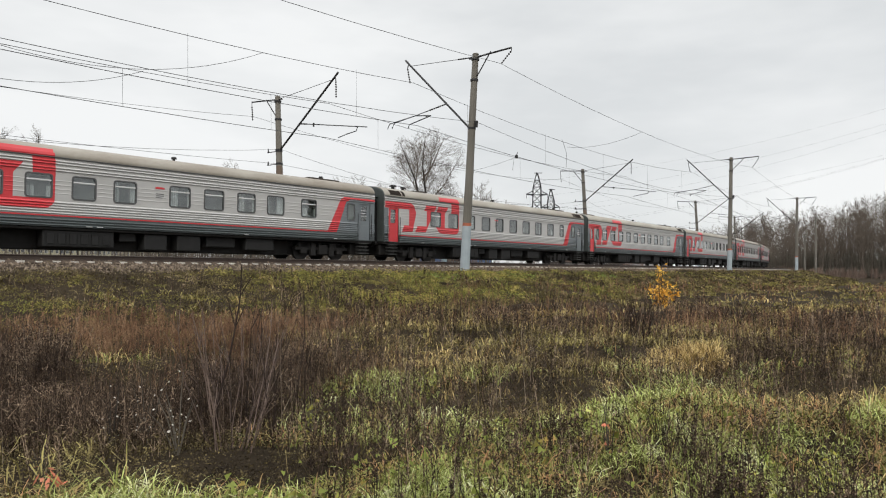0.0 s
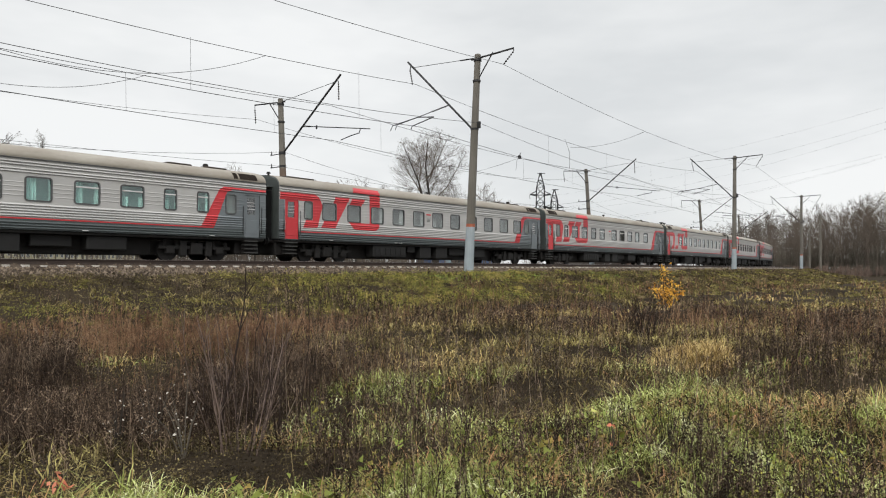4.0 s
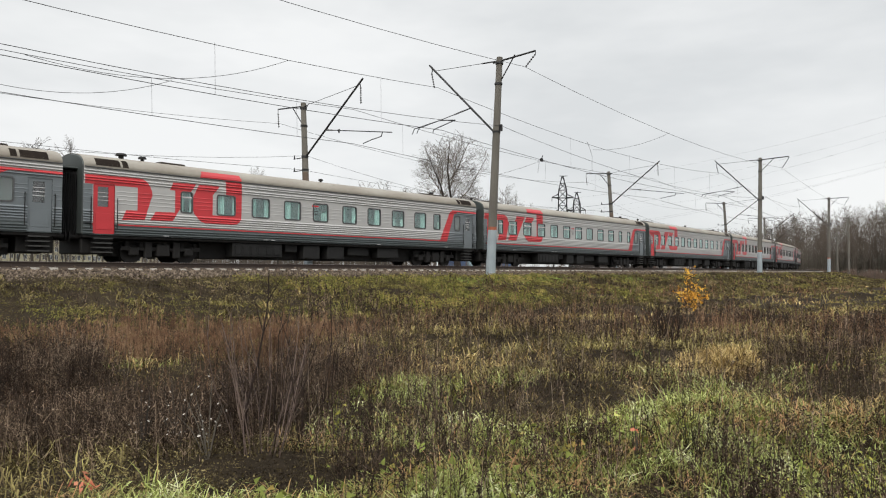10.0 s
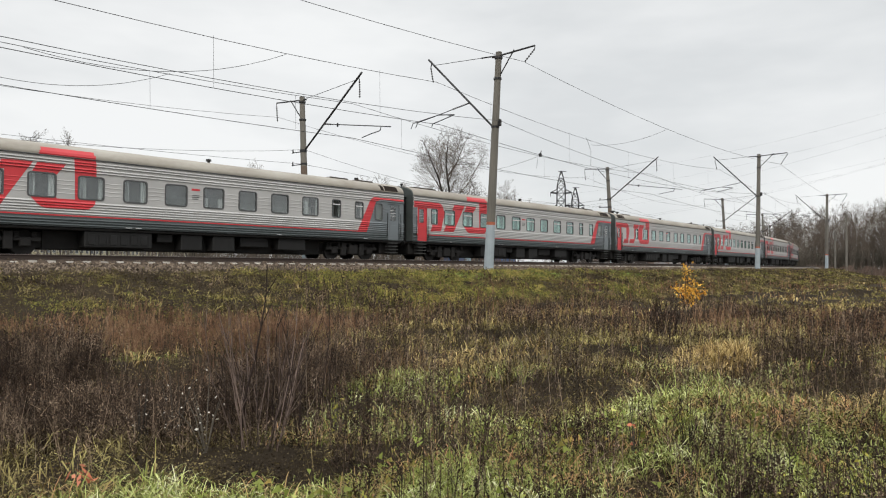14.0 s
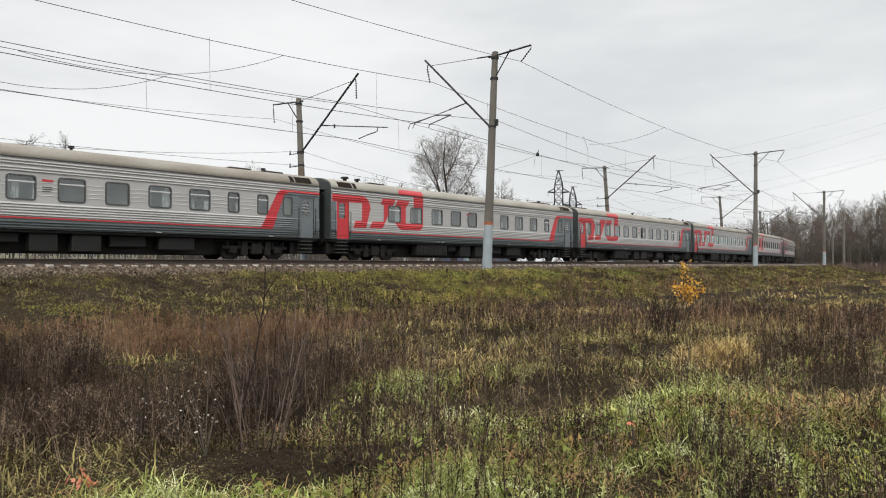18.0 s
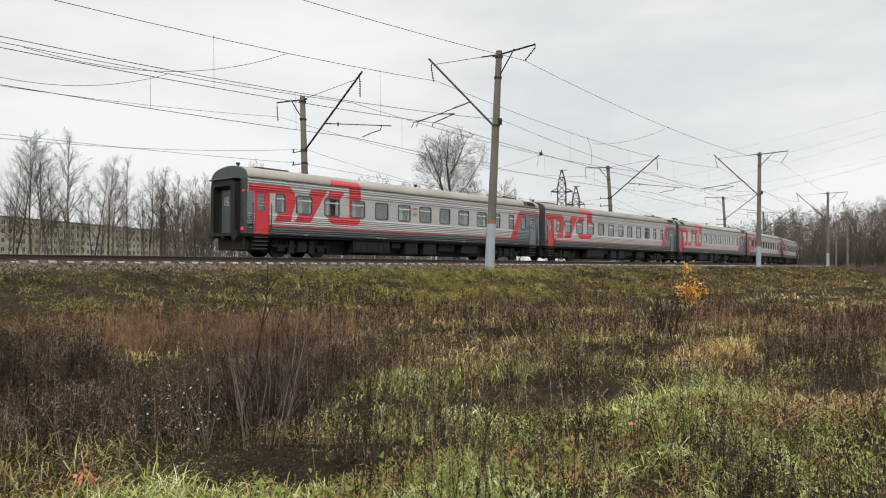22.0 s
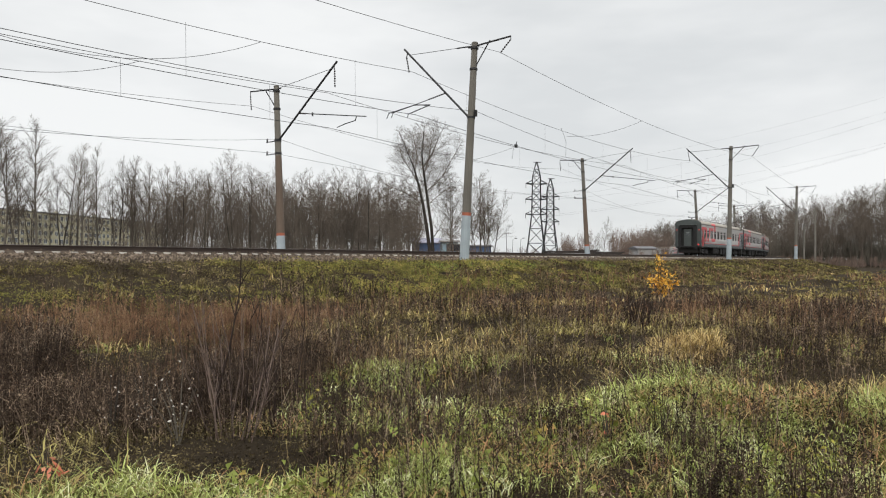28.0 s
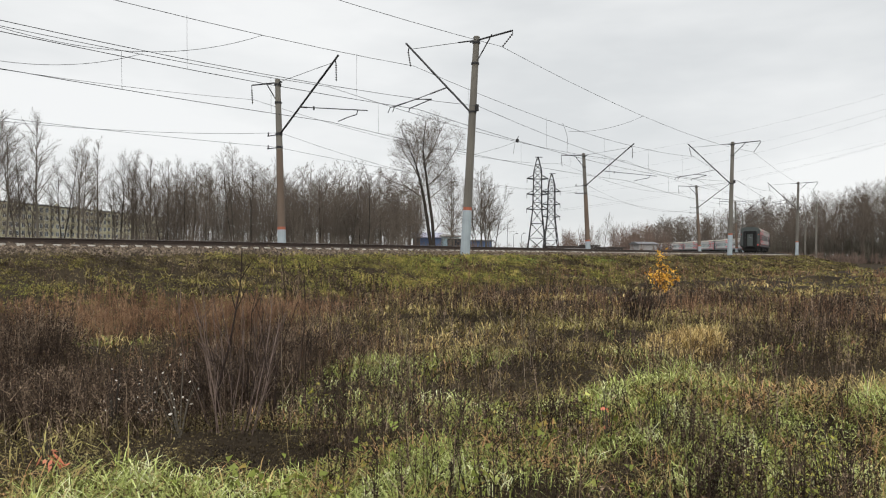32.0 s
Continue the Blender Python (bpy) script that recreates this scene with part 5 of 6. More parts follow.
M_WHITE = mat("white_siding", (0.72, 0.72, 0.70), (0.52, 0.52, 0.50), 0.6, 0, 0.8, 9, 0.7, 0.1)
M_VIOLET = mat("violet_grey_roofing", (0.36, 0.36, 0.44), (0.24, 0.24, 0.31), 0.6, 0, 0.8, 9, 0.7, 0.1)
M_GREY = mat("weathered_grey", (0.36, 0.35, 0.34), (0.22, 0.215, 0.21), 0.8, 0, 0.8, 9, 0.8, 0.1)
M_LOG = mat("old_tarred_timber", (0.06, 0.05, 0.043), (0.03, 0.025, 0.022), 0.9, 0, 2, 20, 0.9, 0.2, rand=0.5)
M_LATT = mat("tarnished_lattice_steel", (0.045, 0.046, 0.048), (0.022, 0.022, 0.023), 0.6, 0.4, 1, 12, 0.7, 0.0)


def apartment_house(px, dist, turn, length, storeys):
    x, y, z = place(px, dist)
    T = thing("apartment_house", "pale yellowish five-storey panel house behind bare trees", "house", "apartment houses", at=pose(x, y, z, 0, 0, turn))
    H = storeys * 2.6 + 0.5
    part("wall", boxed(0, length, 0, 11, -0.5, H), M_PANEL, T, "pale panel wall")
    part("roof", boxed(-0.4, length + 0.4, -0.4, 11.4, H, H + 0.35, 0.05), M_SLATE, T)
    for k in range(int(length / 12)):
        part("chimney", boxed(5 + k * 12, 5.8 + k * 12, 5, 6.2, H + 0.35, H + 1.5), M_PANEL, T)
    wm = None
    for fl in range(storeys):
        for c in range(int(length / 2.9)):
            bm = bmesh.new()
            x0, z0 = 0.9 + c * 2.9, 1.0 + fl * 2.6
            if wm is None:
                box(bm, 0, 1.4, -0.03, 0.03, 0, 1.4)
                w = part("window", bm, M_PANE_D, T)
                wm = w.data
                fb = bmesh.new()
                for a, b, cc, d in ((-0.08, 1.48, -0.08, 0), (-0.08, 1.48, 1.4, 1.48), (-0.08, 0, 0, 1.4), (1.4, 1.48, 0, 1.4), (0.66, 0.74, 0, 1.4)):
                    box(fb, a, b, -0.07, 0.0, cc, d)
                fm = bpy.data.meshes.new("window_frame")
                fb.to_mesh(fm)
                fb.free()
                fm.materials.append(M_WHITE)
                bb = bmesh.new()
                box(bb, -0.5, 1.9, -0.9, 0, -0.75, 0.15)
                bmm = bpy.data.meshes.new("balcony")
                bb.to_mesh(bmm)
                bb.free()
                bmm.materials.append(M_PANEL)
            else:
                bm.free()
                w = new("window", wm)
                w.parent = T
            w.location = (x0, 0, z0)
            f = new("window_frame", fm)
            f.parent = w
            if c % 4 == 2 and fl:
                b = new("balcony", bmm)
                b.parent = T
                b.location = (x0, 0, z0)
    return T


apartment_house(-60, 240, 36, 122, 5)


def shed(name, px, dist, turn, L, W, H, wall, roofm, label, cat, gable=0.0, windows=0):
    x, y, z = place(px, dist)
    T = thing(name, label, cat, at=pose(x, y, z, 0, 0, turn))
    part("wall", boxed(0, L, 0, W, -0.4, H), wall, T)
    bm = bmesh.new()
    prof = [(-0.3, H), (W + 0.3, H), (W + 0.3, H + 0.15), (W / 2, H + 0.15 + gable), (-0.3, H + 0.15)]
    a = [bm.verts.new((-0.3, yy, zz)) for yy, zz in prof]
    b = [bm.verts.new((L + 0.3, yy, zz)) for yy, zz in prof]
    for i in range(5):
        bm.faces.new((a[i], a[(i + 1) % 5], b[(i + 1) % 5], b[i]))
    bm.faces.new(a[::-1])
    bm.faces.new(b)
    part("roof", bm, roofm, T)
    for k in range(windows):
        w = part("window", boxed(0.7 + k * L / windows, 1.7 + k * L / windows, -0.04, 0.02, 1.4, 2.5), M_PANE_D, T)
        part("window_frame", boxed(0.62 + k * L / windows, 1.78 + k * L / windows, -0.05, -0.042, 2.5, 2.58), M_WHITE, w)
    return T


shed("storage_hall", 740, 118, -42, 4.4, 7, 2.7, M_BLUE, M_VIOLET, "blue-violet sheet metal hall with curved roof", "shed", 0.8)
shed("site_cabin", 787, 112, -44, 2.5, 2.6, 2.8, M_LBLUE, M_GREY, "pale blue site cabin with windows", "cabin", 0.25, 3)
shed("storage_shed", 826, 122, -46, 4.6, 4, 2.3, M_BLUE, M_SLATE, "low blue metal shed beyond the tracks", "shed", 0.15)
shed("garage", 1137, 175, -40, 4.6, 5, 2.6, M_GREY, M_SLATE, "low grey garage with shallow roof", "garage", 0.5)
for k, (p, d, L, H, mt) in enumerate(((872, 126, 5, 1.25, 0), (912, 118, 9, 1.25, 1), (975, 126, 7, 1.75, 0), (1012, 116, 4, 1.2, 1), (1034, 128, 3.5, 2.0, 0), (1070, 140, 5, 1.9, 0))):
    x, y, z = place(p, d)
    wood = not mt
    T = thing("timber_stack" if wood else "slab_stack", "stack of old dark timbers beside the line" if wood else "low stack of weathered grey concrete slabs", "timber stack" if wood else "slab stack", "timber stacks" if wood else "slab stacks", at=pose(x, y, z, 0, 0, -42 + 3 * k))
    rr = random.Random(k)
    rows = int(H / 0.24)
    for r in range(rows):
        for c in range(5 if wood else 2):
            o = rr.uniform(-0.5, 0.5)
            wd = 0.32 if wood else 0.8
            part("timber" if wood else "slab", boxed(o, L + o, c * wd, c * wd + wd * 0.86, r * 0.24, r * 0.24 + 0.22), M_LOG if wood else M_GREY, T)


def lattice_tower(px, dist, H, turn):
    x, y, z = place(px, dist)
    T = thing("lattice_tower", "tall grey steel lattice power tower with cross arms", "power tower", "lattice towers", at=pose(x, y, z, 0, 0, turn))
    wz = [(0, 0.099 * H), (0.455 * H, 0.046 * H), (0.85 * H, 0.040 * H), (H, 0.005 * H)]
    half = lambda q: float(np.interp(q, [a for a, _ in wz], [b for _, b in wz]))
    lv = [0, 0.16, 0.31, 0.455, 0.53, 0.61, 0.69, 0.77, 0.85, 0.92, 1.0]
    for cx_, cy_ in ((1, 1), (1, -1), (-1, -1), (-1, 1)):
        v, q = poly_tube([(cx_ * half(a * H), cy_ * half(a * H), a * H) for a in lv], [0.17 - 0.03 * a for a in lv], 4)
        fast_mesh("leg", v, q, np.zeros((0, 3), int), M_LATT, T)
    cs = ((1, 1), (1, -1), (-1, -1), (-1, 1))
    for i in range(4):
        bm = bmesh.new()
        (ax, ay), (bx, by) = cs[i], cs[(i + 1) % 4]
        for a, b in zip(lv[:-1], lv[1:]):
            ha, hb = half(a * H), half(b * H)
            tube(bm, (ax * ha, ay * ha, a * H), (bx * hb, by * hb, b * H), 0.085, n=4, cap=False)
            tube(bm, (bx * ha, by * ha, a * H), (ax * hb, ay * hb, b * H), 0.085, n=4, cap=False)
            tube(bm, (ax * ha, ay * ha, a * H), (bx * ha, by * ha, a * H), 0.085, n=4, cap=False)
        tagged(part("bracing", bm, M_LATT, T), kind="stuff")
    for q in (0.455, 0.61, 0.77):
        for sg in (-1, 1):
            bm = bmesh.new()
            L = 0.108 * H
            h = half(q * H)
            for yy in (-h, h):
                tube(bm, (sg * h, yy, q * H), (sg * L, 0, q * H + 0.2), 0.22, n=4)
                tube(bm, (sg * h, yy, q * H + 1.2), (sg * L, 0, q * H + 0.25), 0.10, n=4)
            part("cross_arm", bm, M_LATT, T)
            tb = bmesh.new()
            tube(tb, (sg * L, 0, q * H + 0.1), (sg * L, 0, q * H - 1.1), 0.09, n=5)
            part("insulator", tb, M_INSUL, T)
    part("earth_arm", boxed(-0.03 * H, 0.05 * H, -0.08, 0.08, H - 0.2, H), M_LATT, T)
    return T


lattice_tower(954, 230, 30.6, -54)
lattice_tower(979, 262, 28.8, -52)
for k, (za, zb) in enumerate(((14.5, 30), (15, 32), (20, 34), (20.5, 36.5), (25, 40), (30, 46))):
    xa, ya, _ = place(965, 238)
    xb, yb, _ = place(1700, 190 + 12 * (k % 3))
    pts = [(xa + (xb - xa) * u, ya + (yb - ya) * u, za + (zb - za) * u - 3.0 * 4 * u * (1 - u)) for u in [i / 16 for i in range(17)]]
    wire("power_line", pts, 0.011, "thin distant power line wire", group="power lines")
for p, d, h in ((901, 150, 6.6), (912, 165, 4.4), (926, 170, 4.6)):
    x, y, z = place(p, d)
    T = thing("street_lamp", "thin grey yard lamp with tilted head", "street lamp", "yard lamps", at=pose(x, y, z, 0, 0, -40))
    bm = bmesh.new()
    tube(bm, (0, 0, -0.3), (0.1, 0, h), 0.05, 0.035, 6)
    part("post", bm, M_LATT, T)
    bm = bmesh.new()
    tube(bm, (0.1, 0, h), (0.7, 0, h + 0.35), 0.035, n=5)
    part("arm", bm, M_LATT, T)
    part("lamp_head", boxed(0.55, 1.1, -0.14, 0.14, h + 0.3, h + 0.44, 0.04), M_LATT, T)
for p, d in ((1400, 215), (1457, 165), (1437, 178)):
    x, y, z = place(p, d)
    T = thing("line_pole", "plain grey concrete line pole at the forest edge", "pole", "line poles", at=pose(x, y, z))
    bm = bmesh.new()
    tube(bm, (0, 0, -0.5), (0, 0, 11.6 if p == 1457 else 8.2), 0.24, 0.16, 10)
    part("pole", bm, M_CONC, T)
    bm = bmesh.new()
    tube(bm, (-1.2, 0, 11.2 if p == 1457 else 7.9), (1.2, 0, 11.2 if p == 1457 else 7.9), 0.06, n=5)
    part("cross_arm", bm, M_ARM, T)


# ---- field plants ----
M_GRASS = blade_mat("green_and_straw_grass", [(0.0, (0.40, 0.22, 0.11)), (0.16, (0.30, 0.22, 0.09)), (0.34, (0.14, 0.145, 0.04)), (0.58, (0.26, 0.30, 0.08)), (0.82, (0.43, 0.47, 0.17)), (1.0, (0.58, 0.58, 0.36))], 0.3, 0.6, 0.35, 0.6)
M_LITTER = blade_mat("dead_leaf_litter", [(0.0, (0.016, 0.012, 0.008)), (0.45, (0.07, 0.053, 0.028)), (0.8, (0.18, 0.145, 0.06)), (1.0, (0.38, 0.31, 0.15))], 0.3, 0.7)
M_FRESH = blade_mat("fresh_green_grass", [(0.0, (0.09, 0.11, 0.03)), (0.5, (0.15, 0.24, 0.05)), (1.0, (0.27, 0.38, 0.09))], 0.35, 0.5, 0.4, 0.3)
M_LEAFY = blade_mat("yellow_green_ground_leaves", [(0.0, (0.06, 0.058, 0.02)), (0.35, (0.13, 0.14, 0.034)), (0.7, (0.25, 0.245, 0.056)), (0.9, (0.34, 0.27, 0.07)), (1.0, (0.42, 0.33, 0.12))], 0.45, 0.45, 0.5, 0.35)
M_LUSH = blade_mat("lush_yellow_green_leaves", [(0.0, (0.07, 0.066, 0.022)), (0.3, (0.15, 0.15, 0.038)), (0.65, (0.27, 0.26, 0.062)), (0.88, (0.40, 0.32, 0.085)), (1.0, (0.48, 0.36, 0.15))], 0.35, 0.6, 0.4, 0.5)
M_WITHER = blade_mat("withered_ground_leaves", [(0.0, (0.026, 0.020, 0.013)), (0.5, (0.082, 0.062, 0.034)), (0.85, (0.155, 0.125, 0.055)), (1.0, (0.28, 0.22, 0.12))], 0.35, 0.5, 0.5, 0.4)
M_OLIVE = blade_mat("olive_bank_grass", [(0.0, (0.05, 0.036, 0.02)), (0.35, (0.115, 0.093, 0.034)), (0.7, (0.18, 0.165, 0.045)), (1.0, (0.32, 0.27, 0.085))], 0.45, 0.4, 0.5, 0.35)
M_TANGLE = blade_mat("tangled_field_grass", [(0.0, (0.05, 0.035, 0.021)), (0.4, (0.15, 0.115, 0.05)), (0.75, (0.24, 0.20, 0.073)), (1.0, (0.37, 0.32, 0.12))], 0.4, 0.6, 0.4, 0.4)
M_STRAW = blade_mat("straw_grass", [(0.0, (0.16, 0.098, 0.045)), (0.5, (0.36, 0.26, 0.105)), (1.0, (0.58, 0.46, 0.21))])
M_WEED = blade_mat("dead_brown_weeds", [(0.0, (0.010, 0.007, 0.005)), (0.45, (0.042, 0.028, 0.020)), (0.8, (0.115, 0.079, 0.054)), (1.0, (0.36, 0.27, 0.19))], 0.15, 0.5, 0.35, 0.85)
M_RUST = blade_mat("reddish_dry_stalks", [(0.0, (0.07, 0.038, 0.024)), (0.6, (0.20, 0.115, 0.068)), (1.0, (0.38, 0.245, 0.145))], 0.3)
M_STALK = blade_mat("bleached_stalks", [(0.0, (0.06, 0.043, 0.032)), (0.5, (0.20, 0.155, 0.115)), (1.0, (0.46, 0.38, 0.28))], 0.1, 0.5, 0.2, 0.9)
M_BROAD = blade_mat("broad_green_leaves", [(0.0, (0.34, 0.24, 0.07)), (0.3, (0.15, 0.17, 0.04)), (0.7, (0.24, 0.29, 0.07)), (1.0, (0.44, 0.44, 0.13))], 0.25, 0.8, 0.3, 0.6)


def to_xy(px, dist):
    a = radians(42.27) - np.arctan((px - 755) / 1278.0)
    return dist * np.cos(a), dist * np.sin(a)


def blades(name, label, px, dist, length, width, bend, material, seed, simple=False):
    """Curved tapering blades, each a small mesh island."""
    rng = np.random.default_rng(seed)
    n = len(px)
    x, y = to_xy(px, dist)
    z = ground_z(x, y)
    az = rng.random(n) * 6.283
    L = length * rng.uniform(0.55, 1.25, n) * (1 + 0.5 * wave(x, y, 2.3, seed))
    bnd = bend * rng.uniform(0.3, 1.6, n)
    w = np.maximum(width * 1.2, dist * 0.0013) * rng.uniform(0.6, 1.3, n)
    dx, dy = np.cos(az), np.sin(az)
    tw = rng.uniform(-0.9, 0.9, n)
    wx, wy = -dy * np.cos(tw) + dx * np.sin(tw), dx * np.cos(tw) + dy * np.sin(tw)
    rows = []
    th = np.clip(bnd * 1.25, 0.25, 2.6)
    steps = ((0.0, 0.8), (0.55, 1.0)) if simple else ((0.0, 0.7), (0.33, 1.0), (0.62, 0.9), (0.85, 0.6))
    for u, k in steps:
        h = L * np.sin(th * u) / th
        o = L * (1 - np.cos(th * u)) / th
        cxx, cyy, czz = x + dx * o, y + dy * o, z + h
        rows.append(np.stack([cxx - wx * w * k / 2, cyy - wy * w * k / 2, czz], 1))
        rows.append(np.stack([cxx + wx * w * k / 2, cyy + wy * w * k / 2, czz], 1))
    o = L * (1 - np.cos(th)) / th
    rows.append(np.stack([x + dx * o, y + dy * o, z + L * np.sin(th) / th], 1))
    m = len(rows)
    v = np.stack(rows, 1).reshape(-1, 3)
    b = np.arange(n)[:, None] * m
    q = [b + np.array([[2 * k, 2 * k + 1, 2 * k + 3, 2 * k + 2]]) for k in range(len(steps) - 1)]
    t = b + np.array([[m - 3, m - 2, m - 1]])
    ob = fast_mesh(name, v, np.concatenate(q, 0), t, material)
    return tagged(ob, label, "grass", kind="stuff")


def weeds(name, label, px, dist, height, material, seed, shoots=8, leaves=16, leaf=0.03, r=0.0035, side=0.28, low=0.25):
    """Dead stalks with side shoots and small curled leaves."""
    rng = np.random.default_rng(seed)
    n = len(px)
    x, y = to_xy(px, dist)
    z = ground_z(x, y)
    H = height * rng.uniform(0.5, 1.25, n) * (1 + 0.55 * wave(x, y, 1.3, seed))
    lean = rng.normal(0, 0.13, (n, 2)) * H[:, None]
    p0 = np.stack([x, y, z - 0.03], 1)
    p2 = np.stack([x + lean[:, 0], y + lean[:, 1], z + H], 1)
    rr = np.maximum(r, dist * 0.00034) * rng.uniform(0.7, 1.3, n)
    v, q = tubes(np.column_stack([p0, p2, rr, rr * 0.3]), 3)
    fine = []
    ends = []
    for k in range(shoots):
        u = rng.uniform(low, 0.98, n)
        b0 = p0 + (p2 - p0) * u[:, None]
        az = rng.random(n) * 6.283
        L = H * side * (1.2 - u) * rng.uniform(0.6, 1.5, n)
        d = np.stack([np.cos(az) * 0.65, np.sin(az) * 0.65, rng.uniform(0.4, 1.1, n)], 1)
        b1 = b0 + d * L[:, None]
        fine.append(np.column_stack([b0, b1, rr * 0.7, rr * 0]))
        ends.append((b0, b1))
    for k in range(leaves):
        i = rng.integers(0, shoots)
        b0, b1 = ends[i]
        c = b0 + (b1 - b0) * rng.random((n, 1)) if k % 3 else p0 + (p2 - p0) * rng.uniform(low, 1.0, (n, 1))
        d = rng.normal(0, 1, (n, 3)) * np.array([1, 1, 0.8])
        d /= np.linalg.norm(d, axis=1)[:, None]
        L = np.maximum(leaf, dist * 0.0017) * rng.uniform(0.5, 1.5, n)
        fine.append(np.column_stack([c, c + d * L[:, None], L * 0.26, L * 0]))
    fv, ft = slivers(np.concatenate(fine))
    ob = fast_mesh(name, np.concatenate([v, fv]), q, ft + len(v), material)
    return tagged(ob, label, "weeds", kind="stuff")


def scatter(n, px_range, d_range, seed, power=1.0, keep=None):
    """Random spots in the view's wedge; keep(px, dist, x, y) gives a chance between 0 and 1."""
    rng = np.random.default_rng(seed)
    px = rng.uniform(*px_range, n)
    u = rng.random(n) ** power
    d = d_range[0] + (d_range[1] - d_range[0]) * u
    x, y = to_xy(px, d)
    ok = offset_of(x, y) < -7.35
    if keep is not None:
        ok &= rng.random(n) < keep(px, d, x, y)
    return px[ok], d[ok]


def clumps(n, px_range, d_range, seed, each, radius, power=1.0, keep=None):
    """Plants standing in small groups."""
    p, d = scatter(n, px_range, d_range, seed, power, keep)
    rng = np.random.default_rng(seed + 500)
    p, d = np.repeat(p, each), np.repeat(d, each)
    d2 = d + rng.normal(0, radius, len(d))
    p2 = p + rng.normal(0, radius, len(p)) / d * 1278
    ok = (d2 > 3.4) & (rng.random(len(d)) < 0.75)
    x, y = to_xy(p2, d2)
    ok &= offset_of(x, y) < -7.35
    return p2[ok], d2[ok]


def bank(n, seed, each, radius, s_range, d_range, power, keep):
    """Tufts along the embankment, by place along the line and distance from it."""
    rng = np.random.default_rng(seed)
    s = s_range[0] + (s_range[1] - s_range[0]) * rng.random(n) ** power
    o = rng.uniform(*d_range, n)
    x, y, _ = along(s, o)
    ok = rng.random(n) < keep(x, y)
    x, y = np.repeat(x[ok], each), np.repeat(y[ok], each)
    x, y = x + rng.normal(0, radius, len(x)), y + rng.normal(0, radius, len(x))
    ok = rng.random(len(x)) < np.clip((-7.85 - offset_of(x, y)) / 1.0, 0, 1)
    x, y = x[ok], y[ok]
    return 755 + 1278 * np.tan(radians(42.27) - np.arctan2(y, x)), np.hypot(x, y)


def band(px, d):
    """The hump of fresh grass across the middle of the field."""
    mid = np.interp(px, [780, 850, 1000, 1250, 1568], [6.1, 6.3, 6.8, 7.3, 7.5])
    half = np.interp(px, [780, 850, 1000, 1250, 1568], [0.3, 0.7, 1.0, 1.4, 1.6])
    return np.clip(1.35 - np.abs(d - mid) / half, 0, 1) * np.clip((px - 760) / 80, 0, 1)


def lime(px, d, x, y):
    """Where the fresh grass grows: the near strip, the hump and odd tufts."""
    edge = np.interp(px, [0, 480, 620, 820, 1100], [5.4, 5.7, 5.9, 6.0, 5.7]) + 0.5 * wave(x, y, 1.6, 3)
    a = np.clip((edge - d) / 0.5, 0, 1) * np.interp(px, [0, 480, 620, 820, 1080, 1200], [0.65, 1.0, 1.0, 1.0, 0.6, 0.45]) * np.clip(0.85 + 0.9 * wave(x, y, 1.5, 7), 0.25, 1)
    b = np.clip(1.6 * wave(x, y, 0.9, 5) - 0.2, 0, 1) * np.interp(px, [440, 540, 760, 900], [0.03, 0.5, 0.5, 0.55]) * np.clip((15 - d) / 4, 0, 1)
    c = band(px, d) * np.clip(0.75 + 0.9 * wave(x, y, 1.3, 8), 0.15, 1)
    return np.clip(a + b + c, 0, 1)


def leaf_mounds(name, label, px, dist, height, radius, leaves, leaf, material, seed):
    """Low broad-leaved cover: small rounded tufts of separate leaves."""
    rng = np.random.default_rng(seed)
    n = len(px)
    x, y = to_xy(px, dist)
    z = ground_z(x, y)
    big = rng.uniform(0.55, 1.4, n) * (1 + 0.5 * wave(x, y, 1.7, seed))
    tris = []
    for k in range(leaves):
        az, u = rng.random(n) * 6.283, np.sqrt(rng.random(n))
        hh = height * big * np.sqrt(np.maximum(1.02 - u * u, 0)) * rng.uniform(0.35, 1.1, n)
        c = np.stack([x + np.cos(az) * u * radius * big, y + np.sin(az) * u * radius * big, z + hh], 1)
        d = rng.normal(0, 1, (n, 3)) * np.array([1, 1, 0.75])
        d /= np.linalg.norm(d, axis=1)[:, None]
        L = np.maximum(leaf, dist * 0.0016) * rng.uniform(0.5, 1.5, n)
        tris.append(np.column_stack([c, c + d * L[:, None], L * 0.34, L * 0]))
    v, t = slivers(np.concatenate(tris))
    ob = fast_mesh(name, v, np.zeros((0, 4), int), t, material)
    return tagged(ob, label, "ground cover", kind="stuff")


def px_of(x, y):
    return 755 + 1278 * np.tan(radians(42.27) - np.arctan2(y, x))


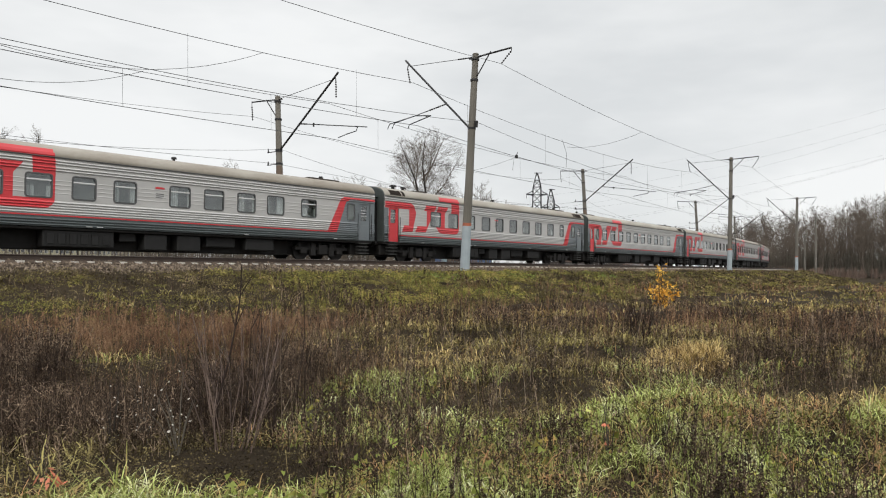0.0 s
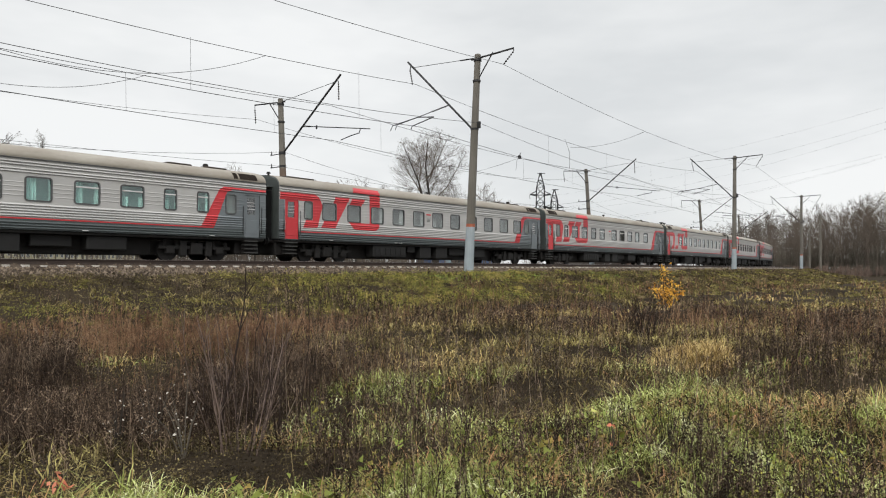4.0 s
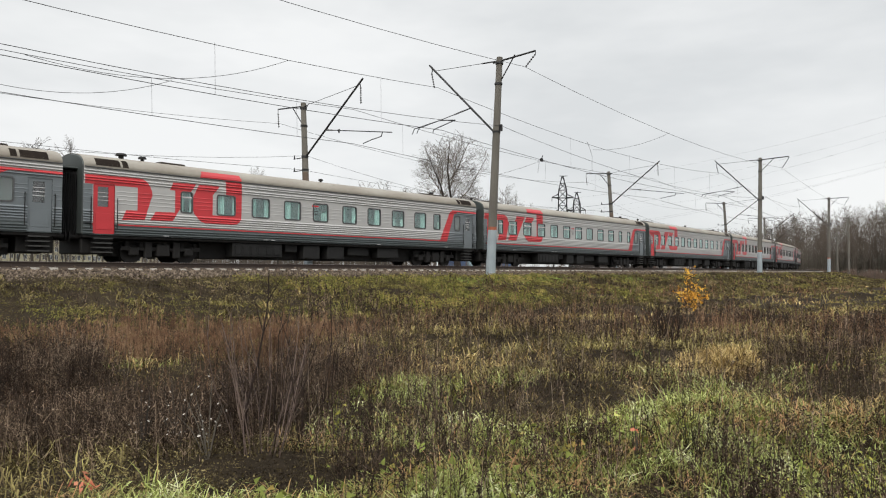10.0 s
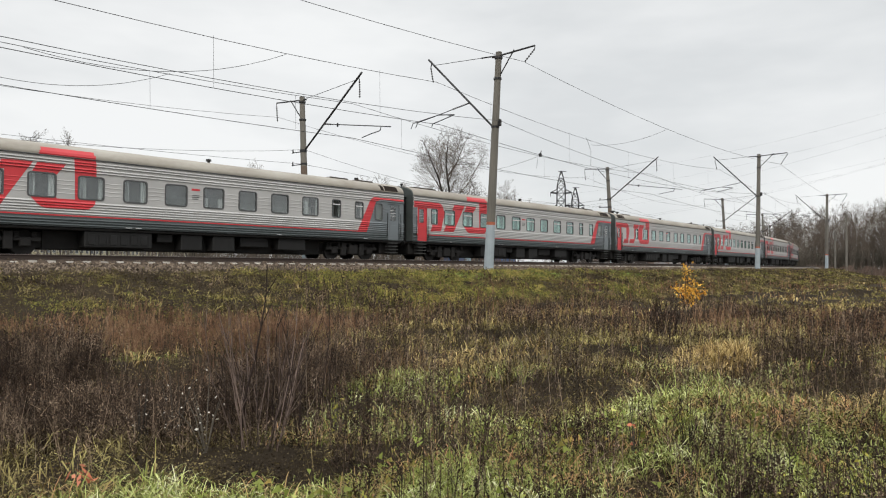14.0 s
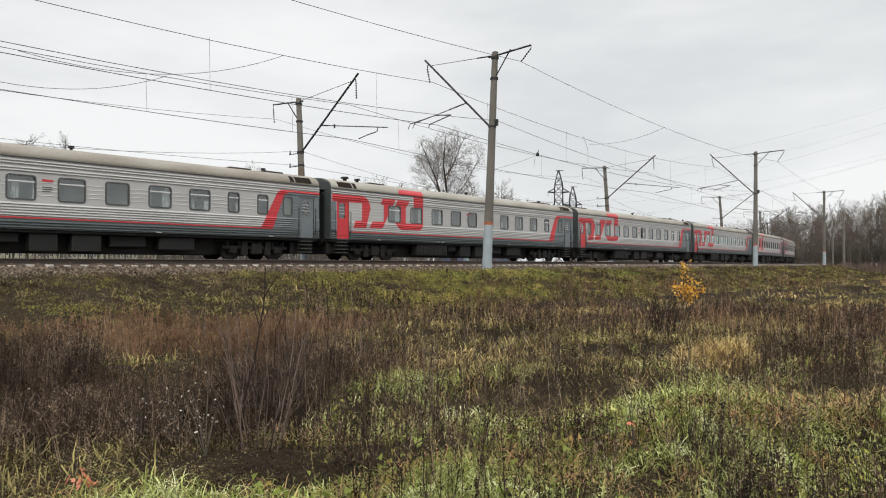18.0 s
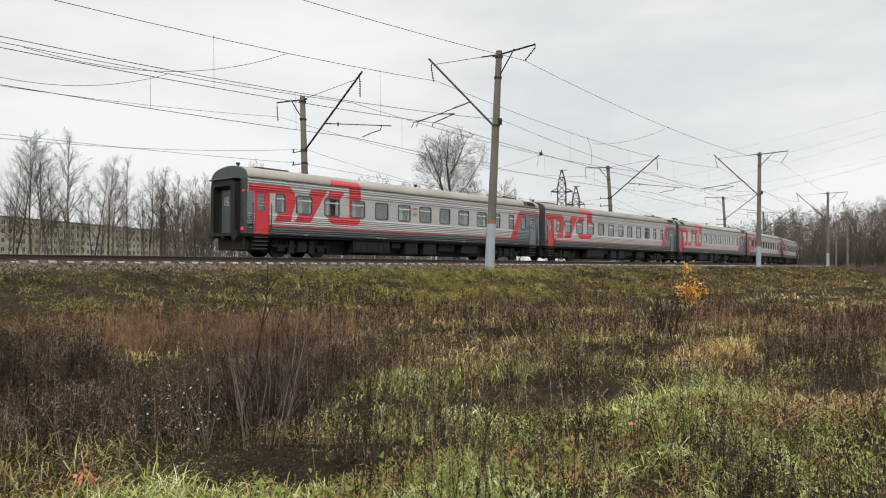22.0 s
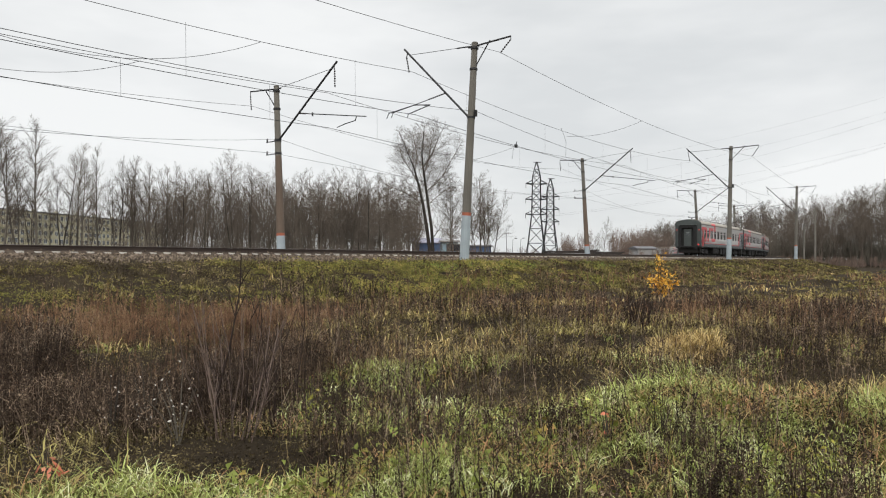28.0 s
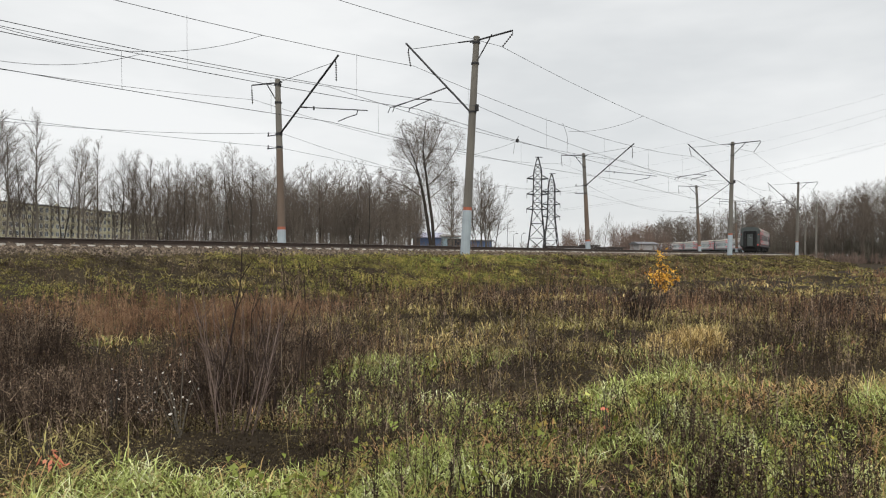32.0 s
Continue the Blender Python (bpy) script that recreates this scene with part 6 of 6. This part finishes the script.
def build_plants():
    off = offset_of
    soft = lambda px, x, y, edge: 1 / (1 + np.exp((px - edge - 130 * wave(x, y, 0.5, 21)) / 55))
    p, d = clumps(9000, (-140, 1720), (3.4, 15), 1, 26, 0.10, 1.0, lime)
    blades("grass", "long green and yellowing arching grass in the field", p, d, 0.26, 0.0058, 2.4, M_GRASS, 2)
    p, d = clumps(700, (-140, 1720), (3.4, 13), 51, 12, 0.10, 1.1, lambda px, d, x, y: np.clip(lime(px, d, x, y) + 0.06, 0, 1))
    blades("dry_grass", "yellowed grass among the green", p, d, 0.22, 0.006, 2.4, M_STRAW, 52)
    p, d = clumps(2600, (-140, 1720), (4.4, 24), 3, 18, 0.11, 1.1, lambda px, d, x, y: np.clip(0.05 + 1.5 * wave(x, y, 0.6, 9), 0.01, 1) * (1 - 0.9 * soft(px, x, y, 560) * (d > 6.5)) * ((off(x, y) < -14.5) | (px > 420)))
    blades("dry_grass", "bleached straw-coloured dead grass", p, d, 0.32, 0.006, 2.0, M_STRAW, 4, True)
    p, d = clumps(5200, (-140, 1720), (5, 24), 33, 22, 0.13, 1.0, lambda px, d, x, y: np.clip(0.25 + 1.6 * wave(x, y, 0.9, 11), 0.02, 1) * (1 - 0.8 * soft(px, x, y, 450)))
    blades("tangled_grass", "low olive-brown tangled grass across the field", p, d, 0.30, 0.008, 2.3, M_TANGLE, 34, True)
    # pale straw hummock among the weeds
    p, d = clumps(300, (1180, 1268), (12.2, 14.2), 91, 28, 0.15, 1.0)
    blades("dry_grass", "hummock of pale dry grass in the field", p, d, 0.46, 0.008, 2.0, M_STRAW, 92, True)
    p, d = scatter(8200, (-140, 1720), (3.4, 17), 71, 0.8)
    leaf_mounds("field_cover", "dead brown and olive litter under the weeds", p, d, 0.13, 0.30, 34, 0.018, M_LITTER, 72)
    # broad leaves in the near grass
    p, d = clumps(200, (-60, 1500), (4.3, 6.6), 95, 4, 0.12, 1.0, lambda px, d, x, y: lime(px, d, x, y) * np.interp(px, [0, 500, 900], [1.0, 0.8, 0.4]))
    leaf_mounds("broad_leaves", "broad green weed leaves in the near grass", p, d, 0.22, 0.14, 6, 0.06, M_BROAD, 96)
    # the same cover goes on round and behind the viewpoint
    rng = np.random.default_rng(81)
    ang = rng.uniform(-87, 87, 5200)
    d = rng.uniform(1.0, 14.0, 5200) * np.where(rng.random(5200) < 0.6, -1, 1)
    ok = (d < 3.4) | (np.abs(ang) > 36)
    p, d = 755 + 1278 * np.tan(np.radians(ang[ok])), d[ok]
    leaf_mounds("field_cover", "low brown and olive field growth", p, d, 0.14, 0.36, 14, 0.05, M_LITTER, 82)
    k = rng.random(len(p)) < 0.45
    p2, d2 = np.repeat(p[k], 9), np.repeat(d[k], 9)
    p2, d2 = p2 + rng.normal(0, 25, len(p2)), d2 + rng.normal(0, 0.12, len(d2))
    far = np.abs(d2) > 0.9
    blades("grass", "green and yellowing field grass", p2[far], d2[far], 0.22, 0.008, 1.8, M_GRASS, 83, True)
    # cover of the embankment
    dark = lambda x, y: np.interp(px_of(x, y), [60, 140, 350, 480, 580, 760, 800, 900, 1000, 1100, 1250], [0.6, 0.8, 0.85, 0.25, 0.0, 0.0, 0.3, 0.2, 0.5, 0.6, 0.7])
    p, d = bank(10500, 5, 1, 0.12, (-6, 120), (-15.0, -7.3), 1.5, lambda x, y: np.clip(1.2 - dark(x, y) + 0.7 * wave(x, y, 1.1, 2), 0.1, 1))
    leaf_mounds("bank_cover", "low olive and yellow-green leafy cover of the bank", p, d, 0.17, 0.34, 40, 0.026, M_OLIVE, 6)
    p, d = bank(5200, 35, 1, 0.12, (-6, 120), (-13.5, -7.3), 1.4, lambda x, y: np.clip(1.3 * wave(x, y, 0.75, 13) + 0.62 - dark(x, y), 0.02, 1))
    leaf_mounds("bank_cover", "fresh green and yellow leafy patches on the bank", p, d, 0.15, 0.32, 42, 0.028, M_LEAFY, 36)
    p, d = bank(3600, 53, 1, 0.12, (8, 48), (-13.2, -7.6), 1.0, lambda x, y: np.clip(0.45 + 1.6 * wave(x, y, 1.2, 23), 0.03, 1) * np.interp(px_of(x, y), [440, 520, 570, 770, 900, 960], [0.0, 0.5, 1.0, 1.0, 0.6, 0.0]))
    leaf_mounds("bank_cover", "lush yellow-green leafy growth on the bank", p, d, 0.22, 0.30, 44, 0.03, M_LUSH, 54)
    p, d = bank(3000, 45, 10, 0.16, (24, 62), (-9.6, -8.0), 1.0, lambda x, y: np.clip(0.7 + wave(x, y, 0.8, 5), 0.1, 1))
    blades("bank_grass", "strip of fresh green grass on the bank's crest", p, d, 0.13, 0.012, 2.2, M_FRESH, 46, True)
    p, d = bank(13000, 47, 1, 0.12, (-6, 120), (-15.5, -7.4), 1.4, lambda x, y: np.clip(dark(x, y) + 0.8 * wave(x, y, 0.9, 19), 0.03, 1))
    leaf_mounds("bank_cover", "withered dark brown leafy tufts on the bank", p, d, 0.20, 0.34, 34, 0.026, M_WITHER, 48)
    p, d = bank(500, 39, 10, 0.16, (-6, 100), (-14.5, -8.0), 1.2, lambda x, y: np.clip(1.6 * wave(x, y, 0.8, 17), 0.0, 1) * (px_of(x, y) > 420))
    blades("dry_grass", "bleached straw tufts on the bank", p, d, 0.22, 0.012, 2.2, M_STRAW, 40, True)
    p, d = clumps(6000, (500, 1720), (15, 90), 37, 13, 0.35, 1.4, lambda px, d, x, y: np.clip(0.4 + 0.9 * wave(x, y, 0.4, 4), 0.03, 1) * (off(x, y) < -13))
    blades("tangled_grass", "olive-brown grass of the far field", p, d, 0.26, 0.012, 1.6, M_TANGLE, 38, True)
    p, d = clumps(3000, (620, 1720), (13, 110), 61, 1, 0.1, 1.5, lambda px, d, x, y: np.clip(0.3 + 1.1 * wave(x, y, 0.55, 14), 0.02, 1) * (off(x, y) < -12))
    leaf_mounds("field_cover", "olive leafy tufts across the far field", p, d, 0.24, 0.42, 36, 0.035, M_OLIVE, 62)
    p, d = clumps(1500, (560, 1720), (15, 110), 7, 12, 0.35, 1.6, lambda px, d, x, y: np.clip(0.25 + 1.2 * wave(x, y, 0.25, 4), 0.0, 1) * (off(x, y) < -10.5))
    blades("far_grass", "dry yellow-brown grass of the far field", p, d, 0.30, 0.012, 2.2, M_STRAW, 8, True)
    # dead weeds
    near_w = lambda px, d: np.interp(px, [-100, 420, 600, 720, 1080, 1180, 1700], [0.25, 0.35, 0.3, 0.25, 0.45, 0.55, 0.55]) * np.clip(1.1 - 1.0 * band(px, d), 0.05, 1)
    p, d = clumps(900, (-140, 1720), (4.2, 7.6), 11, 9, 0.15, 0.9, lambda px, d, x, y: np.clip(0.3 + 1.8 * wave(x, y, 1.2, 6), 0.02, 1) * near_w(px, d))
    weeds("dead_weeds", "dark brown dead weeds with fine seed heads", p, d, 0.58, M_WEED, 12, 12, 44, 0.016)
    p, d = clumps(330, (760, 1720), (4.5, 6.4), 25, 6, 0.12, 0.9, lambda px, d, x, y: np.clip(0.1 + 1.8 * wave(x, y, 1.8, 26), 0.02, 1) * np.interp(px, [760, 900, 1000], [0.3, 0.7, 1.0]))
    weeds("dead_weeds", "brown dead weeds with curled leaves in the near grass", p, d, 0.44, M_WEED, 26, 10, 40, 0.017)
    p, d = clumps(2500, (-160, 900), (8.0, 12.4), 13, 8, 0.20, 0.9, lambda px, d, x, y: np.clip(0.5 + 1.7 * wave(x, y, 1.1, 6), 0.03, 1) * soft(px, x, y, 500))
    weeds("dead_weeds", "dense dark purple-brown dead weeds in the hollow", p, d, 0.62, M_WEED, 14, 11, 30, 0.017)
    p, d = clumps(1800, (480, 1720), (8.0, 26), 15, 7, 0.26, 0.85, lambda px, d, x, y: np.clip(0.30 + 1.7 * wave(x, y, 0.75, 6), 0.01, 1) * (1 - 0.9 * band(px, d)) * np.interp(px, [480, 560, 900, 1000, 1350, 1450], [0.5, 0.65, 0.7, 0.7, 0.8, 1.0]))
    weeds("dead_weeds", "scattered brown dead weeds across the field", p, d, 0.50, M_WEED, 16, 10, 26, 0.017)
    p, d = clumps(150, (-160, 1300), (5.8, 13), 23, 2, 0.25, 0.9, lambda px, d, x, y: np.clip(0.5 + wave(x, y, 0.8, 12), 0.05, 1) * np.clip(1.1 - band(px, d), 0.1, 1))
    weeds("pale_stalks", "thin bleached stalks standing above the dead weeds", p, d, 0.78, M_STALK, 24, 6, 5, 0.014, 0.0028)
    p, d = clumps(2200, (-160, 900), (10.6, 17.5), 17, 6, 0.3, 1.0, lambda px, d, x, y: np.clip(0.6 + 0.9 * wave(x, y, 0.7, 16), 0.05, 1) * soft(px, x, y, 620) * (off(x, y) < -13.6))
    weeds("dry_stalks", "fine reddish-brown dry stalks below the bank", p, d, 0.40, M_RUST, 18, 12, 8, 0.015)
    p, d = clumps(1900, (700, 1720), (17, 75), 19, 6, 0.5, 1.3, lambda px, d, x, y: np.clip(0.3 + 1.2 * wave(x, y, 0.2, 3), 0.03, 1) * (off(x, y) < -11.5))
    weeds("dry_stalks", "reddish-brown dry stalks of the far field", p, d, 0.5, M_RUST, 20, 8, 6, 0.02)
    p, d = bank(700, 21, 6, 0.2, (-6, 90), (-13.5, -8.4), 1.3, lambda x, y: np.clip(0.1 + wave(x, y, 0.7, 8) * 1.5, 0, 1))
    weeds("dead_weeds", "brown weed tufts on the embankment slope", p, d, 0.24, M_WEED, 22, 8, 14, 0.02)


build_plants()


def shrub(name, px, dist, label, stems, height, spread, bark, seed, r=0.009, forks=3, low=0.55):
    rng = random.Random(seed)
    x, y, z = place(px, dist)
    T = thing(name, label, "shrub", at=pose(x, y, z))
    for k in range(stems):
        a = rng.uniform(0, 6.283)
        p = Vector((math.cos(a) * 0.12, math.sin(a) * 0.12, -0.05)) * rng.uniform(0.2, 2.4)
        d = Vector((math.cos(a) * spread * rng.uniform(0.1, 1.2), math.sin(a) * spread * rng.uniform(0.1, 1.2), 1)).normalized()
        L = height * rng.uniform(low, 1.05)
        pts = [p]
        for i in range(6):
            d = (d + Vector((rng.uniform(-0.16, 0.16), rng.uniform(-0.16, 0.16), 0.04))).normalized()
            q = p + d * L / 6
            p = q
            pts.append(p)
        v, q = poly_tube(pts, [r * (1 - i * 0.11) for i in range(7)], 5)
        st = fast_mesh("stem", v, q, np.zeros((0, 3), int), bark, T)
        for f in range(forks):
            b = pts[rng.randrange(2, 6)]
            e = (d + Vector((rng.uniform(-0.6, 0.6), rng.uniform(-0.6, 0.6), 0.2))).normalized()
            v, q = poly_tube([b, b + e * L * rng.uniform(0.1, 0.3)], [r * 0.4, r * 0.15], 4)
            fast_mesh("side_shoot", v, q, np.zeros((0, 3), int), bark, st)
    return T


M_SHOOT = mat("pale_grey_shoots", (0.21, 0.155, 0.13), (0.022, 0.015, 0.012), 0.7, 0, 6, 40, 1.0, 0.1, rand=0.9, spec=0.15)
shrub("willow_shrub", 425, 6.6, "multi-stemmed bare shrub with pale grey-brown shoots", 24, 1.4, 0.5, M_SHOOT, 3, 0.006, 6)


def leafy_shrub(px, dist, height, width, label, seed, leaf_mat, n_leaf, leaf, tips=(), slim=0.3):
    """A small shrub with a crown of separate leaves on thin branches."""
    rng = random.Random(seed)
    x, y, z = place(px, dist)
    T = thing("leafy_shrub", label, "shrub", "leafy shrubs", at=pose(x, y, z, 0, 0, -58 if tips else 0))
    segs, lv = [], []
    for k in range(9):
        a = rng.uniform(0, 6.283)
        tip = Vector((math.cos(a) * width * rng.uniform(0.1, 0.8), math.sin(a) * width * rng.uniform(0.1, 0.8), height * rng.uniform(0.55, 1.0) if k else height))
        if k < 2:
            tip.x *= 0.3
            tip.y *= 0.3
        if tips:
            tip = Vector((tips[k][0], rng.uniform(-0.25, 0.25), tips[k][1]))
        mid = tip * 0.5 + Vector((0, 0, tip.z * 0.1))
        segs += [(0, 0, -0.05, *mid, 0.009 * height, 0.006 * height), (*mid, *tip, 0.006 * height, 0.002)]
        for j in range(n_leaf // 9):
            u = rng.uniform(0.15, 1.05)
            c = (Vector((0, 0, 0)).lerp(mid, u * 2) if u < 0.5 else mid.lerp(tip, u * 2 - 1)) + Vector((rng.gauss(0, 0.10), rng.gauss(0, 0.10), rng.gauss(0, 0.08))) * width
            d = Vector((rng.gauss(0, 1), rng.gauss(0, 1), rng.gauss(-0.2, 0.7))).normalized()
            s_ = d.orthogonal().normalized()
            s_.rotate(Matrix.Rotation(rng.uniform(0, 6.28), 3, d))
            L = leaf * rng.uniform(0.6, 1.3)
            lv.append((c, c + d * L * 0.5 + s_ * L * slim, c + d * L, c + d * L * 0.5 - s_ * L * slim))
    v, q = tubes(segs, 5)
    fast_mesh("branch", v, q, np.zeros((0, 3), int), M_BARK, T)
    pts = np.array([[tuple(p) for p in l] for l in lv]).reshape(-1, 3)
    fast_mesh("foliage", pts, np.arange(len(pts)).reshape(-1, 4), np.zeros((0, 3), int), leaf_mat, T)
    return T


M_YLEAF = blade_mat("golden_leaves", [(0.0, (0.52, 0.24, 0.035)), (0.5, (0.66, 0.36, 0.05)), (1.0, (0.74, 0.48, 0.09))], 0.1)
M_GLEAF = blade_mat("yellow_green_leaves", [(0.0, (0.13, 0.16, 0.035)), (0.5, (0.25, 0.25, 0.055)), (1.0, (0.44, 0.36, 0.07))], 0.1)
M_PINK = blade_mat("red_dry_leaves", [(0.0, (0.42, 0.10, 0.06)), (0.6, (0.60, 0.22, 0.13)), (1.0, (0.66, 0.36, 0.24))], 0.1)
M_FLUFF = blade_mat("pale_seed_fluff", [(0.0, (0.42, 0.39, 0.34)), (1.0, (0.75, 0.72, 0.66))], 0.1)
leafy_shrub(1176, 29.5, 1.75, 0.85, "small golden-leaved shrub at the foot of the bank", 2, M_YLEAF, 660, 0.10, ((-0.12, 1.75), (0.07, 1.62), (0.28, 1.15), (0.5, 0.95), (0.66, 0.75), (-0.38, 0.95), (-0.22, 0.75), (0.25, 0.8), (0.45, 0.6)))
for px_, d_, h_, w_, n_, l_, sd_ in ((1345, 5.0, 0.42, 0.42, 220, 0.034, 5), (1440, 4.7, 0.40, 0.35, 180, 0.034, 6), (1490, 5.6, 0.5, 0.3, 160, 0.032, 7), (560, 7.0, 0.55, 0.25, 90, 0.032, 8), (610, 4.5, 0.26, 0.3, 40, 0.05, 9), (1180, 6.2, 0.45, 0.3, 80, 0.03, 15), (760, 9.0, 0.4, 0.3, 110, 0.035, 16)):
    leafy_shrub(px_, d_, h_, w_, "low weed with yellow-green leaves in the grass", sd_, M_GLEAF, n_, l_)
leafy_shrub(104, 5.7, 0.36, 0.22, "red-leaved dry dock stalks in the grass", 10, M_PINK, 9, 0.17, (), 0.09)
leafy_shrub(1085, 6.0, 0.45, 0.15, "red-leaved dry dock stalks in the grass", 11, M_PINK, 9, 0.04)
for px_, d_, sd_ in ((275, 6.9, 12), (215, 7.4, 13), (330, 6.5, 14)):
    leafy_shrub(px_, d_, 0.68, 0.35, "dead thistles with pale seed fluff", sd_, M_FLUFF, 26, 0.03)
M_RUSTY = mat("reddish_brown_twigs", (0.13, 0.075, 0.048), (0.045, 0.028, 0.02), 0.9, 0, 3, 20, 0.9, 0.1, rand=0.5, spec=0.08)
M_DUSK = mat("dark_brown_twigs", (0.05, 0.036, 0.03), (0.018, 0.013, 0.011), 0.9, 0, 3, 20, 0.9, 0.1, rand=0.4, spec=0.08)
shrub("bare_shrub", 1141, 17.0, "dark bare twiggy shrub in the field", 58, 1.1, 0.5, M_DUSK, 31, 0.008, 6)
shrub("bare_shrub", 1228, 22.5, "low reddish-brown bare shrub in the field", 46, 0.8, 0.8, M_RUSTY, 32, 0.008, 6)
shrub("bare_shrub", 1308, 21.5, "dense brown bare shrub in the field", 50, 0.9, 0.55, M_DUSK, 33, 0.008, 6)
shrub("bare_shrub", 1268, 24.0, "low reddish-brown bare shrub in the field", 46, 0.8, 0.9, M_RUSTY, 37, 0.009, 6)
shrub("tall_stems", 416, 6.9, "tall thin dark dry stem", 1, 1.8, 0.03, M_DUSK, 35, 0.014, 4, 1.0)
shrub("tall_stems", 500, 7.0, "thin dark dry stems leaning apart", 6, 1.5, 0.3, M_DUSK, 36, 0.008, 3, 0.7)


# ---- movement ----
def motions():
    for j, c in enumerate(cars):
        walk(c, [(k * 0.5, car_pose(train_at(k * 0.5) + j * CAR)) for k in range(65)])


motions()
